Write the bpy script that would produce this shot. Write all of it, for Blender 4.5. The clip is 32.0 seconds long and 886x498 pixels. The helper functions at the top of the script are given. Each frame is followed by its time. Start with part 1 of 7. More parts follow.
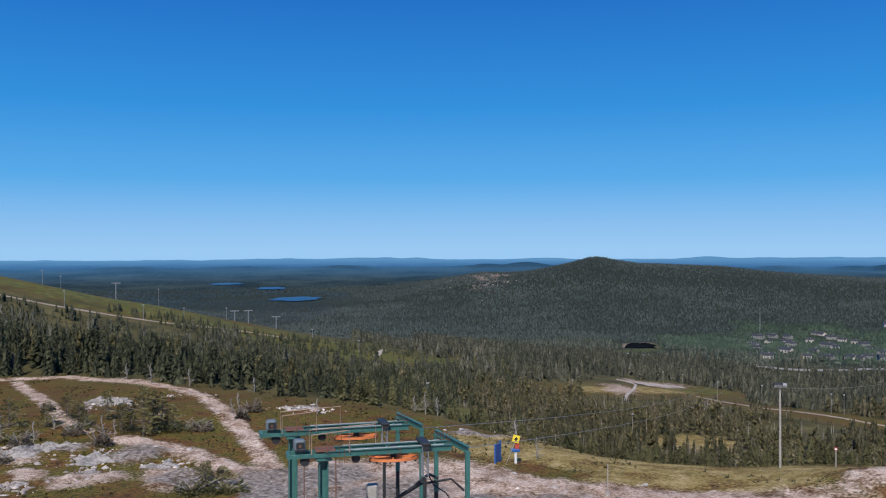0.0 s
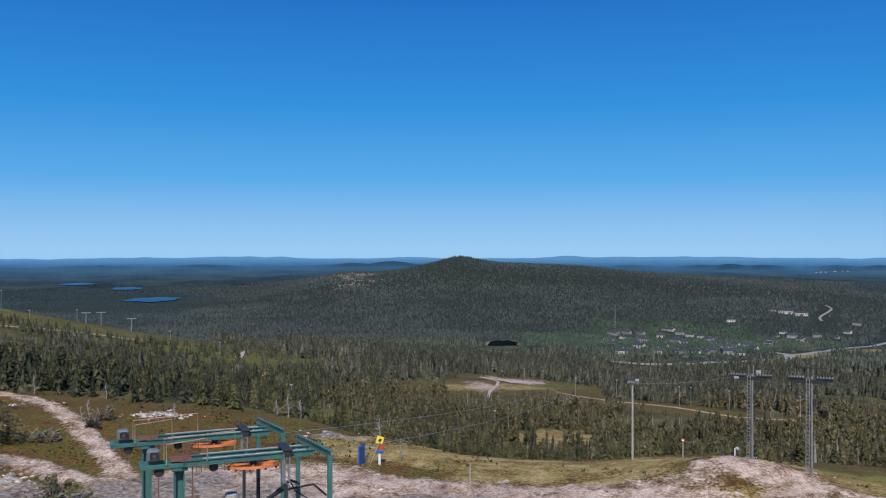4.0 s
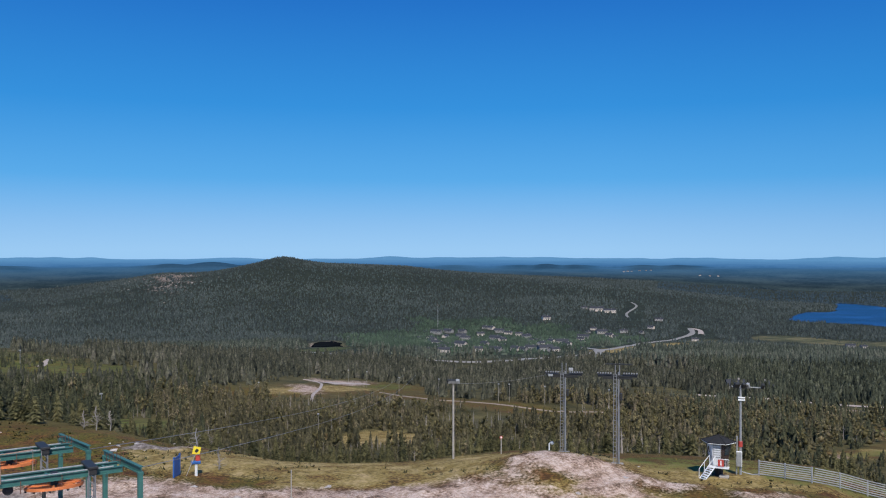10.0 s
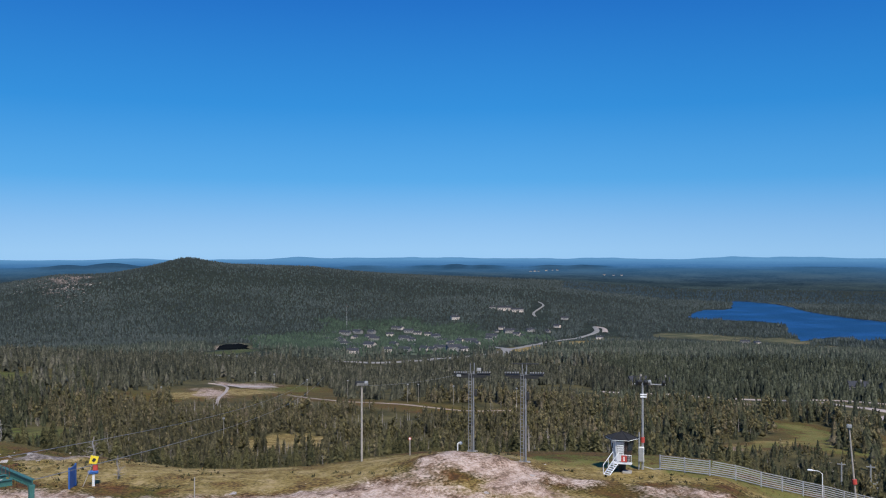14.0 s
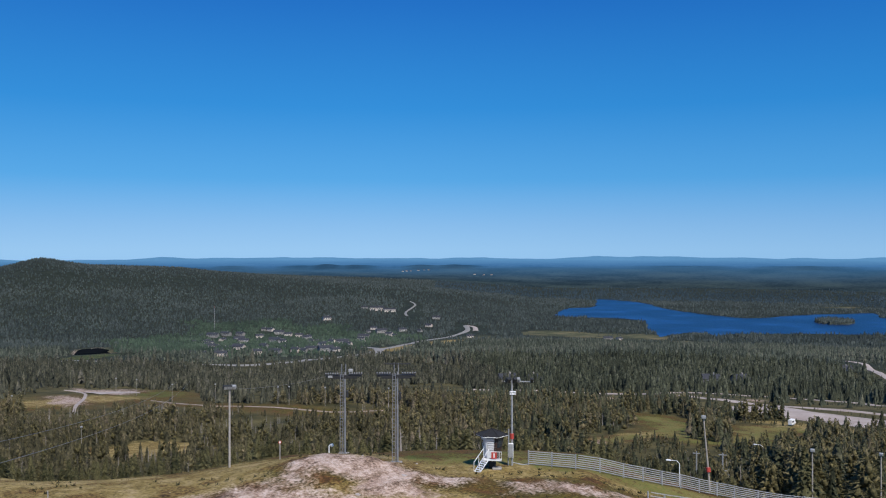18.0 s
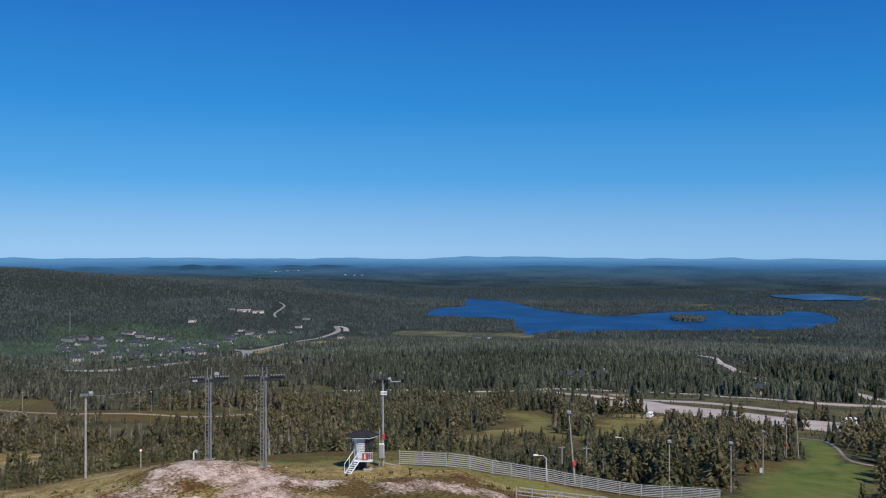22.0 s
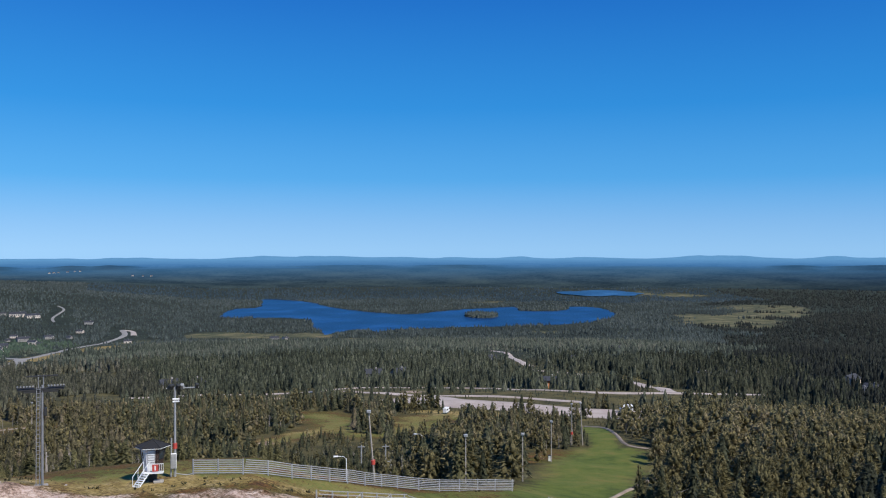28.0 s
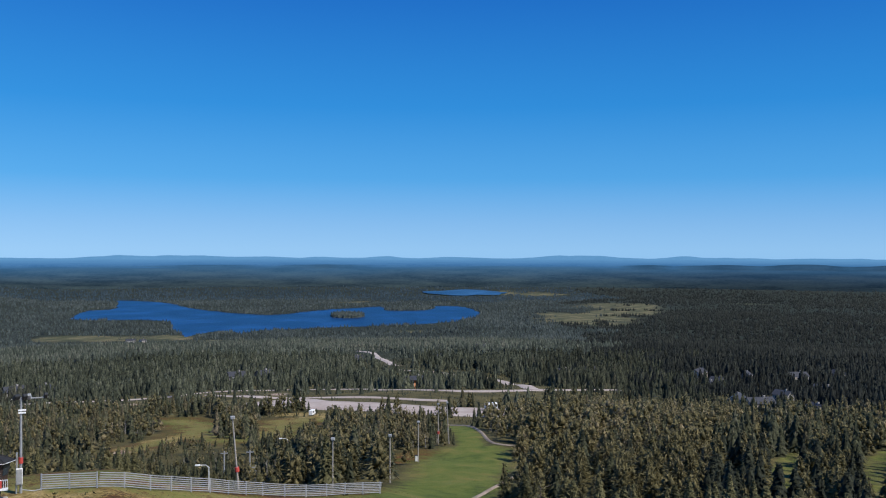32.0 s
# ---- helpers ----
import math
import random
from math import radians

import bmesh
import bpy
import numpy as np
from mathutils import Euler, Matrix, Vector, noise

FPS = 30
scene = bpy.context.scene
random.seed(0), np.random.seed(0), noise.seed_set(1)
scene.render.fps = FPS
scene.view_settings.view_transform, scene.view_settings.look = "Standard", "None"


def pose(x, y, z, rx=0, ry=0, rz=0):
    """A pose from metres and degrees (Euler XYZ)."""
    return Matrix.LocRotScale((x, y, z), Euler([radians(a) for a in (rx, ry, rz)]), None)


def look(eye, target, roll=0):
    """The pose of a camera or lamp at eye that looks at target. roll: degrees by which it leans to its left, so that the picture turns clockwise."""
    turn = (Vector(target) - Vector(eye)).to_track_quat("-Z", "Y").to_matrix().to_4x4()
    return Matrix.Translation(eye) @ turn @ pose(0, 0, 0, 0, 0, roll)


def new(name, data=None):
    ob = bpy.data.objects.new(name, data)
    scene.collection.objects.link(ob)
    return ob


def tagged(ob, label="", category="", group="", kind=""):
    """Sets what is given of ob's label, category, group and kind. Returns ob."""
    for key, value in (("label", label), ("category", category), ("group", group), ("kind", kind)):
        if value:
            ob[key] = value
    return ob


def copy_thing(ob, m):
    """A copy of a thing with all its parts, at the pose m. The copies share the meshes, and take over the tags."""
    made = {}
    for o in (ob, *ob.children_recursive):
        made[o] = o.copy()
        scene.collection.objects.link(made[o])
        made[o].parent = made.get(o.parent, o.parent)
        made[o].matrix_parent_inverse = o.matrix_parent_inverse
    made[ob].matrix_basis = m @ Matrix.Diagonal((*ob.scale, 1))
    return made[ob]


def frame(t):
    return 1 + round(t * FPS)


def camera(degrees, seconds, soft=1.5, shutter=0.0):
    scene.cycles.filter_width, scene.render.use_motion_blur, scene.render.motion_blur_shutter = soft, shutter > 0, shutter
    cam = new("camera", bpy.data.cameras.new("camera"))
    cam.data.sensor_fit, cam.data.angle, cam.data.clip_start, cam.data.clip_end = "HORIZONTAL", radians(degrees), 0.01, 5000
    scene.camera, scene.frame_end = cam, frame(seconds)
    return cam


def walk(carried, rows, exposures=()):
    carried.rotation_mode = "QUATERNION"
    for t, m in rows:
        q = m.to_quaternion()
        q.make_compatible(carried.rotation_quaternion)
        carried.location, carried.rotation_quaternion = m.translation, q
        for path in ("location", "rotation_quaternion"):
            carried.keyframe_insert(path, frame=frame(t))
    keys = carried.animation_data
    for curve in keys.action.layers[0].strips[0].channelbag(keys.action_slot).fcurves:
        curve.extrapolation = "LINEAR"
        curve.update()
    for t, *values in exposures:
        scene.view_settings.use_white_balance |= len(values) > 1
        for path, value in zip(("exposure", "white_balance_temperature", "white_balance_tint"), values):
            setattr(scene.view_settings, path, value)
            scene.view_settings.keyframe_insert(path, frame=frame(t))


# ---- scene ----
from mathutils.geometry import delaunay_2d_cdt

cam = camera(53.703, 32.0, soft=1.12)
# seconds, place, tilt, heading (clockwise from +y) and lean in degrees
PATH = [
    (0.0, 0.000, 0.000, 150.000, 0.098, -0.000, 0.122),
    (0.5, 0.016, 0.019, 150.016, 0.093, 1.132, 0.106),
    (1.0, 0.033, 0.038, 150.034, 0.084, 2.199, 0.074),
    (1.5, 0.049, 0.056, 150.052, 0.076, 3.279, 0.047),
    (2.0, 0.065, 0.074, 150.072, 0.064, 4.370, 0.028),
    (2.5, 0.081, 0.091, 150.091, 0.049, 5.434, 0.015),
    (3.0, 0.097, 0.108, 150.112, 0.039, 6.496, 0.003),
    (3.5, 0.113, 0.125, 150.132, 0.038, 7.604, -0.007),
    (5.5, 0.177, 0.190, 150.213, 0.047, 11.783, -0.014),
    (6.0, 0.193, 0.206, 150.233, 0.064, 12.459, -0.019),
    (6.5, 0.209, 0.222, 150.252, 0.079, 13.440, -0.026),
    (7.0, 0.225, 0.238, 150.271, 0.093, 14.495, -0.035),
    (7.5, 0.241, 0.255, 150.289, 0.099, 15.545, -0.043),
    (8.0, 0.257, 0.271, 150.306, 0.102, 16.475, -0.046),
    (8.5, 0.273, 0.288, 150.322, 0.101, 17.359, -0.047),
    (9.0, 0.289, 0.305, 150.338, 0.094, 18.334, -0.047),
    (9.5, 0.306, 0.323, 150.352, 0.087, 19.240, -0.051),
    (10.0, 0.322, 0.341, 150.366, 0.072, 20.227, -0.054),
    (10.5, 0.339, 0.359, 150.378, 0.055, 21.098, -0.055),
    (11.0, 0.355, 0.378, 150.389, 0.042, 21.982, -0.052),
    (11.5, 0.372, 0.397, 150.400, 0.039, 22.524, -0.045),
    (12.0, 0.389, 0.417, 150.409, 0.047, 22.899, -0.034),
    (12.5, 0.406, 0.438, 150.417, 0.056, 23.607, -0.021),
    (13.0, 0.424, 0.459, 150.424, 0.069, 24.637, -0.008),
    (13.5, 0.441, 0.481, 150.429, 0.083, 25.316, 0.005),
    (14.0, 0.459, 0.503, 150.434, 0.095, 26.166, 0.016),
    (14.5, 0.477, 0.526, 150.437, 0.092, 27.190, 0.026),
    (16.5, 0.552, 0.626, 150.441, 0.079, 31.249, 0.033),
    (17.0, 0.571, 0.653, 150.439, 0.072, 32.328, 0.037),
    (17.5, 0.591, 0.681, 150.437, 0.077, 33.440, 0.039),
    (18.0, 0.611, 0.710, 150.434, 0.089, 34.523, 0.038),
    (18.5, 0.631, 0.739, 150.430, 0.102, 35.584, 0.029),
    (19.0, 0.652, 0.770, 150.426, 0.108, 36.646, 0.016),
    (19.5, 0.673, 0.801, 150.421, 0.112, 37.758, 0.007),
    (20.0, 0.695, 0.833, 150.416, 0.112, 38.783, 0.005),
    (20.5, 0.717, 0.866, 150.411, 0.111, 39.824, 0.006),
    (21.0, 0.739, 0.900, 150.405, 0.112, 40.857, 0.005),
    (21.5, 0.762, 0.935, 150.399, 0.109, 41.897, -0.001),
    (22.0, 0.785, 0.971, 150.394, 0.100, 42.969, -0.008),
    (22.5, 0.808, 1.007, 150.389, 0.087, 44.101, -0.017),
    (23.0, 0.832, 1.045, 150.384, 0.069, 45.179, -0.029),
    (23.5, 0.857, 1.083, 150.380, 0.058, 46.264, -0.040),
    (24.0, 0.882, 1.123, 150.377, 0.057, 47.404, -0.041),
    (24.5, 0.907, 1.163, 150.375, 0.069, 48.557, -0.024),
    (26.5, 1.015, 1.332, 150.378, 0.079, 52.595, 0.004),
    (27.0, 1.043, 1.376, 150.383, 0.081, 53.810, 0.034),
    (27.5, 1.072, 1.422, 150.391, 0.072, 54.956, 0.051),
    (28.0, 1.102, 1.467, 150.401, 0.059, 56.126, 0.055),
    (28.5, 1.132, 1.514, 150.413, 0.052, 56.887, 0.055),
    (29.0, 1.163, 1.562, 150.428, 0.051, 58.032, 0.053),
    (29.5, 1.195, 1.610, 150.447, 0.056, 59.222, 0.047),
    (30.0, 1.227, 1.658, 150.468, 0.059, 60.339, 0.031),
    (30.5, 1.260, 1.708, 150.494, 0.056, 61.465, 0.002),
    (31.0, 1.294, 1.758, 150.523, 0.050, 62.632, -0.040),
    (31.5, 1.328, 1.808, 150.557, 0.047, 63.722, -0.091),
    (32.0, 1.363, 1.860, 150.595, 0.046, 64.850, -0.117),
]
walk(cam, [(t, pose(x, y, z, 90 + tilt, 0, -turn) @ pose(0, 0, 0, 0, 0, -lean)) for t, x, y, z, tilt, turn, lean in PATH],
     exposures=[(0, -0.06), (14, -0.05), (20, -0.10), (26.4, -0.10), (27.2, 0.07), (32, 0.04)])

# ---- world and sun ----
SUN_FROM, SUN_UP = 190.0, 48.0       # azimuth (clockwise from +y) and height of the sun in degrees
world = bpy.data.worlds.new("sky")
scene.world = world
world.use_nodes = True
sky = world.node_tree.nodes.new("ShaderNodeTexSky")
sky.sky_type, sky.sun_disc = "NISHITA", False
sky.sun_elevation, sky.sun_rotation = radians(SUN_UP), radians(SUN_FROM)
sky.altitude, sky.air_density, sky.dust_density, sky.ozone_density = 300, 1.0, 0.3, 3.0
back = world.node_tree.nodes["Background"]
up = world.node_tree.nodes.new("ShaderNodeSeparateXYZ")
world.node_tree.links.new(world.node_tree.nodes.new("ShaderNodeTexCoord").outputs["Generated"], up.inputs[0])
tone = world.node_tree.nodes.new("ShaderNodeValToRGB")      # deep polarised blue over a pale horizon
SKY_STOPS = [(0.0, (0.315, 0.60, 0.94)), (0.03, (0.235, 0.52, 0.90)), (0.08, (0.082, 0.40, 0.845)), (0.16, (0.022, 0.28, 0.745)),
             (0.275, (0.0085, 0.165, 0.60)), (0.6, (0.012, 0.14, 0.50)), (1.0, (0.012, 0.12, 0.44))]
while len(tone.color_ramp.elements) < len(SKY_STOPS):
    tone.color_ramp.elements.new(0.5)
for e, (at, c) in zip(tone.color_ramp.elements, SKY_STOPS):
    e.position, e.color = at, (*c, 1)
world.node_tree.links.new(up.outputs["Z"], tone.inputs[0])
blend = world.node_tree.nodes.new("ShaderNodeMix")
blend.data_type, blend.blend_type = "RGBA", "ADD"
blend.inputs[0].default_value = 0.006
world.node_tree.links.new(tone.outputs[0], blend.inputs[6])
world.node_tree.links.new(sky.outputs[0], blend.inputs[7])
side = world.node_tree.nodes.new("ShaderNodeMapRange")      # the sky deepens at a right angle to the sun
for key, value in (("From Min", 0.5), ("From Max", 1.0), ("To Min", 0.0), ("To Max", 0.22)):
    side.inputs[key].default_value = value
world.node_tree.links.new(up.outputs["X"], side.inputs["Value"])
deep = world.node_tree.nodes.new("ShaderNodeMix")
deep.data_type, deep.blend_type = "RGBA", "MULTIPLY"
deep.inputs[7].default_value = (0.30, 0.48, 0.60, 1)
world.node_tree.links.new(side.outputs[0], deep.inputs[0])
world.node_tree.links.new(blend.outputs[2], deep.inputs[6])
world.node_tree.links.new(deep.outputs[2], back.inputs[0])
back.inputs[1].default_value = 0.95
sun = new("sun", bpy.data.lights.new("sun", "SUN"))
sun.data.energy, sun.data.angle, sun.data.color = 5.0, radians(0.5), (1.0, 0.945, 0.845)
sx, sy = math.sin(radians(SUN_FROM)), math.cos(radians(SUN_FROM))
sun.matrix_world = look((sx * 500, sy * 500, 500 * math.tan(radians(SUN_UP)) + 200), (0, 0, 200))


# ---- terrain ----
EYE_Z = 150.0          # height of the camera over the lake


def vnoise(x, y, seed=0):
    """Smooth value noise in -1..1 for numpy arrays."""
    x, y = np.asarray(x, float), np.asarray(y, float)
    xi, yi = np.floor(x).astype(np.int64), np.floor(y).astype(np.int64)
    fx, fy = x - xi, y - yi
    fx, fy = fx * fx * (3 - 2 * fx), fy * fy * (3 - 2 * fy)

    def h(i, j):
        n = (i * 374761393 + j * 668265263 + seed * 974711) & 0xFFFFFFFF
        n = ((n ^ (n >> 13)) * 1274126177) & 0xFFFFFFFF
        return ((n ^ (n >> 16)) & 0xFFFF) / 32767.5 - 1
    a, b = h(xi, yi) * (1 - fx) + h(xi + 1, yi) * fx, h(xi, yi + 1) * (1 - fx) + h(xi + 1, yi + 1) * fx
    return a * (1 - fy) + b * fy


def fbm(x, y, octaves=4, seed=0):
    total, amp, norm = 0.0, 1.0, 0.0
    for k in range(octaves):
        total = total + amp * vnoise(x * 2 ** k + 17.3 * k, y * 2 ** k - 9.1 * k, seed + k)
        norm, amp = norm + amp, amp * 0.5
    return total / norm


def polar(x, y):
    return np.degrees(np.arctan2(x, y)), np.hypot(x, y)


def spot(az, d):
    """The place at an azimuth in degrees (clockwise from +y) and a distance."""
    return d * np.sin(np.radians(az)), d * np.cos(np.radians(az))


def bell(v, mid, width):
    return np.exp(-((v - mid) / width) ** 2)


# crest of the wooded hill: azimuth and height over the valley
HILL_AZ = [-12, -7, -3.7, -0.9, 2.0, 3.0, 4.1, 5.0, 5.9, 7.0, 8.1, 9.2, 9.9, 10.8, 12.5, 15, 17.6, 19.3, 21.8, 25, 29.2, 34, 38.5, 41, 43.5]
HILL_TOP = [0, 5, 15, 42, 73, 78, 75, 77, 85, 95, 107, 123, 130, 120, 107, 103, 98, 88, 76, 65, 56, 38, 14, 0, 0]


def height(x, y):
    """Height of the ground: a bare fell top, forest slopes, a flat valley, a wooded hill and the rising distance."""
    x, y = np.asarray(x, float), np.asarray(y, float)
    az, d = polar(x, y)
    slope = np.interp(d, [0, 60, 120, 320, 450, 700, 1250, 1500, 2800, 4850],
                      [-24, -27, -33, -51, -68, -86, -132, -150, -150, -50])
    edge = np.interp(az, [-170, -60, -27, -19, -14, -3, 3, 7, 10, 14, 18, 21, 25, 39, 48, 60, 90, 170],
                     [220, 190, 164, 152, 128, 106, 93, 87, 82.5, 81, 81.5, 83, 85, 84, 86, 96, 80, 220])
    over = np.logaddexp(0, (d - edge) / 4.0) * 4.0
    top = -17.2 - 0.012 * d - 0.33 * over - 0.4 * np.clip(az - 44, 0, 22) * np.clip((170 - az) / 60, 0, 1) * np.clip((d - 20) / 35, 0, 1)
    top = top - np.interp(az, [41, 45, 49, 55, 58, 61], [0, 0.45, 0.78, 0.92, 0.45, 0]) * np.clip((d - 70) / 8, 0, 1) * np.clip((135 - d) / 25, 0, 1)
    z = np.logaddexp(top / 2.5, slope / 2.5) * 2.5
    shoulder = np.interp(az, [-150, -60, -27, -14, -7, 0, 10, 20], [0, 66, 56, 33, 23, 16, 7, 0])
    z = z + shoulder * bell(d, 455, 175)
    ridge = sum(np.interp(az + k, HILL_AZ, HILL_TOP) for k in (-0.5, 0.0, 0.5)) / 3
    z = z + ridge * bell(d, 2700, 640)
    z = z + 1.75 * bell(np.hypot(x - 33.1, y - 65.0), 0, 6.6) + 0.5 * bell(np.hypot(x + 24, y - 60), 0, 8.0) + 1.6 * bell(np.hypot(x + 4.5, y - 46), 0, 9.0)
    near = np.clip((d - 60) / 60, 0, 1)
    rough = 0.35 * fbm(x / 9, y / 9, 4, 3) * (1 - 0.5 * near) + near * np.clip((1500 - d) / 600, 0, 1) * 2.2 * fbm(x / 60, y / 60, 3, 8)
    hills = np.clip((d - 2800) / 900, 0, 1) * 9 * fbm(x / 420, y / 420, 3, 5)
    z = EYE_Z + z + rough + hills
    basin = np.clip(2.2 - np.hypot(np.radians(az - 12.7) * d / 26, (d - 1208) / 70) * 1.2, 0, 1)
    return z * (1 - basin) + 19.5 * basin

# ---- materials ----
def material(name, rough=0.8, metal=0.0):
    m = bpy.data.materials.new(name)
    m.use_nodes = True
    b = m.node_tree.nodes["Principled BSDF"]
    b.inputs["Roughness"].default_value, b.inputs["Metallic"].default_value = rough, metal
    return m, m.node_tree, b


def add(nt, kind, **values):
    n = nt.nodes.new(kind)
    for k, v in values.items():
        n.inputs[k.replace("_", " ")].default_value = v
    return n


def noise_of(nt, scale, detail=6.0, rough=0.6, coords=None):
    n = add(nt, "ShaderNodeTexNoise", Scale=scale, Detail=detail, Roughness=rough)
    if coords is None:
        coords = nt.nodes.new("ShaderNodeTexCoord").outputs["Object"]
    nt.links.new(coords, n.inputs["Vector"])
    return n.outputs["Fac"]


def ramp(nt, fac, stops):
    r = nt.nodes.new("ShaderNodeValToRGB")
    while len(r.color_ramp.elements) < len(stops):
        r.color_ramp.elements.new(0.5)
    for e, (at, c) in zip(r.color_ramp.elements, stops):
        e.position, e.color = at, (*c, 1)
    nt.links.new(fac, r.inputs[0])
    return r.outputs[0]


def mix(nt, fac, a, b, blend="MIX"):
    m = nt.nodes.new("ShaderNodeMix")
    m.data_type, m.blend_type = "RGBA", blend
    for sock, v in ((m.inputs[0], fac), (m.inputs[6], a), (m.inputs[7], b)):
        if isinstance(v, bpy.types.NodeSocket):
            nt.links.new(v, sock)
        else:
            sock.default_value = v if isinstance(v, float) else (*v, 1)
    return m.outputs[2]


def calc(nt, op, a, b, c=None):
    m = nt.nodes.new("ShaderNodeMath")
    m.operation = op
    for i, v in enumerate((a, b, c)):
        if isinstance(v, bpy.types.NodeSocket):
            nt.links.new(v, m.inputs[i])
        elif v is not None:
            m.inputs[i].default_value = v
    return m.outputs[0]


def attr(nt, name):
    n = nt.nodes.new("ShaderNodeAttribute")
    n.attribute_name = name
    return n.outputs["Fac"]


def bump(nt, b, fac, strength, distance):
    n = add(nt, "ShaderNodeBump", Strength=strength, Distance=distance)
    nt.links.new(fac, n.inputs["Height"])
    nt.links.new(n.outputs[0], b.inputs["Normal"])


def mottled(name, dark, light, scale=3.0, rough=0.8, metal=0.0, relief=0.0, fine=40.0):
    """A surface that wanders between two colours at two scales."""
    m, nt, b = material(name, rough, metal)
    f = calc(nt, "ADD", calc(nt, "MULTIPLY", noise_of(nt, scale), 0.65), calc(nt, "MULTIPLY", noise_of(nt, fine), 0.35))
    nt.links.new(ramp(nt, f, [(0.32, dark), (0.68, light)]), b.inputs["Base Color"])
    if relief:
        bump(nt, b, f, 0.6, relief)
    return m


def ground_material():
    m, nt, b = material("fell_ground", 0.95)
    b.inputs["Specular IOR Level"].default_value = 0.15
    broad, middle, fine = noise_of(nt, 0.035), noise_of(nt, 0.35), noise_of(nt, 3.5, 8)
    turf = ramp(nt, middle, [(0.30, (0.060, 0.029, 0.013)), (0.39, (0.165, 0.076, 0.025)), (0.46, (0.165, 0.103, 0.024)), (0.54, (0.114, 0.098, 0.016)), (0.62, (0.145, 0.120, 0.022)), (0.70, (0.220, 0.125, 0.042)), (0.82, (0.320, 0.225, 0.110))])
    turf = mix(nt, ramp(nt, fine, [(0.42, (1, 1, 1)), (0.56, (0, 0, 0))]), turf, mix(nt, 0.75, turf, (0.020, 0.016, 0.008)))
    turf = mix(nt, ramp(nt, broad, [(0.40, (0, 0, 0)), (0.58, (1, 1, 1))]), turf, mix(nt, 0.40, turf, (0.085, 0.045, 0.020)))
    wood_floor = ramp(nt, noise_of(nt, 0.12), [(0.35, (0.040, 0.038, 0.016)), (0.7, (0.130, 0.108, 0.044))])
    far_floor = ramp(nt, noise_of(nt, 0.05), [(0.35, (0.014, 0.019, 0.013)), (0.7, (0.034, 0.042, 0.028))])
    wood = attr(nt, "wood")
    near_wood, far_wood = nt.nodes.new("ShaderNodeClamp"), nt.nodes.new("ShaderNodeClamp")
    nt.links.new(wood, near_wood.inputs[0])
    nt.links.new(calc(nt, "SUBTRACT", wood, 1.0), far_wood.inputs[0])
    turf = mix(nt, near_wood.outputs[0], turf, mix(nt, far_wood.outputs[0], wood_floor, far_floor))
    lawn = ramp(nt, calc(nt, "ADD", calc(nt, "MULTIPLY", noise_of(nt, 0.12), 0.6), calc(nt, "MULTIPLY", middle, 0.4)),
                [(0.36, (0.062, 0.092, 0.018)), (0.47, (0.110, 0.135, 0.028)), (0.56, (0.155, 0.155, 0.040)), (0.64, (0.190, 0.145, 0.046))])
    lawn = mix(nt, calc(nt, "MULTIPLY", fine, 0.35), lawn, (0.03, 0.045, 0.01))
    rock = ramp(nt, calc(nt, "ADD", calc(nt, "MULTIPLY", noise_of(nt, 0.7, 8), 0.5), calc(nt, "MULTIPLY", noise_of(nt, 4.0, 6, 0.7), 0.5)),
                [(0.38, (0.070, 0.048, 0.036)), (0.45, (0.265, 0.176, 0.124)), (0.515, (0.498, 0.374, 0.302)), (0.597, (0.705, 0.590, 0.517))])
    rock = mix(nt, ramp(nt, middle, [(0.42, (0, 0, 0)), (0.60, (0.85, 0.85, 0.85))]), rock, mix(nt, 0.5, rock, (0.330, 0.225, 0.180)))
    crack = calc(nt, "ABSOLUTE", calc(nt, "SUBTRACT", noise_of(nt, 1.4, 6, 0.65), 0.5), 0.0)
    rock = mix(nt, ramp(nt, crack, [(0.004, (0.8, 0.8, 0.8)), (0.022, (0, 0, 0))]), rock, mix(nt, 0.7, rock, (0.05, 0.042, 0.035)))
    slab_rock = ramp(nt, noise_of(nt, 2.2, 8, 0.7), [(0.36, (0.060, 0.050, 0.045)), (0.50, (0.200, 0.165, 0.145)), (0.66, (0.40, 0.345, 0.312))])
    outcrop = nt.nodes.new("ShaderNodeClamp")
    nt.links.new(calc(nt, "MULTIPLY_ADD", calc(nt, "ADD", attr(nt, "slab"), calc(nt, "SUBTRACT", middle, 0.5)), 3.0, 0.2), outcrop.inputs[0])
    rock = mix(nt, outcrop.outputs[0], rock, slab_rock)
    bog = ramp(nt, noise_of(nt, 0.03, 8), [(0.38, (0.050, 0.058, 0.030)), (0.50, (0.095, 0.092, 0.046)), (0.64, (0.165, 0.135, 0.072))])
    jag = calc(nt, "MULTIPLY", calc(nt, "SUBTRACT", calc(nt, "ADD", calc(nt, "MULTIPLY", middle, 0.5), calc(nt, "MULTIPLY", fine, 0.5)), 0.5), 2.2)

    def cover(name):
        edge = calc(nt, "ADD", attr(nt, name), jag)
        return calc(nt, "MULTIPLY_ADD", edge, 3.0, -1.0)
    col = turf
    dry = ramp(nt, calc(nt, "ADD", calc(nt, "MULTIPLY", middle, 0.5), calc(nt, "MULTIPLY", noise_of(nt, 1.1), 0.5)),
               [(0.34, (0.205, 0.136, 0.044)), (0.45, (0.266, 0.193, 0.064)), (0.53, (0.310, 0.232, 0.090)), (0.62, (0.420, 0.312, 0.160))])
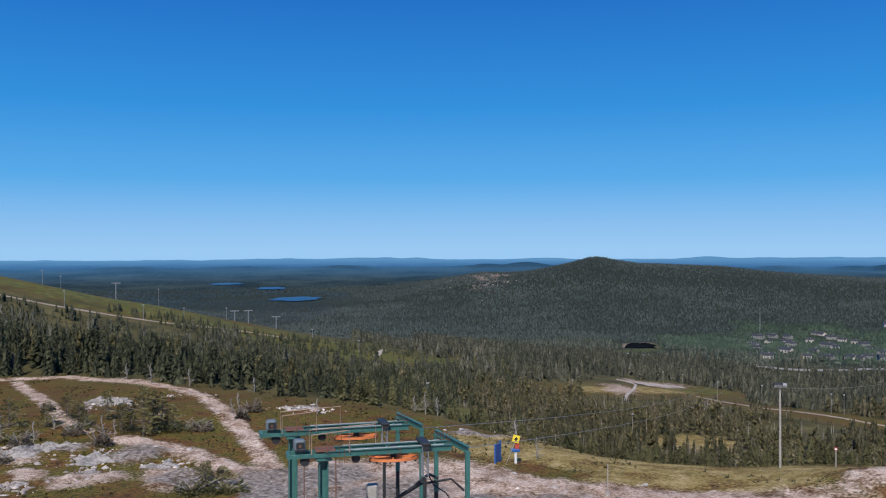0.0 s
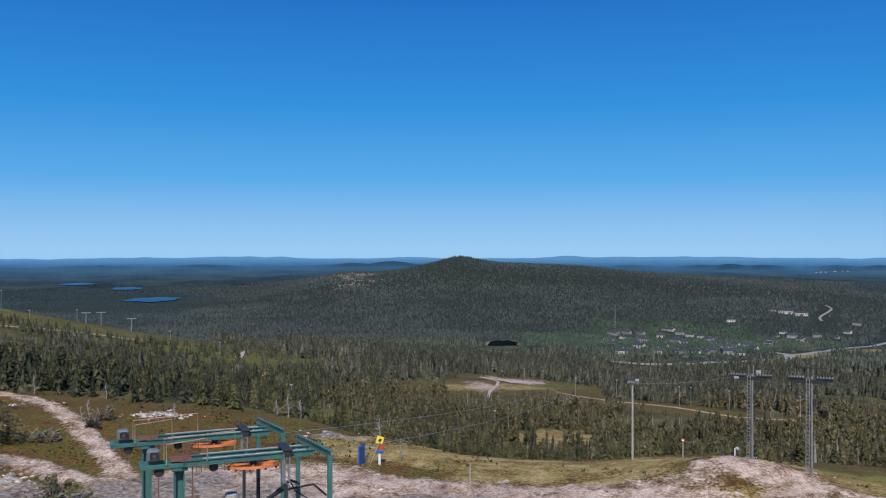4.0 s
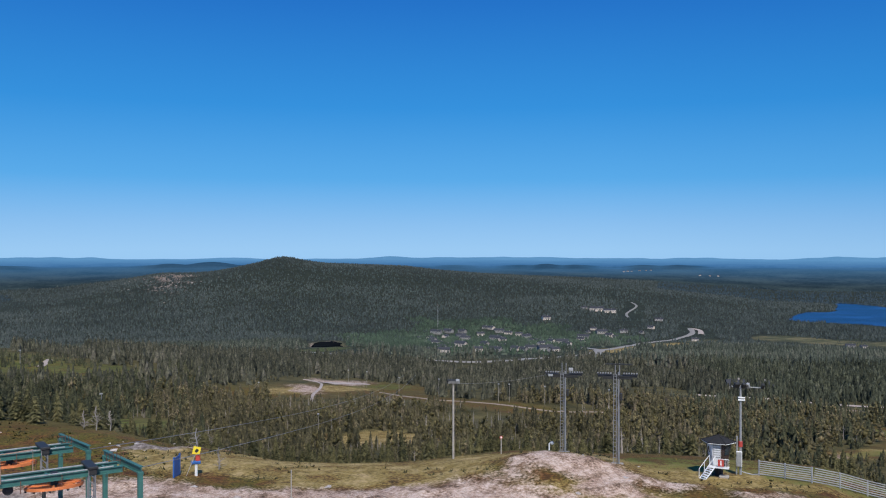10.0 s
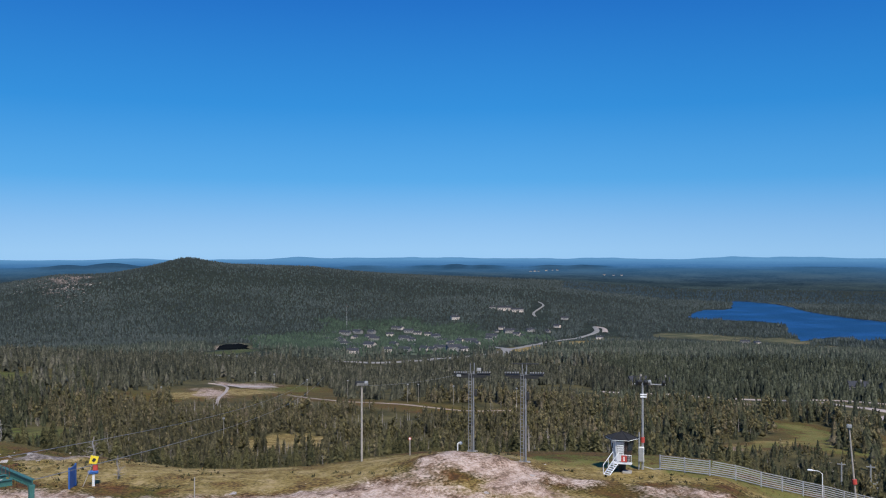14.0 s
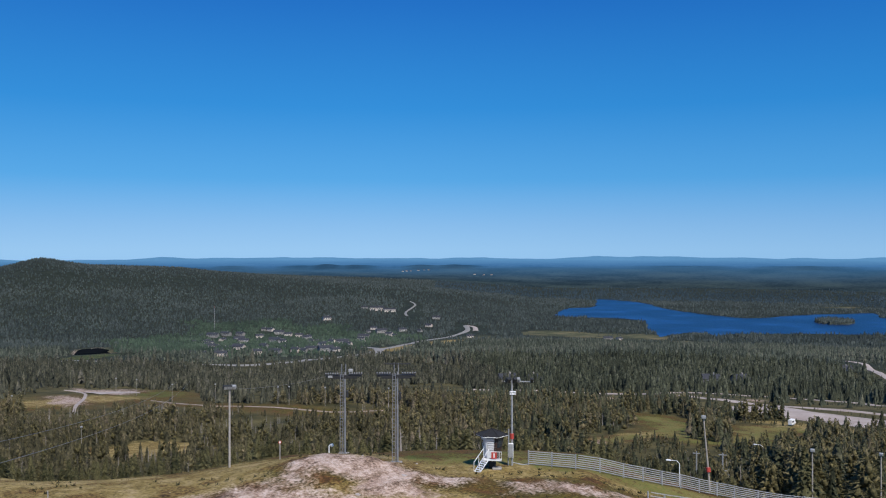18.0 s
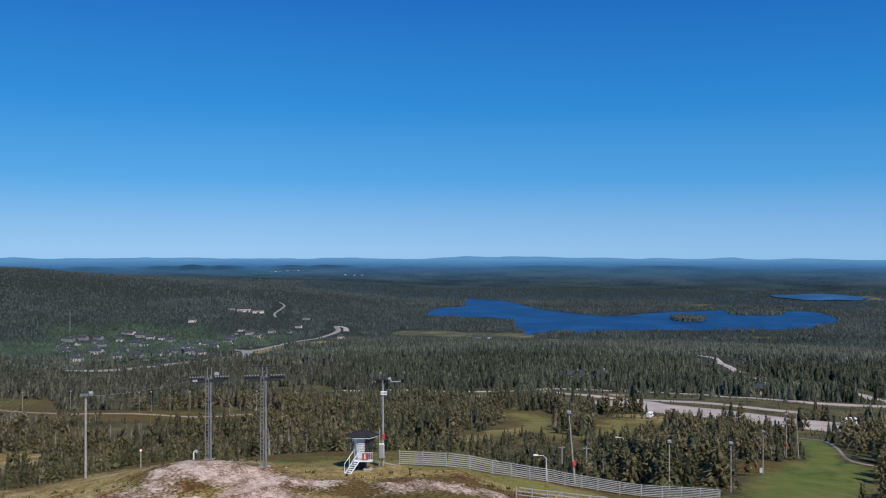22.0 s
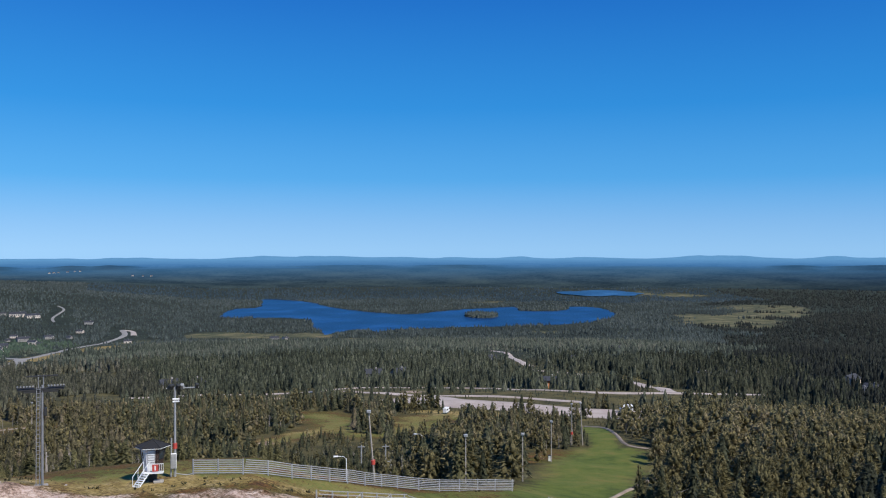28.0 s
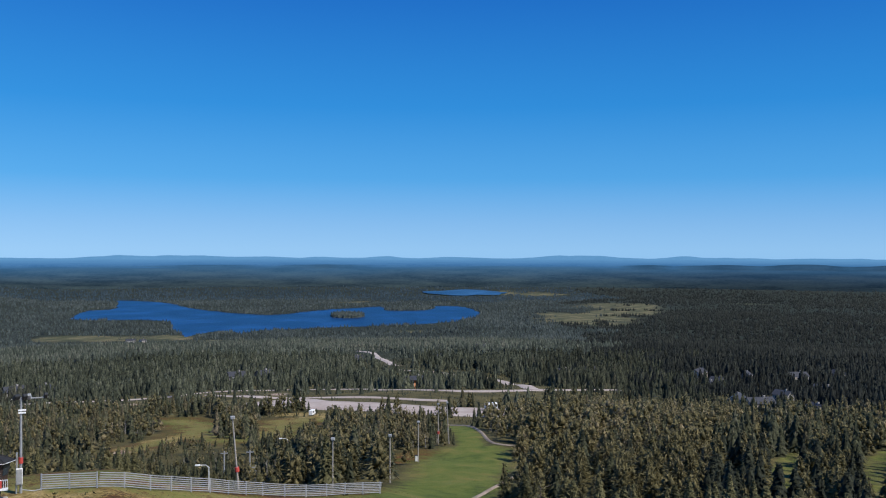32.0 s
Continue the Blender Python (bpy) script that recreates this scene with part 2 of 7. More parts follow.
    dry = mix(nt, ramp(nt, fine, [(0.42, (0.6, 0.6, 0.6)), (0.56, (0, 0, 0))]), dry, mix(nt, 0.5, dry, (0.06, 0.045, 0.016)))
    for name, c in (("bog", bog), ("dry", dry), ("lawn", lawn), ("bare", rock)):
        f = nt.nodes.new("ShaderNodeClamp")
        nt.links.new(cover(name), f.inputs[0])
        col = mix(nt, f.outputs[0], col, c)
    nt.links.new(col, b.inputs["Base Color"])
    bump(nt, b, calc(nt, "ADD", fine, calc(nt, "MULTIPLY", middle, 2.0)), 0.8, 0.16)
    return m


def leaf_material(name, dark, light, brown, grain=0.0):
    m, nt, b = material(name, 0.75)
    b.inputs["Specular IOR Level"].default_value = 0.2
    geo = nt.nodes.new("ShaderNodeNewGeometry")
    tone = calc(nt, "ADD", calc(nt, "MULTIPLY", attr(nt, "tint"), 0.55), calc(nt, "MULTIPLY", geo.outputs["Random Per Island"], 0.45))
    mid = tuple(0.35 * p + 0.65 * q for p, q in zip(light, dark))
    col = ramp(nt, tone, [(0.08, dark), (0.40, mid), (0.68, light), (0.86, brown), (1.0, light)])
    if grain:       # needle tufts, with the shade of the gaps between them put into colour
        tufts = ramp(nt, noise_of(nt, grain, 3, 0.7), [(0.38, (0.52, 0.54, 0.56)), (0.52, (0.90, 0.90, 0.90)), (0.64, (1.34, 1.30, 1.20))])
        col = mix(nt, 1.0, col, tufts, "MULTIPLY")
        thin, both = nt.nodes.new("ShaderNodeBsdfTranslucent"), add(nt, "ShaderNodeMixShader", Fac=0.36)
        nt.links.new(col, thin.inputs["Color"])
        nt.links.new(b.outputs[0], both.inputs[1])
        nt.links.new(thin.outputs[0], both.inputs[2])
        nt.links.new(both.outputs[0], nt.nodes["Material Output"].inputs["Surface"])
    nt.links.new(col, b.inputs["Base Color"])
    return m


def near_leaf_material(name, dark, light):
    m, nt, b = material(name, 0.75)
    b.inputs["Specular IOR Level"].default_value = 0.2
    info, geo = nt.nodes.new("ShaderNodeObjectInfo"), nt.nodes.new("ShaderNodeNewGeometry")
    tone = calc(nt, "ADD", calc(nt, "MULTIPLY", info.outputs["Random"], 0.45), calc(nt, "MULTIPLY", geo.outputs["Random Per Island"], 0.55))
    colour = ramp(nt, tone, [(0.1, dark), (0.8, light)])
    nt.links.new(colour, b.inputs["Base Color"])
    thin, both = nt.nodes.new("ShaderNodeBsdfTranslucent"), add(nt, "ShaderNodeMixShader", Fac=0.3)
    nt.links.new(colour, thin.inputs["Color"])
    nt.links.new(b.outputs[0], both.inputs[1])
    nt.links.new(thin.outputs[0], both.inputs[2])
    nt.links.new(both.outputs[0], nt.nodes["Material Output"].inputs["Surface"])
    return m


def water_material(name, deep, gloss=0.13):
    m, nt, b = material(name, 0.35)
    b.inputs["Specular IOR Level"].default_value = gloss
    nt.links.new(ramp(nt, noise_of(nt, 0.010, 7), [(0.35, deep), (0.5, tuple(c * 1.3 for c in deep)), (0.66, tuple(c * 2.3 for c in deep))]), b.inputs["Base Color"])
    b.inputs["IOR"].default_value = 1.33
    bump(nt, b, noise_of(nt, 0.35, 4), 0.6, 0.5)
    return m


GROUND = ground_material()
SPRUCE = leaf_material("spruce_needles", (0.049, 0.049, 0.027), (0.166, 0.146, 0.084), (0.219, 0.178, 0.126), 2.2)
# Distance haze is put into these base colours: slight in FAR, blue in HAZY.
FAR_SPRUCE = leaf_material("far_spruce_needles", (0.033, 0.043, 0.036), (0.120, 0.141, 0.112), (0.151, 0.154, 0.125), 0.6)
HAZY_SPRUCE = leaf_material("haze_blue_spruce", (0.031, 0.055, 0.071), (0.058, 0.089, 0.111), (0.065, 0.096, 0.119), 0.25)
DARK_SPRUCE = leaf_material("dark_spruce_needles", (0.033, 0.039, 0.022), (0.108, 0.114, 0.066), (0.152, 0.139, 0.097), 2.0)
# Shade over the eastern woods, put into the base colour as darker spruces.
EAST_SPRUCE = leaf_material("dimmed_slope_spruce", (0.020, 0.025, 0.017), (0.070, 0.078, 0.050), (0.094, 0.093, 0.066), 1.2)
SHADE_SPRUCE = leaf_material("shade_dimmed_spruce", (0.012, 0.015, 0.014), (0.038, 0.045, 0.038), (0.049, 0.053, 0.045), 0.5)
LOWER_SPRUCE = leaf_material("lower_slope_spruce", (0.037, 0.042, 0.031), (0.129, 0.130, 0.094), (0.171, 0.162, 0.132), 1.2)
GREEN_SPRUCE = leaf_material("green_slope_spruce", (0.034, 0.041, 0.028), (0.115, 0.129, 0.089), (0.152, 0.158, 0.118), 1.2)
PINE = leaf_material("olive_pine_needles", (0.104, 0.095, 0.043), (0.226, 0.196, 0.098), (0.296, 0.242, 0.152), 2.4)
# Spruce for middle distances, its thinner haze mixed into the base colour.
COOL_SPRUCE = leaf_material("haze_cool_spruce", (0.039, 0.053, 0.053), (0.088, 0.111, 0.108), (0.100, 0.119, 0.115), 0.3)
BIRCH = leaf_material("birch_leaves", (0.020, 0.034, 0.025), (0.057, 0.086, 0.055), (0.075, 0.095, 0.073))
NEAR_SPRUCE = near_leaf_material("near_spruce_needles", (0.039, 0.043, 0.020), (0.184, 0.168, 0.079))
FELL_NEEDLES = near_leaf_material("fell_top_needles", (0.038, 0.042, 0.016), (0.240, 0.213, 0.091))
WITHERED = near_leaf_material("withered_twigs", (0.085, 0.068, 0.050), (0.240, 0.190, 0.140))
BARK = mottled("bark", (0.07, 0.055, 0.045), (0.20, 0.17, 0.15), 6)
DEADWOOD = mottled("weathered_deadwood", (0.16, 0.14, 0.125), (0.34, 0.31, 0.29), 5)
GRAVEL = mottled("road_gravel", (0.28, 0.225, 0.195), (0.46, 0.39, 0.35), 0.2, 0.95, fine=3)
DIRT = mottled("dirt_track", (0.16, 0.12, 0.085), (0.36, 0.29, 0.24), 0.25, 0.95, fine=4)
YARD = mottled("worn_gravel_yard", (0.25, 0.195, 0.165), (0.47, 0.395, 0.35), 0.09, 0.95, fine=1.2)
ASPHALT = mottled("asphalt", (0.17, 0.16, 0.145), (0.29, 0.27, 0.25), 0.1, 0.9, fine=2)
# Lake base colours hold the reflected sky blue; their specular is turned down.
LAKE = water_material("lake_water", (0.006, 0.027, 0.080))
FAR_WATER = water_material("far_lake_water", (0.018, 0.048, 0.092), 0.35)
POND = water_material("pond_water", (0.004, 0.005, 0.006), 0.0)


# ---- building helpers ----
def mesh_object(name, verts, faces, mat, parent=None):
    me = bpy.data.meshes.new(name)
    me.from_pydata([tuple(v) for v in verts], [], faces)
    me.materials.append(mat)
    ob = new(name, me)
    ob.parent = parent
    return ob


def bulk_mesh(name, verts, faces, mat, floats=()):
    """A large mesh from arrays: all faces with the same number of corners; floats: (name, value per vertex)."""
    me = bpy.data.meshes.new(name)
    nv, (nf, k) = len(verts), faces.shape
    me.vertices.add(nv)
    me.vertices.foreach_set("co", np.ascontiguousarray(verts, dtype=np.float32).ravel())
    me.loops.add(nf * k)
    me.loops.foreach_set("vertex_index", np.ascontiguousarray(faces, dtype=np.int32).ravel())
    me.polygons.add(nf)
    me.polygons.foreach_set("loop_start", np.arange(0, nf * k, k, dtype=np.int32))
    for key, value in floats:
        a = me.attributes.new(key, "FLOAT", "POINT")
        a.data.foreach_set("value", np.ascontiguousarray(value, dtype=np.float32))
    me.update(calc_edges=True)
    me.materials.append(mat)
    return new(name, me)


def track_distance(x, y, points):
    """Distance to a line of (azimuth, distance) points."""
    best = np.full(np.shape(x), 1e9)
    pts = [spot(*p) for p in points]
    for (ax, ay), (bx, by) in zip(pts, pts[1:]):
        dx, dy = bx - ax, by - ay
        t = np.clip(((x - ax) * dx + (y - ay) * dy) / (dx * dx + dy * dy), 0, 1)
        best = np.minimum(best, np.hypot(x - ax - t * dx, y - ay - t * dy))
    return best


def patch(x, y, az, d, across, along):
    """Over 0 inside an ellipse that is this wide across and along the line of sight from the fell top: 1 at its middle."""
    a, r = polar(x, y)
    return 1 - np.hypot(np.radians(a - az) * d / across, (r - d) / along)


# ---- land cover ----
PATHS = [([(-30, 142), (-26.9, 139.5), (-23.2, 137), (-19.4, 125), (-16.4, 115), (-14.6, 104), (-13.2, 91), (-12, 80), (-11, 72)], 0.95),
         ([(-26, 136), (-24.8, 120), (-23.8, 100), (-22.3, 91)], 0.8),
         ([(-20, 86), (-17.4, 83), (-14, 74), (-10.4, 69)], 1.3)]
BARE = [(-23, 84, 3.6, 2.4), (-19.5, 80, 2.8, 4.0), (-25.5, 76, 1.8, 2.6), (-17.5, 72, 2.6, 3.2), (-20.8, 107, 1.9, 2.6), (-9.0, 101, 2.4, 1.0),
        (-12.5, 69, 3.5, 4), (-7, 67, 8, 6.5), (1, 67, 8, 6.5), (6, 63, 5, 6), (13, 63.5, 7, 5.5), (19.5, 64.5, 8, 5.0), (23.5, 62.0, 5, 3.4)]
BARE += [(30.8, 70.8, 7.4, 4.4), (34.6, 70.4, 5.0, 2.8), (27.4, 72.0, 4.0, 3.4), (31.5, 66.8, 4.5, 1.8), (2, 88, 5, 1.6), (5, 90, 3, 1.2), (43, 69.0, 8, 3.2), (47.5, 70.5, 5.5, 1.8), (13.7, 352, 20, 30), (11.4, 300, 9, 24), (12.7, 1190, 30, 110),
        (44.5, 178, 3, 5), (54, 330, 8, 14), (45.3, 306, 6, 9), (-15.5, 69, 5, 4), (-22, 73, 4, 3), (-26, 82, 3, 3), (-18, 98, 1.5, 2)]
RUNS = [([(62.8, 90), (64.2, 112), (65.2, 132), (66.5, 163)], 7.6), ([(66.5, 163), (66.0, 190), (65.2, 216)], 3.2)]
CLEARING_A = [(42.1, 162), (43.9, 171), (45.3, 182), (47.2, 198)]
CLEARING_B = [(47.8, 241), (49.3, 228), (49.0, 206)]
CLEARING_C = [(48.9, 205), (51, 193), (52.9, 193), (54.3, 208), (54.0, 231), (56, 234)]
HEATH_RUNS = [([(85.1, 128), (85.6, 153), (86.3, 184)], 1.9), ([(90.2, 132), (90.8, 165), (91.1, 200)], 2.6), ([(34, 80), (38, 81), (43, 83)], 4.0), ([(42, 77), (47, 79), (52, 84), (58, 92)], 2.2), ([(-42, 420), (-27, 405), (-18, 395), (-10, 375), (-3, 340)], 30.0), (CLEARING_A, 2.5), (CLEARING_B, 6.0), (CLEARING_C, 5.0), ([(-14, 380), (-6, 350), (-1, 330)], 12.0), ([(0.5, 150), (1.2, 215)], 6.5), ([(44, 84), (56, 98)], 2.6),
        ([(15.5, 330), (17.2, 352)], 10.0), ([(11.6, 900), (13.6, 1000)], 20.0)]
VALLEY_STRIP = [(30.9, 925), (32.0, 1040), (32.9, 1130), (34.3, 1270), (35.7, 1391)]
MEADOWS = [(VALLEY_STRIP, 20.0), ([(-42, 430), (-27, 420), (-18, 410)], 46.0), ([(-18, 405), (-12, 385), (-6, 350), (-1, 330)], 20.0), ([(13.6, 182), (17.0, 192)], 7.5), ([(9.5, 285), (11, 285), (14.5, 310), (17, 350)], 17.0),
           ([(16.2, 300), (19, 270), (21.7, 260), (26, 243), (31, 238)], 8.5), (CLEARING_A, 4.2), (CLEARING_B, 8.5), (CLEARING_C, 8.0), ([(61.6, 150), (63.6, 161)], 4.0), ([(70.0, 167), (71.5, 166)], 3.0), ([(76, 262), (80, 270)], 7.0)]
BOGS = [(75.9, 2200, 125, 400), (72.5, 1960, 120, 210), (77.3, 2330, 70, 300), (44.2, 1565, 130, 95), (47.2, 1570, 60, 75), (63.5, 1610, 90, 40), (59.0, 2530, 60, 80), (37, 1500, 55, 70), (69.5, 2900, 150, 120), (71.8, 985, 45, 32), (50.2, 1465, 34, 34), (54.6, 1500, 58, 28),
        (34.9, 1265, 36, 80), (12.7, 1150, 34, 150), (76.0, 1305, 115, 105), (85.0, 2590, 110, 60)]
DRY_GRASS = [([(25, 66), (35, 66)], 2.5), ([(11, 71), (21, 71)], 3.5), ([(33, 76), (40, 75), (46, 77), (52, 83)], 4.0), (VALLEY_STRIP, 18.0), ([(5, 80), (14, 77), (23, 78), (28, 80)], 7.0), (CLEARING_A, 4.0), (CLEARING_B, 5.0), (CLEARING_C, 6.0), ([(57, 240), (60, 238)], 4.0),
             ([(13.4, 178), (17.4, 193)], 10.0), ([(10, 285), (14.5, 320)], 9.0), ([(55, 250), (60, 240)], 6.0)]
OUTCROPS = [(-12, 66, 6, 6), (-8, 70, 5, 4), (-23, 83, 2.5, 3), (-19, 79, 3, 5), (-20.8, 107, 3, 4), (-9.0, 101, 4, 3), (-16, 71, 3, 3), (-6, 60, 5, 6), (4, 61, 5, 4), (-3, 64, 6, 5), (9, 61, 5, 4), (2, 88, 5, 2)]
MAIN_ROAD = [(9, 900), (12.3, 835), (14.1, 805), (15.8, 715), (19.4, 645), (22.1, 632), (24.8, 655), (26.8, 728), (29.0, 800), (30.1, 860), (30.45, 945), (31.5, 1080), (32.7, 1265), (33.6, 1376), (34.5, 1470), (35.3, 1537), (35.9, 1591), (36.15, 1646), (36.0, 1717)]
JUNCTION = [(29.5, 1045), (30.02, 1001), (30.35, 945), (30.08, 850), (29.84, 781)]
VALLEY_LOOP = [(36.0, 1717), (36.25, 1712), (36.6, 1688), (36.66, 1617)]
HILL_ROAD = [(32.2, 1880), (32.1, 1960), (32.7, 2110), (32.4, 2180)]
LOWER_ROAD = [(36, 350), (41.8, 354), (43.9, 357), (47.5, 366), (50, 378), (52.9, 384), (57, 372), (60.3, 357), (66, 315), (71, 322)]
UPPER_PARK = [(49.8, 355), (50.7, 337), (52.9, 318), (60.3, 294), (65, 284)]
CAR_PARK = [(53.6, 304), (55.2, 284), (57.5, 269), (60.2, 265), (63.9, 254), (69.0, 252)]
WHITE_ROAD = [(59.3, 900), (60.2, 812), (60.9, 672), (61.8, 585)]
SIDE_ROAD = [(61, 560), (64.1, 528), (66.5, 514), (68.7, 482), (69.8, 400), (70.6, 332), (73.1, 338), (76, 346)]
HILL_TRACK = [(11.7, 255), (11.85, 275), (12.3, 306), (12.35, 326), (11.8, 342), (11.2, 344)]
BENCH_TRACK = [(16.2, 305), (19, 272), (21.7, 263), (26, 246), (31, 240)]
FELL_TRACK = [(-34, 352), (-26.9, 350), (-22.3, 354), (-19, 357), (-14, 367), (-9, 372)]
RUN_PATH = [(65.8, 108), (67.9, 123), (69, 133), (70.6, 150), (70.4, 166), (67.8, 171), (66.9, 190), (66, 207), (64.2, 224)]
ROADS = [("road", MAIN_ROAD, 10.0, ASPHALT, "grey asphalt valley road winding between forest and village"),
         ("road", JUNCTION, 11.0, ASPHALT, "grey asphalt side road meeting the valley road"),
         ("road", VALLEY_LOOP, 9.0, GRAVEL, "pale gravel turning loop beside the valley road"),
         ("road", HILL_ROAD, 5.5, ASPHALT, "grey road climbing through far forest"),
         ("road", LOWER_ROAD, 6.0, YARD, "pale gravel road along the foot of the ski slope"),
         ("car_park", CAR_PARK, 22.0, YARD, "wide pale gravel car park below the ski slope"),
         ("car_park", UPPER_PARK, 5.0, YARD, "narrow gravel strip beside the car park"),
         ("road", WHITE_ROAD, 5.5, GRAVEL, "pale straight forest road"),
         ("road", SIDE_ROAD, 6.0, GRAVEL, "pale gravel side road through spruce forest"),
         ("dirt_track", HILL_TRACK, 1.1, GRAVEL, "pale gravel track over a bare knoll"),
         ("gravel_flat", [(12.5, 333), (13.4, 342), (15.2, 350)], 9.0, GRAVEL, "pale gravel flat on top of a knoll"),
         ("dirt_track", BENCH_TRACK, 1.3, DIRT, "brown dirt track on the forest slope"),
         ("dirt_track", FELL_TRACK, 2.4, DIRT, "pale maintenance track across the grassy fell shoulder"),
         ("dirt_track", [(-4.5, 336), (-4.25, 350), (-3.9, 368)], 2.4, GRAVEL, "short pale gravel track over the fell shoulder"),
         ("dirt_track", RUN_PATH, 0.8, DIRT, "narrow pale track beside the green ski run")]
LAKE_SHORE = [(41.9, 2100), (42.7, 2283), (44.1, 2335), (44.45, 2480), (44.5, 2711), (46.0, 2662), (47.5, 2537), (49.0, 2290), (52.1, 2092), (54.3, 2053), (56.0, 2146), (58.2, 2233), (60.7, 2313), (61.0, 2184), (62.5, 2151), (64.06, 2201), (64.5, 2335),
              (66.3, 2280), (67.3, 2052), (66.3, 1903), (64.8, 1805), (60.85, 1735), (56.0, 1690), (52.4, 1640), (51.85, 1580), (51.4, 1645), (50.2, 1655), (49.1, 1610), (48.5, 1570), (47.75, 1720), (47.5, 1880), (46.3, 1955), (44.0, 1980), (42.1, 2007)]
FAR_LAKES = [(66.35, 2920, 142, 92), (-9.46, 2690, 70, 118), (-13.95, 3335, 60, 44), (-11.05, 3140, 48, 48)]
ISLANDS = [(58.6, 1985, 37, 60)]
CABINS = [(80.95, 528), (82.1, 496), (83.8, 526), (86.7, 529), (89.0, 569), (90.8, 483), (85.8, 324), (83.1, 293), (84.4, 288), (87.6, 282), (81.6, 470), (88.2, 470)]
# holiday houses of the valley: azimuth and distance
VILLAGE = [(19.8, 1535), (20.6, 1554), (21.5, 1557), (20.4, 1432), (21.4, 1443), (19.7, 1175), (21.4, 1023), (18.6, 916), (19.25, 896), (20.3, 835), (21.7, 1360), (23.0, 1626), (23.4, 1619), (23.9, 1566), (24.5, 1537), (25.2, 1520), (25.65, 1448), (26.0, 1317),
           (24.1, 1301), (23.7, 1336), (22.7, 1514), (26.7, 1116), (26.0, 940), (25.5, 889), (25.0, 897), (26.9, 887), (27.5, 869), (28.3, 1120), (28.0, 1232), (23.0, 1089), (22.5, 875), (23.7, 900), (27.3, 1252), (29.2, 1360), (29.35, 1458), (29.65, 1582), (30.0, 1635),
           (30.5, 1573), (31.0, 1530), (31.4, 1508), (31.85, 1601), (33.0, 1595), (33.6, 1686), (34.1, 1839), (36.3, 1498)]


def shore_line(steps=10):
    """The lake's outline as a closed smooth curve with small coves."""
    pts = [Vector((*spot(a, d), 0)) for a, d in LAKE_SHORE]
    out, n = [], len(pts)
    for i in range(n):
        a, b, c, e = (pts[(i + k) % n] for k in (-1, 0, 1, 2))
        for k in range(steps):
            t = k / steps
            out.append(0.5 * (2 * b + (c - a) * t + (2 * a - 5 * b + 4 * c - e) * t * t + (3 * b - a - 3 * c + e) * t ** 3))
    p = np.array([(v.x, v.y) for v in out])
    return p + np.stack([fbm(p[:, 0] / 40, p[:, 1] / 40, 3, 21), fbm(p[:, 0] / 40, p[:, 1] / 40, 3, 31)], 1) * 9


SHORE = shore_line()


def in_lake(x, y, grow=0.0):
    x, y = np.atleast_1d(x), np.atleast_1d(y)
    inside = np.zeros(x.shape, bool)
    q = np.roll(SHORE, -1, axis=0)
    for (ax, ay), (bx, by) in zip(SHORE, q):
        if ay == by:
            continue
        cut = ((ay > y) != (by > y)) & (x < (bx - ax) * (y - ay) / (by - ay) + ax)
        inside ^= cut
    return inside


def cover(x, y):
    """How bare, mown, boggy and wooded the ground is at each place."""
    az, d = polar(x, y)
    w = fbm(x / 14, y / 14, 3, 11) * 0.55
    bare = np.full(x.shape, -1.0)
    for line, half in PATHS:
        bare = np.maximum(bare, 1.0 - track_distance(x, y, line) / (2 * half))
    for p in BARE:
        bare = np.maximum(bare, patch(x, y, *p) * 1.0 + 0.05 + w * 1.15 + 0.3 * fbm(x / 3.2, y / 3.2, 3, 12))
    apron = np.interp(az, [-20, -15, -12, -8, -4, 1, 4, 6, 8, 12, 16, 22, 27, 31, 36, 40], [50, 56, 70, 76, 76.5, 75.5, 74, 71.5, 70.4, 70.4, 70.0, 68.0, 66.0, 64.0, 62, 50])
    bare = np.maximum(bare, np.clip((apron - d) / 6 + 0.35 + 0.7 * w, -1, 0.75))
    bare = np.maximum(bare, np.minimum(np.maximum(patch(x, y, 3.0, 2600, 105, 260) + 0.9 * fbm(x / 45, y / 45, 3, 63) - 0.1, patch(x, y, 9.7, 2650, 14, 40)), 0.45))
    lawn = np.full(x.shape, -1.0)
    for line, half in RUNS:
        lawn = np.maximum(lawn, 1.25 * (1 - track_distance(x, y, line) / (1.5 * half)) + w * 0.4)
    for line, half in HEATH_RUNS:
        lawn = np.maximum(lawn, np.minimum(1.1 * (1 - track_distance(x, y, line) / (1.5 * half)) + w * 0.7, 0.50))
    bog = np.full(x.shape, -1.0)
    for p in BOGS:
        bog = np.maximum(bog, patch(x, y, *p) + 0.95 * fbm(x / 110, y / 110, 4, 41) + 0.12)
    edge = np.interp(az, [-170, -60, -27, -21.6, -18, -14, -9.6, -5.3, -3, 5, 8, 10, 14, 18, 21, 39, 48, 60, 90, 170], [220, 155, 136, 126, 115, 108, 103, 98, 95, 90, 86, 83, 82, 82.5, 85.5, 88, 92, 104, 89, 220])
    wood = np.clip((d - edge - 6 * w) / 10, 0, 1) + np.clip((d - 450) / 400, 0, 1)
    for line, half in MEADOWS:
        open_ground = 1 - track_distance(x, y, line) / (1.2 * half) + 0.7 * w
        wood = np.where((open_ground > 0) & (fbm(x / 8, y / 8, 2, 17) < np.where(az < 0, 0.20, 0.42)), np.clip(1 - 3 * open_ground, 0, 0.55), wood)
    return [np.clip(v, -1.5, 1.5) for v in (bare, lawn, bog)] + [wood]


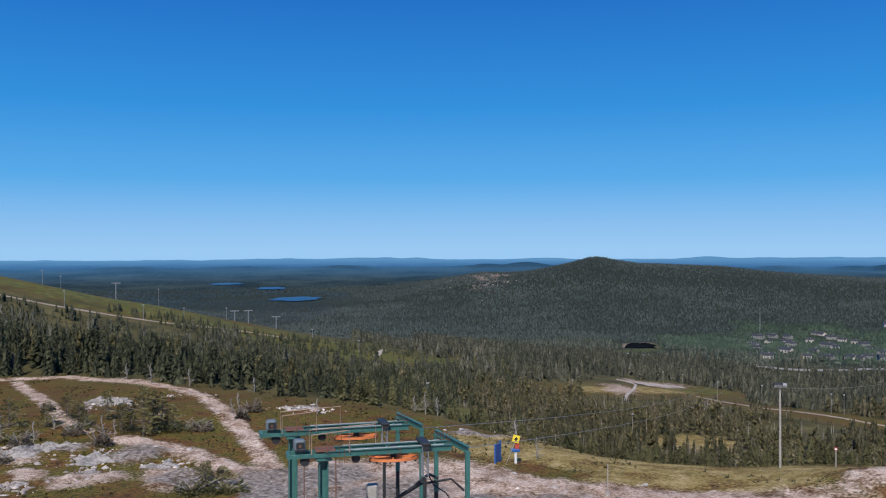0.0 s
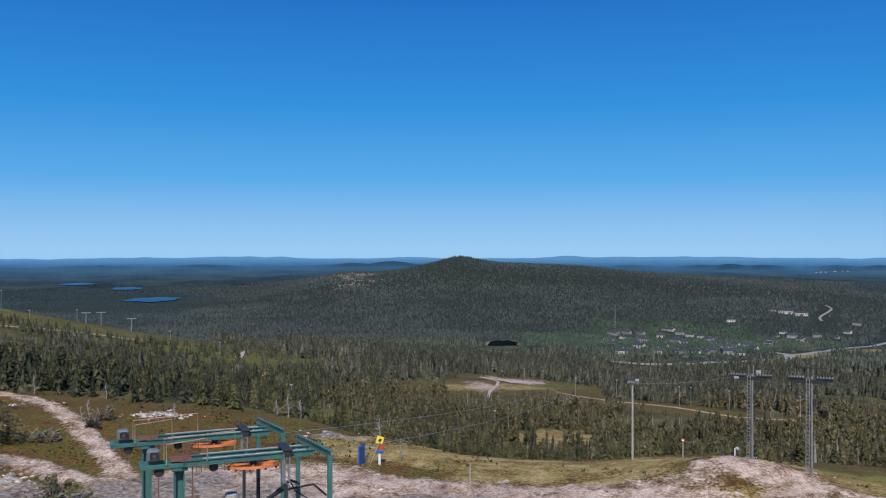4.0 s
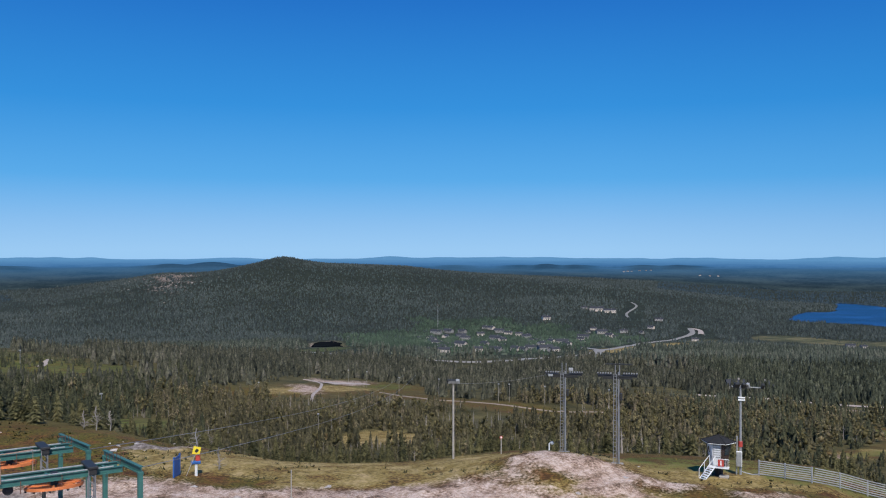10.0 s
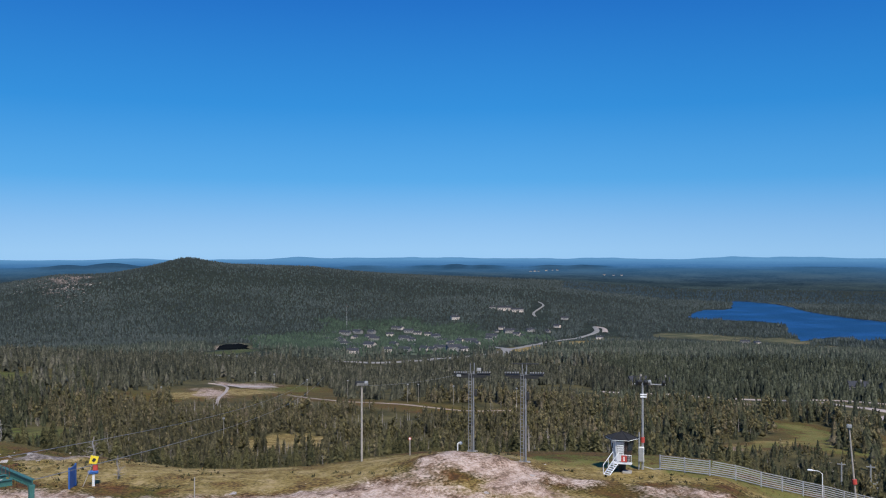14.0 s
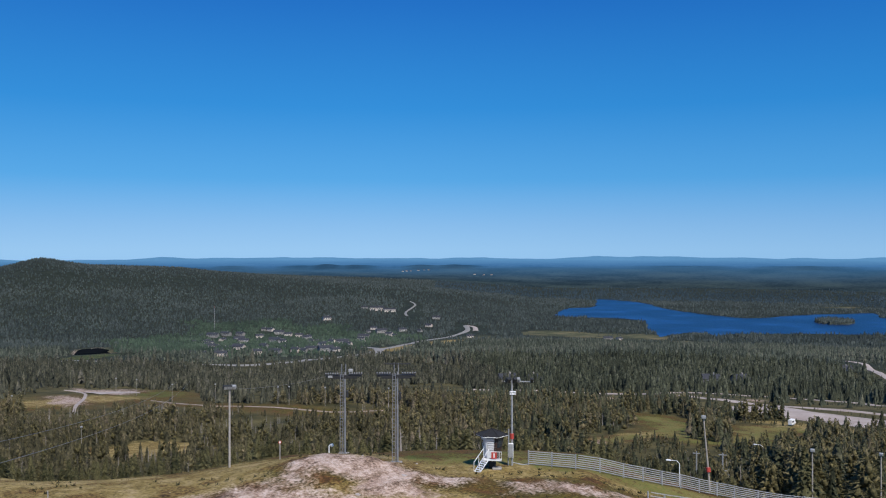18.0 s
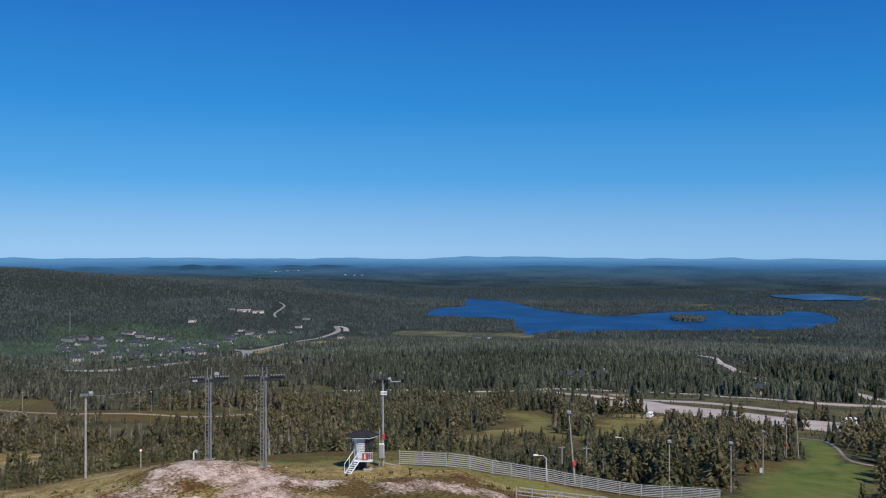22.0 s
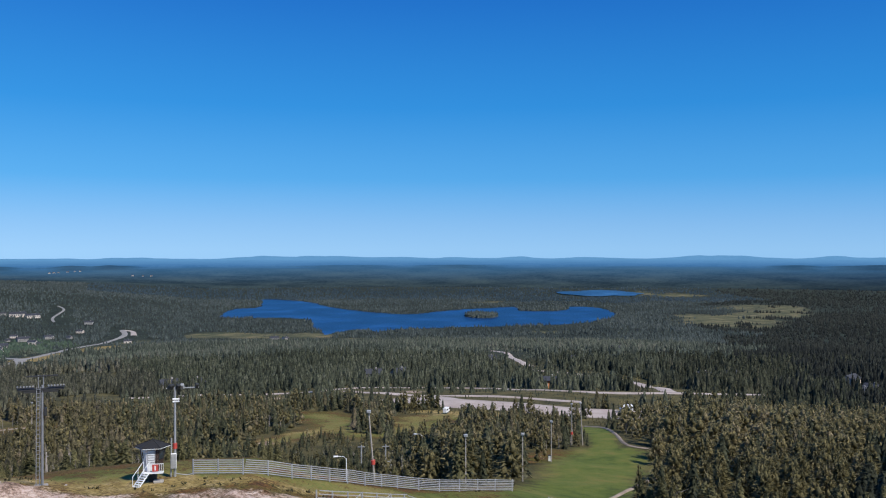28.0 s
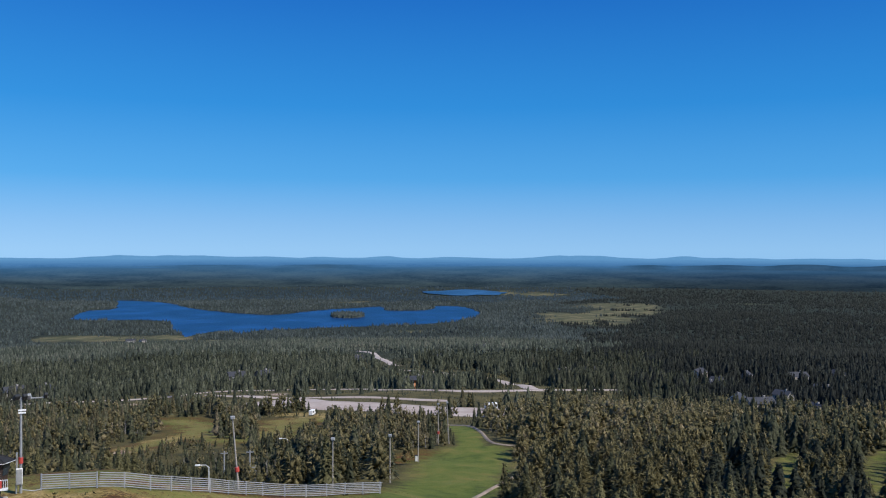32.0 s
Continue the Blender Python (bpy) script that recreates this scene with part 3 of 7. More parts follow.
def ground_sheet(name, azimuths, rings, mat, closed):
    a, r = np.meshgrid(np.radians(azimuths), rings, indexing="ij")
    x, y = (r * np.sin(a)).ravel(), (r * np.cos(a)).ravel()
    na, nr = a.shape
    i, j = np.meshgrid(np.arange(na if closed else na - 1), np.arange(nr - 1), indexing="ij")
    k = (i + 1) % na
    quads = np.stack([i * nr + j, i * nr + j + 1, k * nr + j + 1, k * nr + j], -1).reshape(-1, 4)
    bare, lawn, bog, wood = cover(x, y)
    z = height(x, y)
    az, d = polar(x, y)
    z = z + np.clip(bare, 0, 0.6) * np.clip((130 - d) / 20, 0, 1) * 1.3 * np.abs(fbm(x / 2.6, y / 2.6, 4, 61))
    slab_at, dry = np.full(x.shape, -1.0), np.full(x.shape, -1.0)
    for line, half in DRY_GRASS:
        dry = np.maximum(dry, 1.0 - track_distance(x, y, line) / (1.5 * half) + 0.5 * fbm(x / 9, y / 9, 3, 65))
    for p in OUTCROPS:
        slab_at = np.maximum(slab_at, patch(x, y, *p) + 0.4 * fbm(x / 5, y / 5, 3, 64))
    ob = bulk_mesh(name, np.stack([x, y, z], 1), quads, mat, [("bare", bare), ("lawn", lawn), ("bog", bog), ("wood", wood), ("slab", slab_at), ("dry", np.clip(dry, -1, 0.62))])
    ob.data.polygons.foreach_set("use_smooth", np.ones(len(ob.data.polygons), bool))
    return ob


AZ = np.concatenate([np.arange(-40, 102, 0.34), np.arange(102, 320, 3.0)])
RINGS = np.concatenate([[0.004], np.linspace(6, 54, 9), np.arange(58, 165, 0.8), np.geomspace(166, 3150, 140)])
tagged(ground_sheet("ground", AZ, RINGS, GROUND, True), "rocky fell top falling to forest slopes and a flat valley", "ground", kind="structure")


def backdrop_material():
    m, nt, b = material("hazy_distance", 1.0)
    # Distance haze is painted: bluer base colour, and a blue glow that grows outward.
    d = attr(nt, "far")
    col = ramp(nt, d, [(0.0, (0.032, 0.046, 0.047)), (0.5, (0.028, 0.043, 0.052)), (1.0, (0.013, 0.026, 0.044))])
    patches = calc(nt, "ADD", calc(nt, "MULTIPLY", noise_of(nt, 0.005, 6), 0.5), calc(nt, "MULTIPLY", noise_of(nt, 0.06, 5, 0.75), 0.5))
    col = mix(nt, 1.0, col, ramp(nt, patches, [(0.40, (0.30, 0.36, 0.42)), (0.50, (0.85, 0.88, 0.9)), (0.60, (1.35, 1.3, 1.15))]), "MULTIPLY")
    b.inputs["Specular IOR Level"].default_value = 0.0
    # Eastern dimness, multiplied into both base colour and glow.
    dim = ramp(nt, attr(nt, "east_dim"), [(0.0, (1, 1, 1)), (1.0, (0.62, 0.66, 0.72))])
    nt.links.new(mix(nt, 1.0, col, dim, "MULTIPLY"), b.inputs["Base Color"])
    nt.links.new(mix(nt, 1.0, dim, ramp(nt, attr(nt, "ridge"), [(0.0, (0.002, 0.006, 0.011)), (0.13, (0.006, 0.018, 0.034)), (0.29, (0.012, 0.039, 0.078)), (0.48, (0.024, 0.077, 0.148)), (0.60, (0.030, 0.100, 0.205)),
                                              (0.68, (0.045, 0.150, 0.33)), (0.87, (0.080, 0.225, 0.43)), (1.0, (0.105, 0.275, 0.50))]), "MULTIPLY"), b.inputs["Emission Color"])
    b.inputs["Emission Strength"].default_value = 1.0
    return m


# far fells on the skyline and lower dark ones before them: azimuth, height, width in degrees
CRESTS = [(-10.7, 8, 2.2), (-6.0, 12, 1.6), (-3.9, 13, 1.2), (-1.6, 15, 0.9), (6.8, 11, 1.6), (16.9, 15, 1.5), (19.8, 9, 2.0), (24.2, 14, 2.2), (27.3, 16, 1.8), (31.6, 10, 2.0),
          (37, 9, 2.5), (44.0, 16, 1.8), (46.9, 19, 2.2), (50, 13, 2.4), (53.3, 13, 1.2), (57, 10, 3.0), (61.2, 14, 1.2), (65.5, 10, 2.0), (72.2, 20, 1.5), (75.0, 20, 2.6), (80.2, 16, 1.3), (83.5, 11, 2.5), (89, 9, 3)]
LOW_FELLS = [(-20, 11, 2.2), (-6.6, 13, 1.8), (-13, 9, 3), (2.9, 22, 1.8), (5.4, 29, 2.0), (21, 10, 1.6), (25.2, 12, 1.4), (27.0, 21, 1.2), (28.8, 17, 1.3), (33.2, 17, 1.3), (35.3, 18, 1.5),
             (50, 9, 4), (57, 12, 3), (78, 15, 1.6), (82.7, 19, 3.0), (87.3, 23, 3.2), (92, 20, 3)]


def backdrop():
    """The plain beyond the valley and the blue fells on the horizon, far behind all else."""
    azs = np.concatenate([np.arange(-40, 102, 0.2), np.arange(102, 320, 2.0)])
    rings = np.array([3140, 3250, 3350, 3450, 3550, 3650, 3750, 3850, 3950, 4050, 4150, 4250, 4300, 4310, 4450, 4600, 4700, 4780, 4800, 4810])
    a, r = np.meshgrid(azs, rings, indexing="ij")
    x, y = spot(a, r)
    z = height(x, y)
    crest = 0.5 + 7 * np.abs(fbm(a / 3.0, a * 0, 4, 71))
    for mid, tall, wide in CRESTS:
        crest = crest + 0.70 * tall * bell(a, mid, wide * 0.95)
    crest = crest + 3.0 * fbm(a / 1.1, a * 0, 4, 73)
    low = -7 + 4 * fbm(a / 3, a * 0, 3, 72)
    for mid, tall, wide in LOW_FELLS:
        low = np.maximum(low, -7 + tall * bell(a, mid, wide) + 1.5 * fbm(a / 0.7, a * 0, 3, 74))
    z = np.where(r == 4300, EYE_Z - 0.0185 * 4300 + low, z)
    z = np.where((r > 4000) & (r < 4300), z + np.maximum(low, 0) * (r - 4000) / 400, z)
    z = np.where((r >= 4310) & (r < 4790), EYE_Z - r * (0.0165 - (r - 4310) / 480 * 0.0062), z)
    z = np.where(r == 4800, EYE_Z - 0.0103 * 4800 + crest, z)
    z = np.where(r == 4810, EYE_Z - 80, z)
    na, nr = a.shape
    i, j = np.meshgrid(np.arange(na), np.arange(nr - 1), indexing="ij")
    k = (i + 1) % na
    quads = np.stack([i * nr + j, i * nr + j + 1, k * nr + j + 1, k * nr + j], -1).reshape(-1, 4)
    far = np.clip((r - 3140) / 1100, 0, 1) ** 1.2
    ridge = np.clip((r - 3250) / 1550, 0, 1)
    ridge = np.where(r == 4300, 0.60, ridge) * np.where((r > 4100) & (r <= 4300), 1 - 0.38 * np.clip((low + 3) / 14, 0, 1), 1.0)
    ob = bulk_mesh("backdrop", np.stack([x.ravel(), y.ravel(), z.ravel()], 1), quads, backdrop_material(), [("far", far.ravel()), ("ridge", ridge.ravel()), ("east_dim", (np.clip((a - 70 + 6 * fbm(x / 300, y / 300, 3, 79)) / 14, 0, 1) * np.clip((4310 - r) / 500, 0, 1)).ravel())])
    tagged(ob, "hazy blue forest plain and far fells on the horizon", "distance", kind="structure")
    verts = []
    for k in range(6):
        t = k / 5
        for s in (-1, 1):
            px, py = spot(4.75 + 0.42 * t + s * (0.17 - 0.1 * t), 4195)
            verts.append((px, py, EYE_Z - 4195 * (0.0225 - 0.0063 * t)))
    scar = mesh_object("quarry", verts, [(2 * k, 2 * k + 1, 2 * k + 3, 2 * k + 2) for k in range(5)], GRAVEL)
    tagged(scar, "pale quarry scar on a distant wooded fell", "quarry", kind="structure")


backdrop()


def ribbon(name, line, width, mat, label, lift=0.12):
    """A road draped on the ground along (azimuth, distance) points, with a rounded crown and uneven edges."""
    pts = [Vector((*spot(*p), 0)) for p in line]
    path = []
    for i in range(len(pts) - 1):
        a, b, c, e = (pts[min(max(i + k, 0), len(pts) - 1)] for k in (-1, 0, 1, 2))
        n = max(4, int((c - b).length / 7))
        for k in range(n):
            t = k / n
            path.append(0.5 * (2 * b + (c - a) * t + (2 * a - 5 * b + 4 * c - e) * t * t + (3 * b - a - 3 * c + e) * t ** 3))
    path.append(pts[-1])
    verts, faces, cols = [], [], (-0.5, -0.25, 0, 0.25, 0.5)
    for i, p in enumerate(path):
        side = (path[min(i + 1, len(path) - 1)] - path[max(i - 1, 0)]).normalized().cross(Vector((0, 0, 1)))
        wide = width * (1 + 0.18 * float(vnoise(i * 0.4, width)))
        for c in cols:
            q = p + side * wide * c
            verts.append((q.x, q.y, float(height(q.x, q.y)) + (lift + 0.0006 * p.length) * (1 - 3.2 * c * c)))
    for i in range(len(path) - 1):
        for k in range(4):
            s = i * 5 + k
            faces.append((s, s + 1, s + 6, s + 5))
    return tagged(mesh_object(name, verts, faces, mat), label, name.replace("_", " "), kind="structure")


for args in ROADS:
    ribbon(*args)

shore = [Vector(q) for q in SHORE]
flat, _, tris, _, _, _ = delaunay_2d_cdt(shore, [], [list(range(len(shore)))], 1, 0.001)
tagged(mesh_object("lake", [(q.x, q.y, 0.35) for q in flat], [tuple(f) for f in tris], LAKE), "deep blue forest lake with coves and a wooded island", "lake", kind="structure")


def pool(name, az, d, across, along, mat, label, lift=0.7):
    verts, faces = [], []
    cx, cy = spot(az, d)
    ux, uy = spot(az + 90, 1.0)
    n = 40
    verts.append((cx, cy, float(height(cx, cy)) + lift))
    for ring in (0.5, 1.0):
        for k in range(n):
            t = 2 * math.pi * k / n
            s = ring * (1 + 0.22 * float(vnoise(3 * math.cos(t) + d, 3 * math.sin(t))))
            px = cx + ux * across * s * math.cos(t) + cx / d * along * s * math.sin(t)
            py = cy + uy * across * s * math.cos(t) + cy / d * along * s * math.sin(t)
            verts.append((px, py, float(height(px, py)) + lift))
    for k in range(n):
        j = (k + 1) % n
        faces += [(0, 1 + j, 1 + k), (1 + k, 1 + j, 1 + n + j, 1 + n + k)]
    tagged(mesh_object(name, verts, faces, mat), label, "water", kind="structure")


for p in FAR_LAKES:
    pool("far_lake", *p, FAR_WATER, "distant narrow blue lake among forest", 2.5)
pool("pond", 12.7, 1208, 22, 54, POND, "small dark pond in a forest clearing", 0.6)

# ---- forest ----
def stem(tall, sides=6):
    sv, sf = [], []
    for level, (h, r) in enumerate(((-0.4, 0.024 * tall), (tall * 0.5, 0.014 * tall), (tall * 0.97, 0.002 * tall))):
        for k in range(sides):
            sv.append((r * math.cos(k * 6.283 / sides), r * math.sin(k * 6.283 / sides), h))
        if level:
            o = (level - 1) * sides
            for k in range(sides):
                j = (k + 1) % sides
                sf.append((o + k, o + j, o + sides + j, o + sides + k))
    return sv, sf


def skirt_tree(rng, layers, points, sprays, full=0.8, base=0.04, droop=0.5):
    """A conifer of unit height and width: ragged drooping skirts of boughs one over the other, with loose sprays standing out of them."""
    v, f = [], []
    step = (1 - base) / layers
    for k in range(layers):
        u = (k + 0.15 * rng.random()) / layers
        r = (1 - u) ** full * (0.70 + 0.48 * rng.random()) + 0.03
        lo, turn, n = base + (1 - base) * u, rng.random() * 6.283, len(v)
        v.append((rng.uniform(-0.06, 0.06), rng.uniform(-0.06, 0.06), 1.0 if k == layers - 1 else min(0.99, lo + step * (1.9 + 0.5 * rng.random()))))
        for i in range(points):
            a = turn + (i + rng.uniform(-0.3, 0.3)) * 6.283 / points
            q = r * (rng.uniform(0.85, 1.2) if i % 2 else rng.uniform(0.42, 0.7))
            v.append((q * math.cos(a), q * math.sin(a), lo + step * ((-droop if i % 2 else 0.25) + rng.uniform(-0.35, 0.35))))
        f += [(n, n + 1 + i, n + 1 + (i + 1) % points) for i in range(points)]
    for k in range(sprays):
        u = (k + rng.random()) / sprays
        r, a = (1 - u) ** full * rng.uniform(0.75, 1.15) + 0.05, rng.random() * 6.283
        z, w, c, s, n = base + (1 - base) * u * 0.97, 0.16 + 0.1 * rng.random(), math.cos(a), math.sin(a), len(v)
        v += [(0.5 * r * c - w * s, 0.5 * r * s + w * c, z + 0.3 * step), (r * c, r * s, z + step * rng.uniform(-0.7, 0.5)), (0.5 * r * c + w * s, 0.5 * r * s - w * c, z + 0.15 * step)]
        f.append((n, n + 1, n + 2))
    return v, f, [1.0] * len(v)


def round_tree(rng, clumps, sprays, leaf=0.22):
    """A bushy pine of unit height and width: an uneven crown of ragged clumps on a short stem, with sprays between them."""
    v, f = [], []
    for k in range(clumps):
        u = (k + 0.5 * rng.random()) / clumps
        out, a = 0.62 * (1 - u) ** 0.55 * rng.uniform(0.5, 1.0), k * 2.4 + rng.random()
        cx, cy, cz, size = out * math.cos(a), out * math.sin(a), 0.2 + 0.68 * u, (0.44 - 0.24 * u) * (leaf / 0.22) ** 0.6
        n, turn = len(v), rng.random() * 1.5
        v += [(cx, cy, cz + 0.15 * rng.uniform(0.8, 1.3)), (cx, cy, cz - 0.1)]
        for i in range(5):
            b, q = turn + i * 1.2566, size * rng.uniform(0.6, 1.25)
            v.append((cx + q * math.cos(b), cy + q * math.sin(b), cz + rng.uniform(-0.07, 0.05)))
        for i in range(5):
            j = (i + 1) % 5
            f += [(n, n + 2 + i, n + 2 + j), (n + 1, n + 2 + j, n + 2 + i)]
    for k in range(sprays):
        u, a, n = rng.random() ** 1.1, rng.random() * 6.283, len(v)
        r = ((1 - u) ** 0.55 * rng.uniform(0.65, 1.15) + 0.08) * rng.uniform(0.8, 1.1)
        c, s, w, z = math.cos(a), math.sin(a), leaf * rng.uniform(0.3, 0.6), 0.12 + 0.84 * u
        v += [(0.45 * r * c - w * s, 0.45 * r * s + w * c, z), (r * c, r * s, z + rng.uniform(-0.05, 0.08)), (0.5 * r * c + w * s, 0.5 * r * s - w * c, z + rng.uniform(-0.02, 0.05))]
        f.append((n, n + 1, n + 2))
    return v, f, [1.0] * len(v)


def cone_tree(rng, layers, sides):
    v, f = [], []
    for k in range(layers):
        lo, hi, r = k / layers * 0.8, (1.0 if k == layers - 1 else (k + 1) / layers * 0.8 + 0.2), 1 - 0.62 * k / layers
        n, turn = len(v), rng.random() * 3
        v.append((rng.uniform(-0.1, 0.1), rng.uniform(-0.1, 0.1), hi))
        for s in range(sides):
            a = turn + s * 6.283 / sides
            q = r * (0.65 + 0.7 * rng.random())
            v.append((q * math.cos(a), q * math.sin(a), lo + 0.12 * rng.random()))
        for s in range(sides):
            f.append((n, n + 1 + s, n + 1 + (s + 1) % sides))
    return v, f, [1.0] * len(v)


def scatter(name, kinds, x, y, tall, wide, mat, rng, label):
    """Joins copies of a few tree shapes of unit height and width into one mesh."""
    x, y, tall, wide = map(np.asarray, (x, y, tall, wide))
    z = height(x, y) - 0.15
    pick, turn, tint = rng.integers(0, len(kinds), len(x)), rng.random(len(x)) * 6.283, rng.random(len(x))
    broad = np.where(np.hypot(x, y) > 600, 0.9 * fbm(x / 45, y / 45, 3, 77) + 1.0 * fbm(x / 210, y / 210, 3, 78), 0.9 * fbm(x / 45, y / 45, 3, 77))
    tint = np.clip(0.5 * tint + 0.5 * (0.5 + broad), 0, 1)
    allv, allf, allt, n = [], [], [], 0
    for k, (v, f, outer) in enumerate(kinds):
        v, f, m = np.array(v), np.array(f), pick == k
        c, s = np.cos(turn[m])[:, None], np.sin(turn[m])[:, None]
        px = (v[:, 0] * c - v[:, 1] * s) * wide[m][:, None] + x[m][:, None]
        py = (v[:, 0] * s + v[:, 1] * c) * wide[m][:, None] + y[m][:, None]
        pz = v[:, 2] * tall[m][:, None] + z[m][:, None]
        cnt = int(m.sum())
        allv.append(np.stack([px, py, pz], -1).reshape(-1, 3))
        allf.append((f[None] + (np.arange(cnt) * len(v))[:, None, None] + n).reshape(-1, 3))
        allt.append((tint[m][:, None] * np.array(outer)[None]).ravel())
        n += cnt * len(v)
    ob = bulk_mesh(name, np.concatenate(allv), np.concatenate(allf), mat, [("tint", np.concatenate(allt))])
    return tagged(ob, label, "forest", kind="stuff")


def wooded(x, y, clear=1.0):
    """True where trees grow."""
    az, d = polar(x, y)
    bare, lawn, bog, wood = cover(x, y)
    ok = (wood > 0.6) & (bare < np.where(d > 1500, 0.5, 0.1)) & (lawn < 0.30) & (bog < 0.5 + 0.9 * fbm(x / 40, y / 40, 3, 38))
    for name, line, width, mat, label in ROADS:
        ok &= track_distance(x, y, line) > width * 0.5 + clear + 0.004 * d
    ok &= ~in_lake(x, y)
    for az0, d0, across, along in FAR_LAKES:
        ok &= patch(x, y, az0, d0, across * 1.12, along * 1.3) < 0
    ok &= (patch(x, y, 12.75, 1060, 28, 250) < 0) & (patch(x, y, 13.4, 325, 20, 42) < 0)
    ok &= ~((az < -6) & (d > np.interp(az, [-40, -16, -6], [346, 352, 392])) & (d < 760))
    ok &= ~((bare > 0.12) & (d > 1500) & (fbm(x / 22, y / 22, 2, 23) > -0.05))
    ok |= patch(x, y, 51.3, 204, 6.0, 12) + 0.4 * fbm(x / 5, y / 5, 2, 51) > 0
    for az0, d0, across, along in ISLANDS:
        ok |= patch(x, y, az0, d0, across, along) > 0
    return ok


def low_growth(x, y):
    """How much lower trees stand just in front of roads, houses and shores."""
    az, d = polar(x, y)
    near = np.full(x.shape, 1e9)
    for out in (0.0, 0.02, 0.04, 0.06, 0.085, 0.11):
        px, py = x * (1 + out), y * (1 + out)
        for name, line, width, mat, label in ROADS[:13]:
            near = np.minimum(near, track_distance(px, py, line) - width / 2)
    low = np.where((near < np.where(d > 500, 18, 8)) & (fbm(x / 9, y / 9, 2, 29) < np.where(d > 500, 0.5, np.where(az < 0, -0.05, np.where(az < 47, np.where(az > 14, 0.6, 0.3), np.where(az < 56, 0.2, 0.5))))), np.where(d > 560, 0.28, np.where(az > 56, 0.2, 0.34)), 1.0)
    low = np.where(patch(x, y, 13.0, 290, 24, 60) > 0, 0.45, low)
    low = np.where(patch(x, y, 22.8, 1180, 165, 470) + 0.5 * fbm(x / 30, y / 30, 2, 33) > 0.1, 0.7, low)
    for az0, d0 in CABINS + [(38.7, 440), (40.3, 445), (59.05, 655), (51.5, 470), (53.2, 480)]:
        low = np.where((np.abs(np.radians(az - az0)) * d0 < 6) & (d < d0 + 5) & (d > d0 - 26), 0.42, low)
    for az0, d0 in VILLAGE:
        low = np.where((np.abs(np.radians(az - az0)) * d0 < 8) & (d < d0) & (d > d0 - 60), 0.32, low)
    low = np.where(patch(x, y, -11, 2500, 260, 420) > 0, 0.5, low)
    low = np.where((patch(x, y, 44.7, 1470, 105, 150) > 0) | (patch(x, y, 52, 1400, 130, 80) > 0) | (patch(x, y, 34.9, 1130, 40, 110) > 0), 0.35, low)
    low = np.where(patch(x, y, 12.8, 800, 34, 200) > 0, 0.3, low)
    low = np.where(patch(x, y, 15.2, 150, 9, 17) > 0, 0.4, low)
    low = np.where((az > 43) & (az < 52) & (d > 150) & (d < 200), 0.55 * low, low)
    low = np.where(patch(x, y, 84.5, 370, 60, 120) + 0.6 * fbm(x / 12, y / 12, 2, 34) > 0.25, 0.6, low)
    low = np.where((az > 41.3) & (az < 49) & (d > 295) & (d < 354), 0.3 * low, low)
    low = np.where((az > 44.4) & (az < 46.4) & (d > 262) & (d < 302), 0.3, low)
    low = np.where(patch(x, y, 51.3, 204, 8.0, 15) > 0, 1.25, low)
    low = np.where((d > 1250) & (in_lake(x * 1.06, y * 1.06)), np.where(fbm(x / 55, y / 55, 2, 35) > 0.0, 0.95, 0.45), low)
    return low


def candidates(rng, near, far, space, squeeze=1.0, lo=-36.0, hi=98.0):
    """Random places in the sector, one for each space x space*squeeze metres."""
    area = math.radians(hi - lo) / 2 * (far ** 2 - near ** 2)
    n = int(area / (space * space * squeeze))
    d = np.sqrt(rng.random(n) * (far ** 2 - near ** 2) + near ** 2)
    az = lo + rng.random(n) * (hi - lo)
    return spot(az, d)


trng = np.random.default_rng(5)
prng = random.Random(9)
MID_KINDS = [skirt_tree(prng, 7, 8, 34, prng.uniform(0.55, 0.95)) for k in range(9)]
LOW_KINDS = [skirt_tree(prng, 3, 6, 8, prng.uniform(0.6, 0.95)) for k in range(8)]
FAR_KINDS = [cone_tree(prng, 2, 4) for k in range(6)]
SMALL_KINDS = [cone_tree(prng, 1, 5) for k in range(6)]


def stand(name, near, far, space, squeeze, kinds, tall, slim, mat, label, thin=None):
    x, y = candidates(trng, near, far, space, squeeze)
    keep = wooded(x, y)
    d = np.hypot(x, y)
    keep &= trng.random(len(x)) < np.minimum((d - near) / (0.12 * near), (far - d) / (0.07 * far))
    if thin is not None:
        keep &= thin(x, y)
    x, y = x[keep], y[keep]
    t = tall[0] + (tall[1] - tall[0]) * trng.random(len(x)) ** 1.3
    t = t * (1 + 0.3 * fbm(x / 60, y / 60, 2, 13)) * low_growth(x, y)
    return scatter(name, kinds, x, y, t, t * slim * (0.75 + 0.5 * trng.random(len(x))), mat, trng, label)


def patchy(x, y):
    return fbm(x / 28, y / 28, 3, 15) > -0.20


def grown(x, y):
    """How much larger the trees stand on the sheltered sides of the fell top."""
    az, d = polar(x, y)
    down = np.interp(az, [-12, 6, 64, 72], [1.3, 1.0, 1.0, 1.15])
    top = np.interp(az, [-12, 6, 28, 34, 44, 46, 66, 71, 100], [1.3, 1.0, 1.05, 1.2, 1.2, 1.0, 1.1, 1.7, 1.7])
    clump = np.clip((az - 53.5) / 1.2, 0, 1) * np.clip((62.4 - az) / 0.8, 0, 1) * np.clip((166 - d) / 22, 0, 1)
    return down + (top - down) * np.clip((250 - d) / 70, 0, 1) + 0.95 * clump


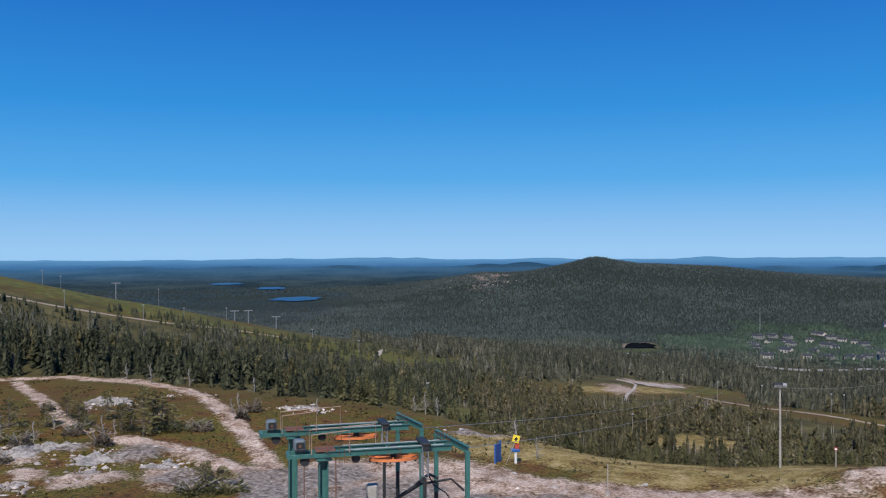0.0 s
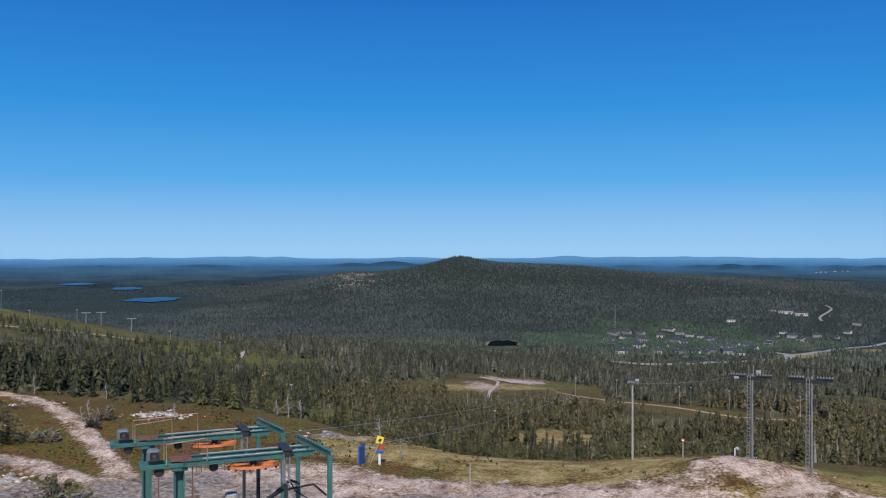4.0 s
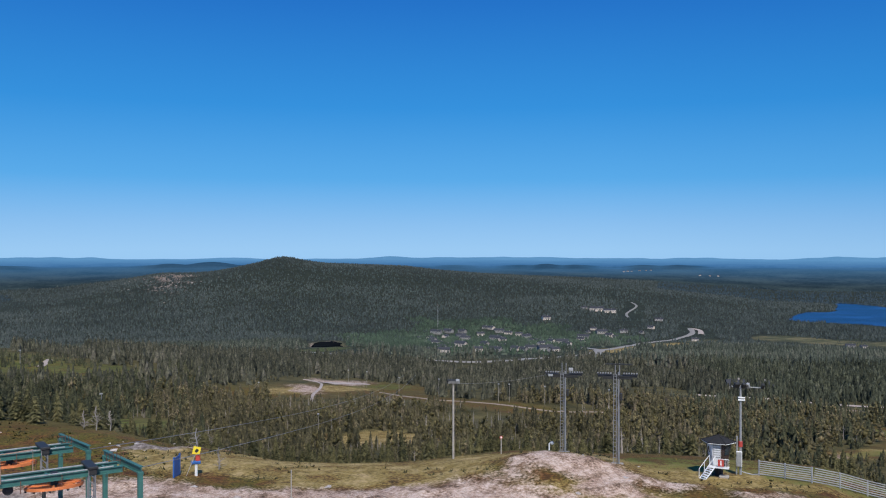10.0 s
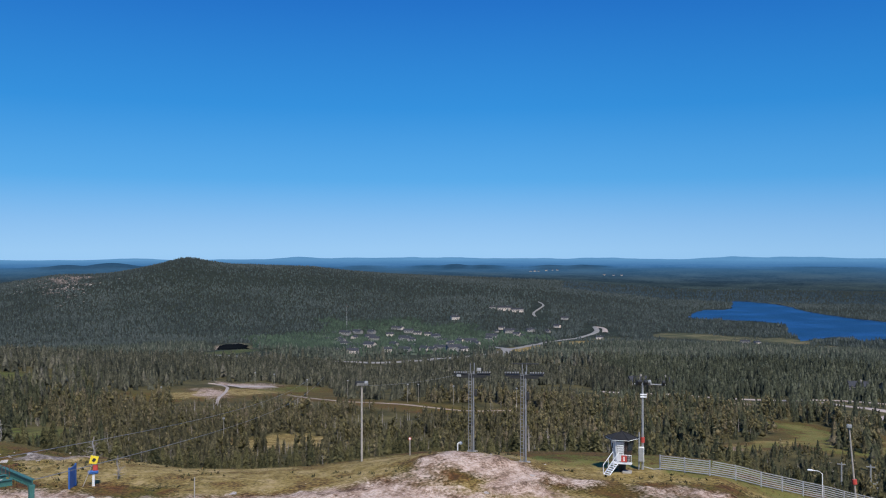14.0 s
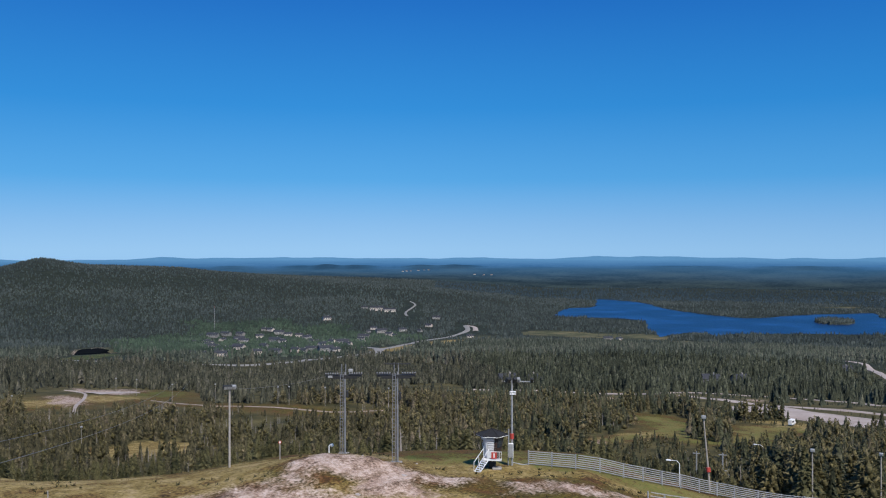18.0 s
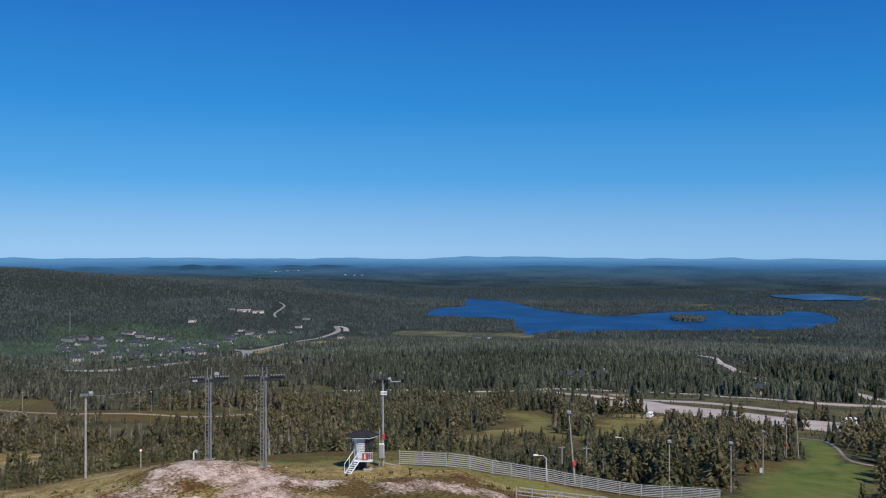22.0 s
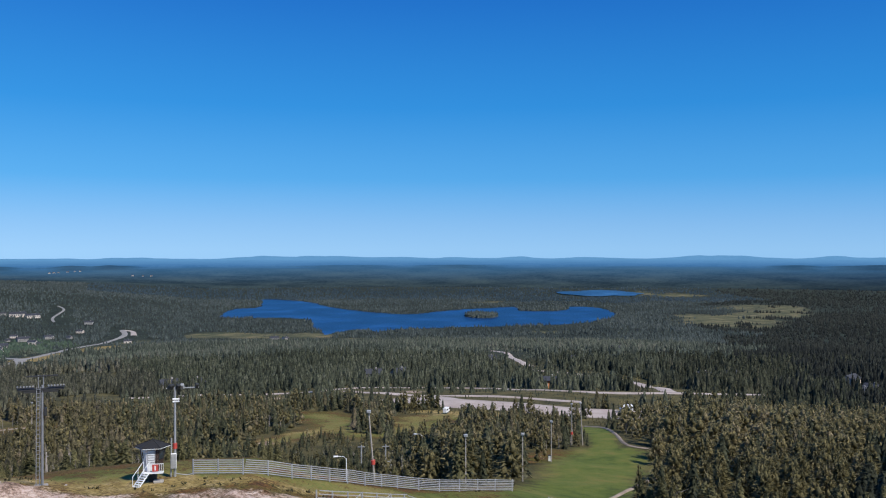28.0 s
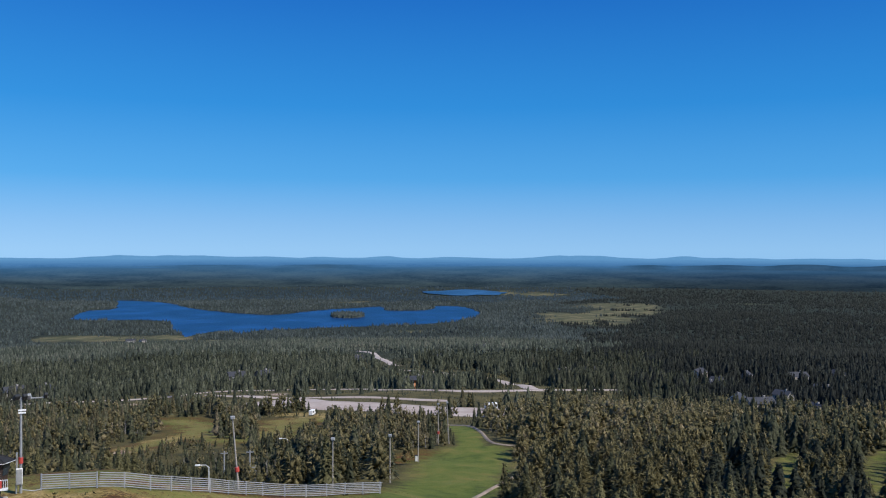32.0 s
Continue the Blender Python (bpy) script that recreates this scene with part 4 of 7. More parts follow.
def tree_sizes(x, y):
    """Stunted on the fell top, taller down the slope."""
    d = np.hypot(x, y)
    low = np.interp(d, [80, 130, 220, 400, 700], [1.5, 2.1, 2.9, 4.3, 6.0]) * grown(x, y)
    low = low * np.where((polar(x, y)[0] < -2) & (d > 280), 0.62, 1.0)
    return low + low * 1.0 * trng.random(len(x)) ** 1.4


ROUND_KINDS = [round_tree(prng, 5, 84) for k in range(9)]
BIG_ROUND = [round_tree(prng, 8, 190, 0.15) for k in range(9)]
BIG_KINDS = [skirt_tree(prng, 9, 9, 120, prng.uniform(0.5, 0.85)) for k in range(7)]


def slope_stand():
    """The slope below the fell top: the 300 nearest trees one by one, the rest as forest."""
    x, y = candidates(trng, 80, 270, 2.45)
    keep = wooded(x, y, 0.3) & (patchy(x, y) | (polar(x, y)[0] > 30) | (polar(x, y)[0] < 0)) & (trng.random(len(x)) < 1.0 / np.maximum(1, grown(x, y) - 0.35) ** np.where(polar(x, y)[0] > 66, 0.4, 1.2))
    x, y = x[keep], y[keep]
    order = np.argsort(np.hypot(x, y))
    near, rest = order[:300], order[300:]
    az, d = polar(x, y)
    pine = ((az > 67.3) & (az < 81 + 4 * fbm(x / 25, y / 25, 2, 49)) & (d < 240) & (trng.random(len(x)) < 0.8)) | (trng.random(len(x)) < np.interp(az, [-5, 20, 53, 55, 61, 63], [0.10, 0.38, 0.38, 0.65, 0.65, 0.38]))
    pines, rest = rest[pine[rest]], rest[~pine[rest]]
    big = ((grown(x, y) > 1.35) & (d < 158) & (az > 30)) | ((az < 0) & (d < 165))
    for some, kinds in ((pines[~big[pines]], ROUND_KINDS), (pines[big[pines]], BIG_ROUND)):
        t = tree_sizes(x[some], y[some]) * low_growth(x[some], y[some])
        scatter("pine_wood", kinds, x[some], y[some], t, t * 0.30 * (0.75 + 0.5 * trng.random(len(t))), PINE, trng, "bushy olive-brown pine wood on the upper slope")
    dark = (az[rest] < 2 + 3 * fbm(x[rest] / 20, y[rest] / 20, 2, 36)) | ((az[rest] > 36) & (trng.random(len(rest)) < 0.75))
    tall, flank, open_slope = rest[big[rest]], rest[dark & ~big[rest]], rest[~dark & ~big[rest]]
    for some, kinds, mat, label in ((flank, MID_KINDS, DARK_SPRUCE, "dense dark green spruce forest on the fell flank"), (open_slope, MID_KINDS, SPRUCE, "dense olive-green spruce forest on the upper slope"),
                                    (tall[az[tall] < 76], BIG_KINDS, DARK_SPRUCE, "tall dark spruces on the upper slope"), (tall[az[tall] >= 76], BIG_KINDS, EAST_SPRUCE, "tall spruces dimmed in colour on the eastern slope")):
        t = tree_sizes(x[some], y[some]) * low_growth(x[some], y[some])
        scatter("slope_forest", kinds, x[some], y[some], t, t * 0.245 * (0.75 + 0.5 * trng.random(len(t))), mat, trng, label)
    return x[near], y[near]


NEAR_X, NEAR_Y = slope_stand()
x, y = candidates(trng, 112, 345, 3.2, lo=-36.0, hi=5.0)
keep = wooded(x, y, 0.5)
x, y = x[keep], y[keep]
t = tree_sizes(x, y) * 0.7 * low_growth(x, y)
scatter("slope_forest", LOW_KINDS, x, y, t, t * 0.26 * (0.75 + 0.5 * trng.random(len(t))), DARK_SPRUCE, trng, "close young spruces between the taller trees of the fell flank")
x, y = candidates(trng, 270, 660, 4.1)
keep = wooded(x, y, 0.5) & (patchy(x, y) | (polar(x, y)[0] > 36))
x, y = x[keep], y[keep]
t = tree_sizes(x, y) * low_growth(x, y)
az = polar(x, y)[0] + 6 * fbm(x / 60, y / 60, 3, 47)
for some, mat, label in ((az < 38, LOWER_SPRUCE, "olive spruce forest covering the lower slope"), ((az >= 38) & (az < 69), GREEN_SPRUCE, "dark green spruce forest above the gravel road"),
                         ((az >= 69) & (az < 80), EAST_SPRUCE, "spruce forest dimmed in colour on the eastern lower slope"), (az >= 80, SHADE_SPRUCE, "spruce forest dimmed in colour round the slope cabins")):
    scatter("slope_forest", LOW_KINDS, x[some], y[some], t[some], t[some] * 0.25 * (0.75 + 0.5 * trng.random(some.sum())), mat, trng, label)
x, y = candidates(trng, 335, 376, 3.2, lo=-21.0, hi=-1.0)
keep = (fbm(x / 18, y / 11, 3, 43) > 0.06) & (track_distance(x, y, FELL_TRACK) > 2.5)
x, y = x[keep], y[keep]
t = 1.6 + 2.2 * trng.random(len(x))
scatter("shoulder_spruces", LOW_KINDS, x, y, t, t * 0.3, DARK_SPRUCE, trng, "loose clumps of small spruces along the fell track")


def village_wood(x, y):
    """The birch woods round the holiday village."""
    az, d = polar(x, y)
    return patch(x, y, 23.0, 1260, 230, 520) + 0.5 * fbm(x / 70, y / 70, 3, 19) > 0.12


def not_village(x, y):
    return ~village_wood(x, y)


def dim_east(x, y):
    """East of the ski slope, where the spruces take their shade-darkened colour."""
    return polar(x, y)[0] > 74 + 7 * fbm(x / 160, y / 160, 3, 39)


def light_wood(x, y):
    return not_village(x, y) & ~dim_east(x, y)


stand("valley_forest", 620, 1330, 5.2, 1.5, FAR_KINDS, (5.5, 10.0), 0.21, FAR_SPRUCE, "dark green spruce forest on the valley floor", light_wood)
stand("valley_forest", 600, 1500, 5.4, 1.7, FAR_KINDS, (5.5, 9.5), 0.22, SHADE_SPRUCE, "spruce forest dimmed in colour on the valley floor", dim_east)
stand("valley_forest", 1400, 2350, 5.2, 2.3, SMALL_KINDS, (4.5, 8.0), 0.30, SHADE_SPRUCE, "spruce forest dimmed in colour on the far valley floor", dim_east)
BIRCH_KINDS = [cone_tree(prng, 2, 5) for k in range(5)]
stand("birch_wood", 780, 1850, 5.2, 1.8, BIRCH_KINDS, (5.5, 9.5), 0.36, BIRCH, "fresh green birch wood round the holiday village", village_wood)
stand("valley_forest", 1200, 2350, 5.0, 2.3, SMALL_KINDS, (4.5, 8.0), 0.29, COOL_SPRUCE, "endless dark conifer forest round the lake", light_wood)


def left_plain(x, y):
    return polar(x, y)[0] < -7 + 2.5 * fbm(x / 200, y / 200, 2, 27) - np.clip((2500 - np.hypot(x, y)) / 400, 0, 2)


def plain_edge(x, y):
    """Where the far plain with haze-blue tree colour begins behind hill and lake."""
    az, d = polar(x, y)
    return left_plain(x, y) | ((az > 34) & (d > 2650 + 250 * fbm(x / 260, y / 260, 3, 37)))


def not_plain(x, y):
    return ~plain_edge(x, y)


def cool_far(x, y):
    return not_plain(x, y) & ~dim_east(x, y)


def hazy_far(x, y):
    return plain_edge(x, y) & ~dim_east(x, y)


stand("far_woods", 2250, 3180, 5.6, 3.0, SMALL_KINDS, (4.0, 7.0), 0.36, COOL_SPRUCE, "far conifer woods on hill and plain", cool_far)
stand("far_woods", 1700, 3180, 6.0, 3.2, SMALL_KINDS, (4.0, 7.5), 0.36, HAZY_SPRUCE, "far conifer plain with small lakes, haze-blue in its colour", hazy_far)
stand("far_woods", 2250, 3180, 6.0, 3.0, SMALL_KINDS, (4.0, 7.0), 0.36, SHADE_SPRUCE, "far conifer forest dimmed in colour on the plain", dim_east)


def island_wood():
    n = 420
    a, r = trng.random(n) * 6.283, np.sqrt(trng.random(n))
    az0, d0, across, along = ISLANDS[0]
    cx, cy = spot(az0, d0)
    ux, uy = spot(az0 + 90, 1.0)
    x, y = cx + ux * across * r * np.cos(a) + cx / d0 * along * r * np.sin(a), cy + uy * across * r * np.cos(a) + cy / d0 * along * r * np.sin(a)
    t = 7 + 5 * trng.random(n)
    scatter("island_wood", FAR_KINDS, x, y, t, t * 0.25, COOL_SPRUCE, trng, "dense dark spruces on a small lake island")


island_wood()
pool("island", ISLANDS[0][0], ISLANDS[0][1], ISLANDS[0][2] * 0.8, ISLANDS[0][3] * 0.8, DIRT, "small low wooded island in the lake", 0.6)

# ---- helpers for things ----
def part(name, bm, mat, parent=None, label=""):
    me = bpy.data.meshes.new(name)
    bm.to_mesh(me)
    bm.free()
    me.materials.append(mat)
    ob = new(name, me)
    ob.parent = parent
    return tagged(ob, label)


def slab(bm, x0, x1, y0, y1, z0, z1, bevel=0.0, m=None):
    """A box between two corners, with its edges taken off."""
    mat = Matrix.Translation(((x0 + x1) / 2, (y0 + y1) / 2, (z0 + z1) / 2)) @ Matrix.Diagonal((x1 - x0, y1 - y0, z1 - z0, 1))
    made = bmesh.ops.create_cube(bm, size=1, matrix=(m @ mat) if m else mat)["verts"]
    if bevel:
        edges = {e for v in made for e in v.link_edges}
        bmesh.ops.bevel(bm, geom=list(edges), offset=bevel, segments=1, affect="EDGES")
    return bm


def rod(bm, a, b, r, r2=None, sides=8):
    """A round bar from a to b, tapering to r2."""
    a, b = Vector(a), Vector(b)
    d = b - a
    m = Matrix.Translation((a + b) / 2) @ d.to_track_quat("Z", "Y").to_matrix().to_4x4()
    bmesh.ops.create_cone(bm, cap_ends=True, segments=sides, radius1=r, radius2=r if r2 is None else r2, depth=d.length, matrix=m)
    return bm


def bent(bm, points, r, sides=6):
    """One bent bar through the points."""
    pts, rows = [Vector(p) for p in points], []
    for i, p in enumerate(pts):
        d = (pts[min(i + 1, len(pts) - 1)] - pts[max(i - 1, 0)]).normalized()
        u = d.cross(Vector((0.31, 0.9, 0.2))).normalized()
        w = d.cross(u)
        rows.append([bm.verts.new(p + (u * math.cos(6.283 * k / sides) + w * math.sin(6.283 * k / sides)) * r) for k in range(sides)])
    for a, b in zip(rows, rows[1:]):
        for k in range(sides):
            j = (k + 1) % sides
            bm.faces.new((a[k], a[j], b[j], b[k]))
    bm.faces.new(rows[0][::-1])
    bm.faces.new(rows[-1])
    return bm


def ring(bm, centre, radius, thick, tall, n=28):
    """A flat hoop lying level."""
    cx, cy, cz = centre
    rows = []
    for k in range(n):
        a = 2 * math.pi * k / n
        c, s = math.cos(a), math.sin(a)
        rows.append([bm.verts.new((cx + c * r, cy + s * r, cz + z)) for r, z in ((radius - thick, -tall / 2), (radius, -tall / 2), (radius, tall / 2), (radius - thick, tall / 2))])
    for k in range(n):
        p, q = rows[k], rows[(k + 1) % n]
        for i in range(4):
            j = (i + 1) % 4
            bm.faces.new((p[i], p[j], q[j], q[i]))
    return bm


def base_at(name, az, d, label, category, sink=0.05, turn=0.0, group=""):
    """An Empty on the ground at an azimuth and distance; its y axis points away from the fell top."""
    x, y = spot(az, d)
    e = new(name)
    e.matrix_world = pose(x, y, float(height(x, y)) - sink, 0, 0, -az + turn)
    return tagged(e, label, category, group)


def paint(name, c, rough=0.55, metal=0.0, wear=0.35):
    return mottled(name, tuple(v * (1 - wear) for v in c), tuple(min(1, v * (1 + wear * 0.5)) for v in c), 2.5, rough, metal, fine=25)


TEAL = paint("weathered_teal_paint", (0.040, 0.140, 0.128))
ORANGE = paint("faded_orange_paint", (0.590, 0.178, 0.057))
PALE_RUST = paint("bleached_rusty_tube", (0.36, 0.24, 0.18), 0.85)
RUSTY = paint("rusty_plate", (0.16, 0.07, 0.045), 0.9)
STEEL = paint("galvanised_steel", (0.27, 0.28, 0.30), 0.5, 0.4)
GREY = paint("weathered_grey_metal", (0.33, 0.34, 0.35), 0.6, 0.2)
HOUSING = paint("blue_grey_housing", (0.115, 0.145, 0.165))
DARK = paint("dark_grease_metal", (0.022, 0.024, 0.026), 0.6)
WHITE = paint("white_paint", (0.74, 0.75, 0.76), 0.6, 0.0, 0.15)
RED = paint("red_paint", (0.50, 0.065, 0.050), 0.6)
BLUE = paint("blue_paint", (0.025, 0.11, 0.36), 0.5)
YELLOW = paint("yellow_paint", (0.80, 0.62, 0.04), 0.5, 0.0, 0.15)
BROWN = paint("dark_brown_boards", (0.050, 0.030, 0.024), 0.7)
ROOFING = paint("black_roofing_felt", (0.015, 0.015, 0.017), 0.95)
CONCRETE = paint("concrete", (0.32, 0.30, 0.28), 0.9)
WOODPOLE = paint("weathered_wooden_pole", (0.36, 0.33, 0.30), 0.85)
FENCE_GREY = paint("silvery_fence_boards", (0.36, 0.365, 0.38), 0.6, 0.1, 0.3)
CABIN_GLASS = paint("dark_window_glass", (0.02, 0.03, 0.04), 0.12)


# ---- ski lift return station ----
def lift_station(x, y, top, turn, posts, label):
    """A teal drive frame: mast, twin beams, control box, orange bullwheel, tension carriage and an end portal. posts: (x, y, dark foot?) of the portal's two legs."""
    ground = float(height(x, y))
    root = new("ski_lift_station")
    root.matrix_world = pose(x, y, ground - 0.1, 0, 0, turn)
    tagged(root, label, "ski lift", "lift stations on the fell top")
    h = top - ground + 0.1
    for side in (-0.5, 0.5):
        bm = bmesh.new()
        slab(bm, 1.2, 7.6, side - 0.09, side + 0.09, h - 0.03, h)
        slab(bm, 1.2, 7.6, side - 0.09, side + 0.09, h - 0.28, h - 0.25)
        slab(bm, 1.2, 7.6, side - 0.015, side + 0.015, h - 0.25, h - 0.03)
        part("beam", bm, TEAL, root)
        bm = bmesh.new()
        slab(bm, 2.2, 7.2, side - 0.05, side + 0.05, h, h + 0.05, 0.01)
        part("rail", bm, GREY, root, "bare grey steel running rail")
    for k in (2.6, 4.4, 6.9):
        bm = slab(bmesh.new(), k - 0.06, k + 0.06, -0.41, 0.41, h - 0.16, h - 0.06, 0.01)
        part("cross_brace", bm, TEAL, root)
    bm = bmesh.new()
    for x0, x1 in ((0.95, 1.01), (1.35, 1.41)):
        slab(bm, x0, x1, -0.24, 0.24, -0.4, h - 0.5, 0.01)
    slab(bm, 1.01, 1.35, 0.02, 0.08, -0.4, h - 0.5)
    slab(bm, 0.8, 1.55, -0.45, 0.45, h - 0.5, h - 0.28, 0.03)
    part("mast", bm, TEAL, root, "thick teal H-section mast")
    bm = slab(bmesh.new(), -0.6, 1.3, -0.5, -0.38, h - 0.3, h - 0.1, 0.01)
    slab(bm, -0.6, 1.3, 0.38, 0.5, h - 0.3, h - 0.1, 0.01)
    slab(bm, -0.62, -0.45, -0.5, 0.5, h - 0.32, h - 0.08, 0.01)
    part("drive_arm", bm, TEAL, root)
    bm = slab(bmesh.new(), 0.75, 1.75, -0.55, 0.55, h - 0.02, h + 0.03, 0.01)
    part("deck_plate", bm, RUSTY, root, "rust-brown steel deck plate")
    bm = slab(bmesh.new(), -0.28, 0.30, -0.30, 0.30, h, h + 0.56, 0.09)
    box = part("control_box", bm, HOUSING, root, "grey-blue drive housing with a rounded hood")
    bm = slab(bmesh.new(), -0.16, 0.22, -0.335, -0.303, h + 0.10, h + 0.46, 0.06)
    part("hatch", bm, DARK, box, "dark glass hatch")
    bm = slab(bmesh.new(), -0.04, 0.08, -0.35, -0.338, h + 0.22, h + 0.34, 0.02)
    part("warning_plate", bm, RUSTY, box, "small faded red warning plate")
    for px, pr in ((0.25, 0.24), (2.75, 0.22)):
        bm = bmesh.new()
        m = Matrix.Translation((px, -0.25, h - 0.48)) @ Matrix.Rotation(math.pi / 2, 4, "X")
        bmesh.ops.create_cone(bm, cap_ends=True, segments=16, radius1=pr, radius2=pr, depth=0.12, matrix=m)
        bmesh.ops.create_cone(bm, cap_ends=True, segments=16, radius1=pr * 0.4, radius2=pr * 0.4, depth=0.2, matrix=m)
        part("sheave", bm, DARK, root, "black rubber sheave")
    w = (4.7, 0.0, h - 0.62)
    bm = ring(ring(bmesh.new(), w, 1.25, 0.07, 0.13), (w[0], w[1], w[2] - 0.02), 1.12, 0.10, 0.05)
    tilt = Matrix.Translation(w) @ Matrix.Rotation(radians(-6.5), 4, "X") @ Matrix.Translation((-w[0], -w[1], -w[2]))
    bmesh.ops.transform(bm, matrix=tilt, verts=bm.verts[:])
    wheel = part("bullwheel", bm, ORANGE, root, "faded orange rope wheel")
    for k in range(6):
        a = k * math.pi / 3 + 0.3
        bm = bmesh.new()
        slab(bm, 0.1, 1.2, -0.05, 0.05, -0.05, 0.05, 0.01, tilt @ Matrix.Translation(w) @ Matrix.Rotation(a, 4, "Z"))
        part("spoke", bm, ORANGE, wheel)
    bm = rod(bmesh.new(), (w[0], w[1], w[2] - 0.2), (w[0], w[1], h), 0.16, sides=12)
    part("hub", bm, DARK, wheel, "dark greasy hub")
    for k in range(10):
        a = k * math.pi / 5
        bm = slab(bmesh.new(), -0.04, 0.04, -0.05, 0.05, -0.1, 0.0, 0.01,
                  tilt @ Matrix.Translation((w[0] + 1.2 * math.cos(a), w[1] + 1.2 * math.sin(a), w[2] - 0.05)) @ Matrix.Rotation(a, 4, "Z"))
        part("liner", bm, DARK, wheel)
    bm = slab(bmesh.new(), 6.0, 6.45, -0.85, 0.75, h + 0.06, h + 0.2, 0.03)
    slab(bm, 6.05, 6.4, -0.8, -0.6, h - 0.2, h + 0.06, 0.02)
    part("carriage", bm, DARK, root, "dark tension carriage lying across the beams")
    bm = bmesh.new()
    for dx, dy in ((0.0, -0.75), (0.28, -0.75), (0.0, -0.45), (0.28, -0.45)):
        rod(bm, (6.05 + dx, dy, h + 0.1), (6.05 + dx, dy, h - 1.5), 0.03)
    for k in range(5):
        z = h - 0.1 - 0.32 * k
        rod(bm, (6.05, -0.75, z), (6.33, -0.75, z - 0.3), 0.02)
        rod(bm, (6.05, -0.45, z), (6.33, -0.45, z - 0.3), 0.02)
    part("hanger", bm, STEEL, root, "grey lattice hanger")
    bm = rod(bmesh.new(), (6.18, -0.6, h - 1.5), (6.18, -0.6, -0.3), 0.09, sides=10)
    part("tension_tube", bm, DARK, root)
    (ax, ay, _), (bx, by, _) = posts
    bm = bmesh.new()
    m = Matrix.Translation((ax, ay, h + 0.02)) @ Matrix.Rotation(math.atan2(by - ay, bx - ax), 4, "Z")
    length = math.hypot(bx - ax, by - ay)
    slab(bm, -0.12, length + 0.12, -0.09, 0.09, 0.0, 0.04, 0, m)
    slab(bm, -0.12, length + 0.12, -0.09, 0.09, -0.3, -0.26, 0, m)
    slab(bm, -0.12, length + 0.12, -0.02, 0.02, -0.26, 0.0, 0, m)
    part("portal_beam", bm, TEAL, root)
    for px, py, dark in posts:
        bm = slab(bmesh.new(), px - 0.11, px + 0.11, py - 0.11, py + 0.11, h * 0.5 if dark else -0.3, h - 0.28, 0.015)
        leg = part("portal_leg", bm, TEAL, root)
        bm = slab(bmesh.new(), px - 0.13, px + 0.13, py - 0.13, py + 0.13, h - 0.34, h - 0.2, 0.01)
        part("gusset", bm, TEAL, leg)
        if dark:
            bm = slab(bmesh.new(), px - 0.1, px + 0.1, py - 0.1, py + 0.1, -0.3, h * 0.5, 0.015)
            part("dark_foot", bm, DARK, leg, "tarred lower end of the leg")
    for px, py, tall in ((1.9, -0.55, 0.9), (2.15, -0.55, 0.65), (3.2, -0.7, 0.55), (4.9, -0.7, 0.6), (1.6, 0.5, 1.3), (4.0, 0.55, 1.1)):
        bm = rod(bmesh.new(), (px, py, h - 0.6), (px, py, h - 0.6 + tall), 0.018, sides=5)
        part("rail_post", bm, RUSTY, root)
    for side, reach in ((0.62, 3.9), (-0.62, 2.4)):
        part("guard_rail", bent(bmesh.new(), [(0.55, side, h - 0.1), (0.55, side, h + 0.85), (reach, side, h + 1.0), (reach, side, h - 0.1)], 0.028, 5), PALE_RUST, root, "thin rusty guard rail")
        part("guard_post", rod(bmesh.new(), (reach * 0.55, side, h - 0.1), (reach * 0.55, side, h + 0.93), 0.02, sides=5), RUSTY, root)
    for k in range(7):
        part("mesh_wire", rod(bmesh.new(), (7.2 + k * 0.16, 0.9, h - 0.8), (7.2 + k * 0.16, 0.9, h + 0.35), 0.012, sides=4), RUSTY, root)
    for k in range(4):
        part("mesh_wire", rod(bmesh.new(), (7.15, 0.9, h - 0.75 + k * 0.35), (8.2, 0.9, h - 0.75 + k * 0.35), 0.012, sides=4), RUSTY, root)
    bm = bent(bmesh.new(), [(1.75, -0.4, h - 0.3), (1.75, -0.4, -0.3)], 0.03)
    part("cable_conduit", bm, RUSTY, root)
    bm = slab(bmesh.new(), 0.6, 1.75, -0.55, 0.55, -0.4, 0.3, 0.05)
    part("footing", bm, CONCRETE, root, "concrete footing")
    return root


TURN = math.degrees(math.atan2(1.88, 7.55))
fx, fy = spot(-9.36, 43.5)
rx, ry = spot(-11.14, 48.8)
lift_station(fx, fy, 140.2, TURN, [(7.63, 3.0, True), (8.2, -1.3, False)], "teal steel drag lift station with orange rope wheel on rock")
lift_station(rx, ry, 140.2, TURN + 1.2, [(7.7, 2.9, True), (8.25, -0.9, False)], "second teal drag lift station with an orange rope wheel behind")


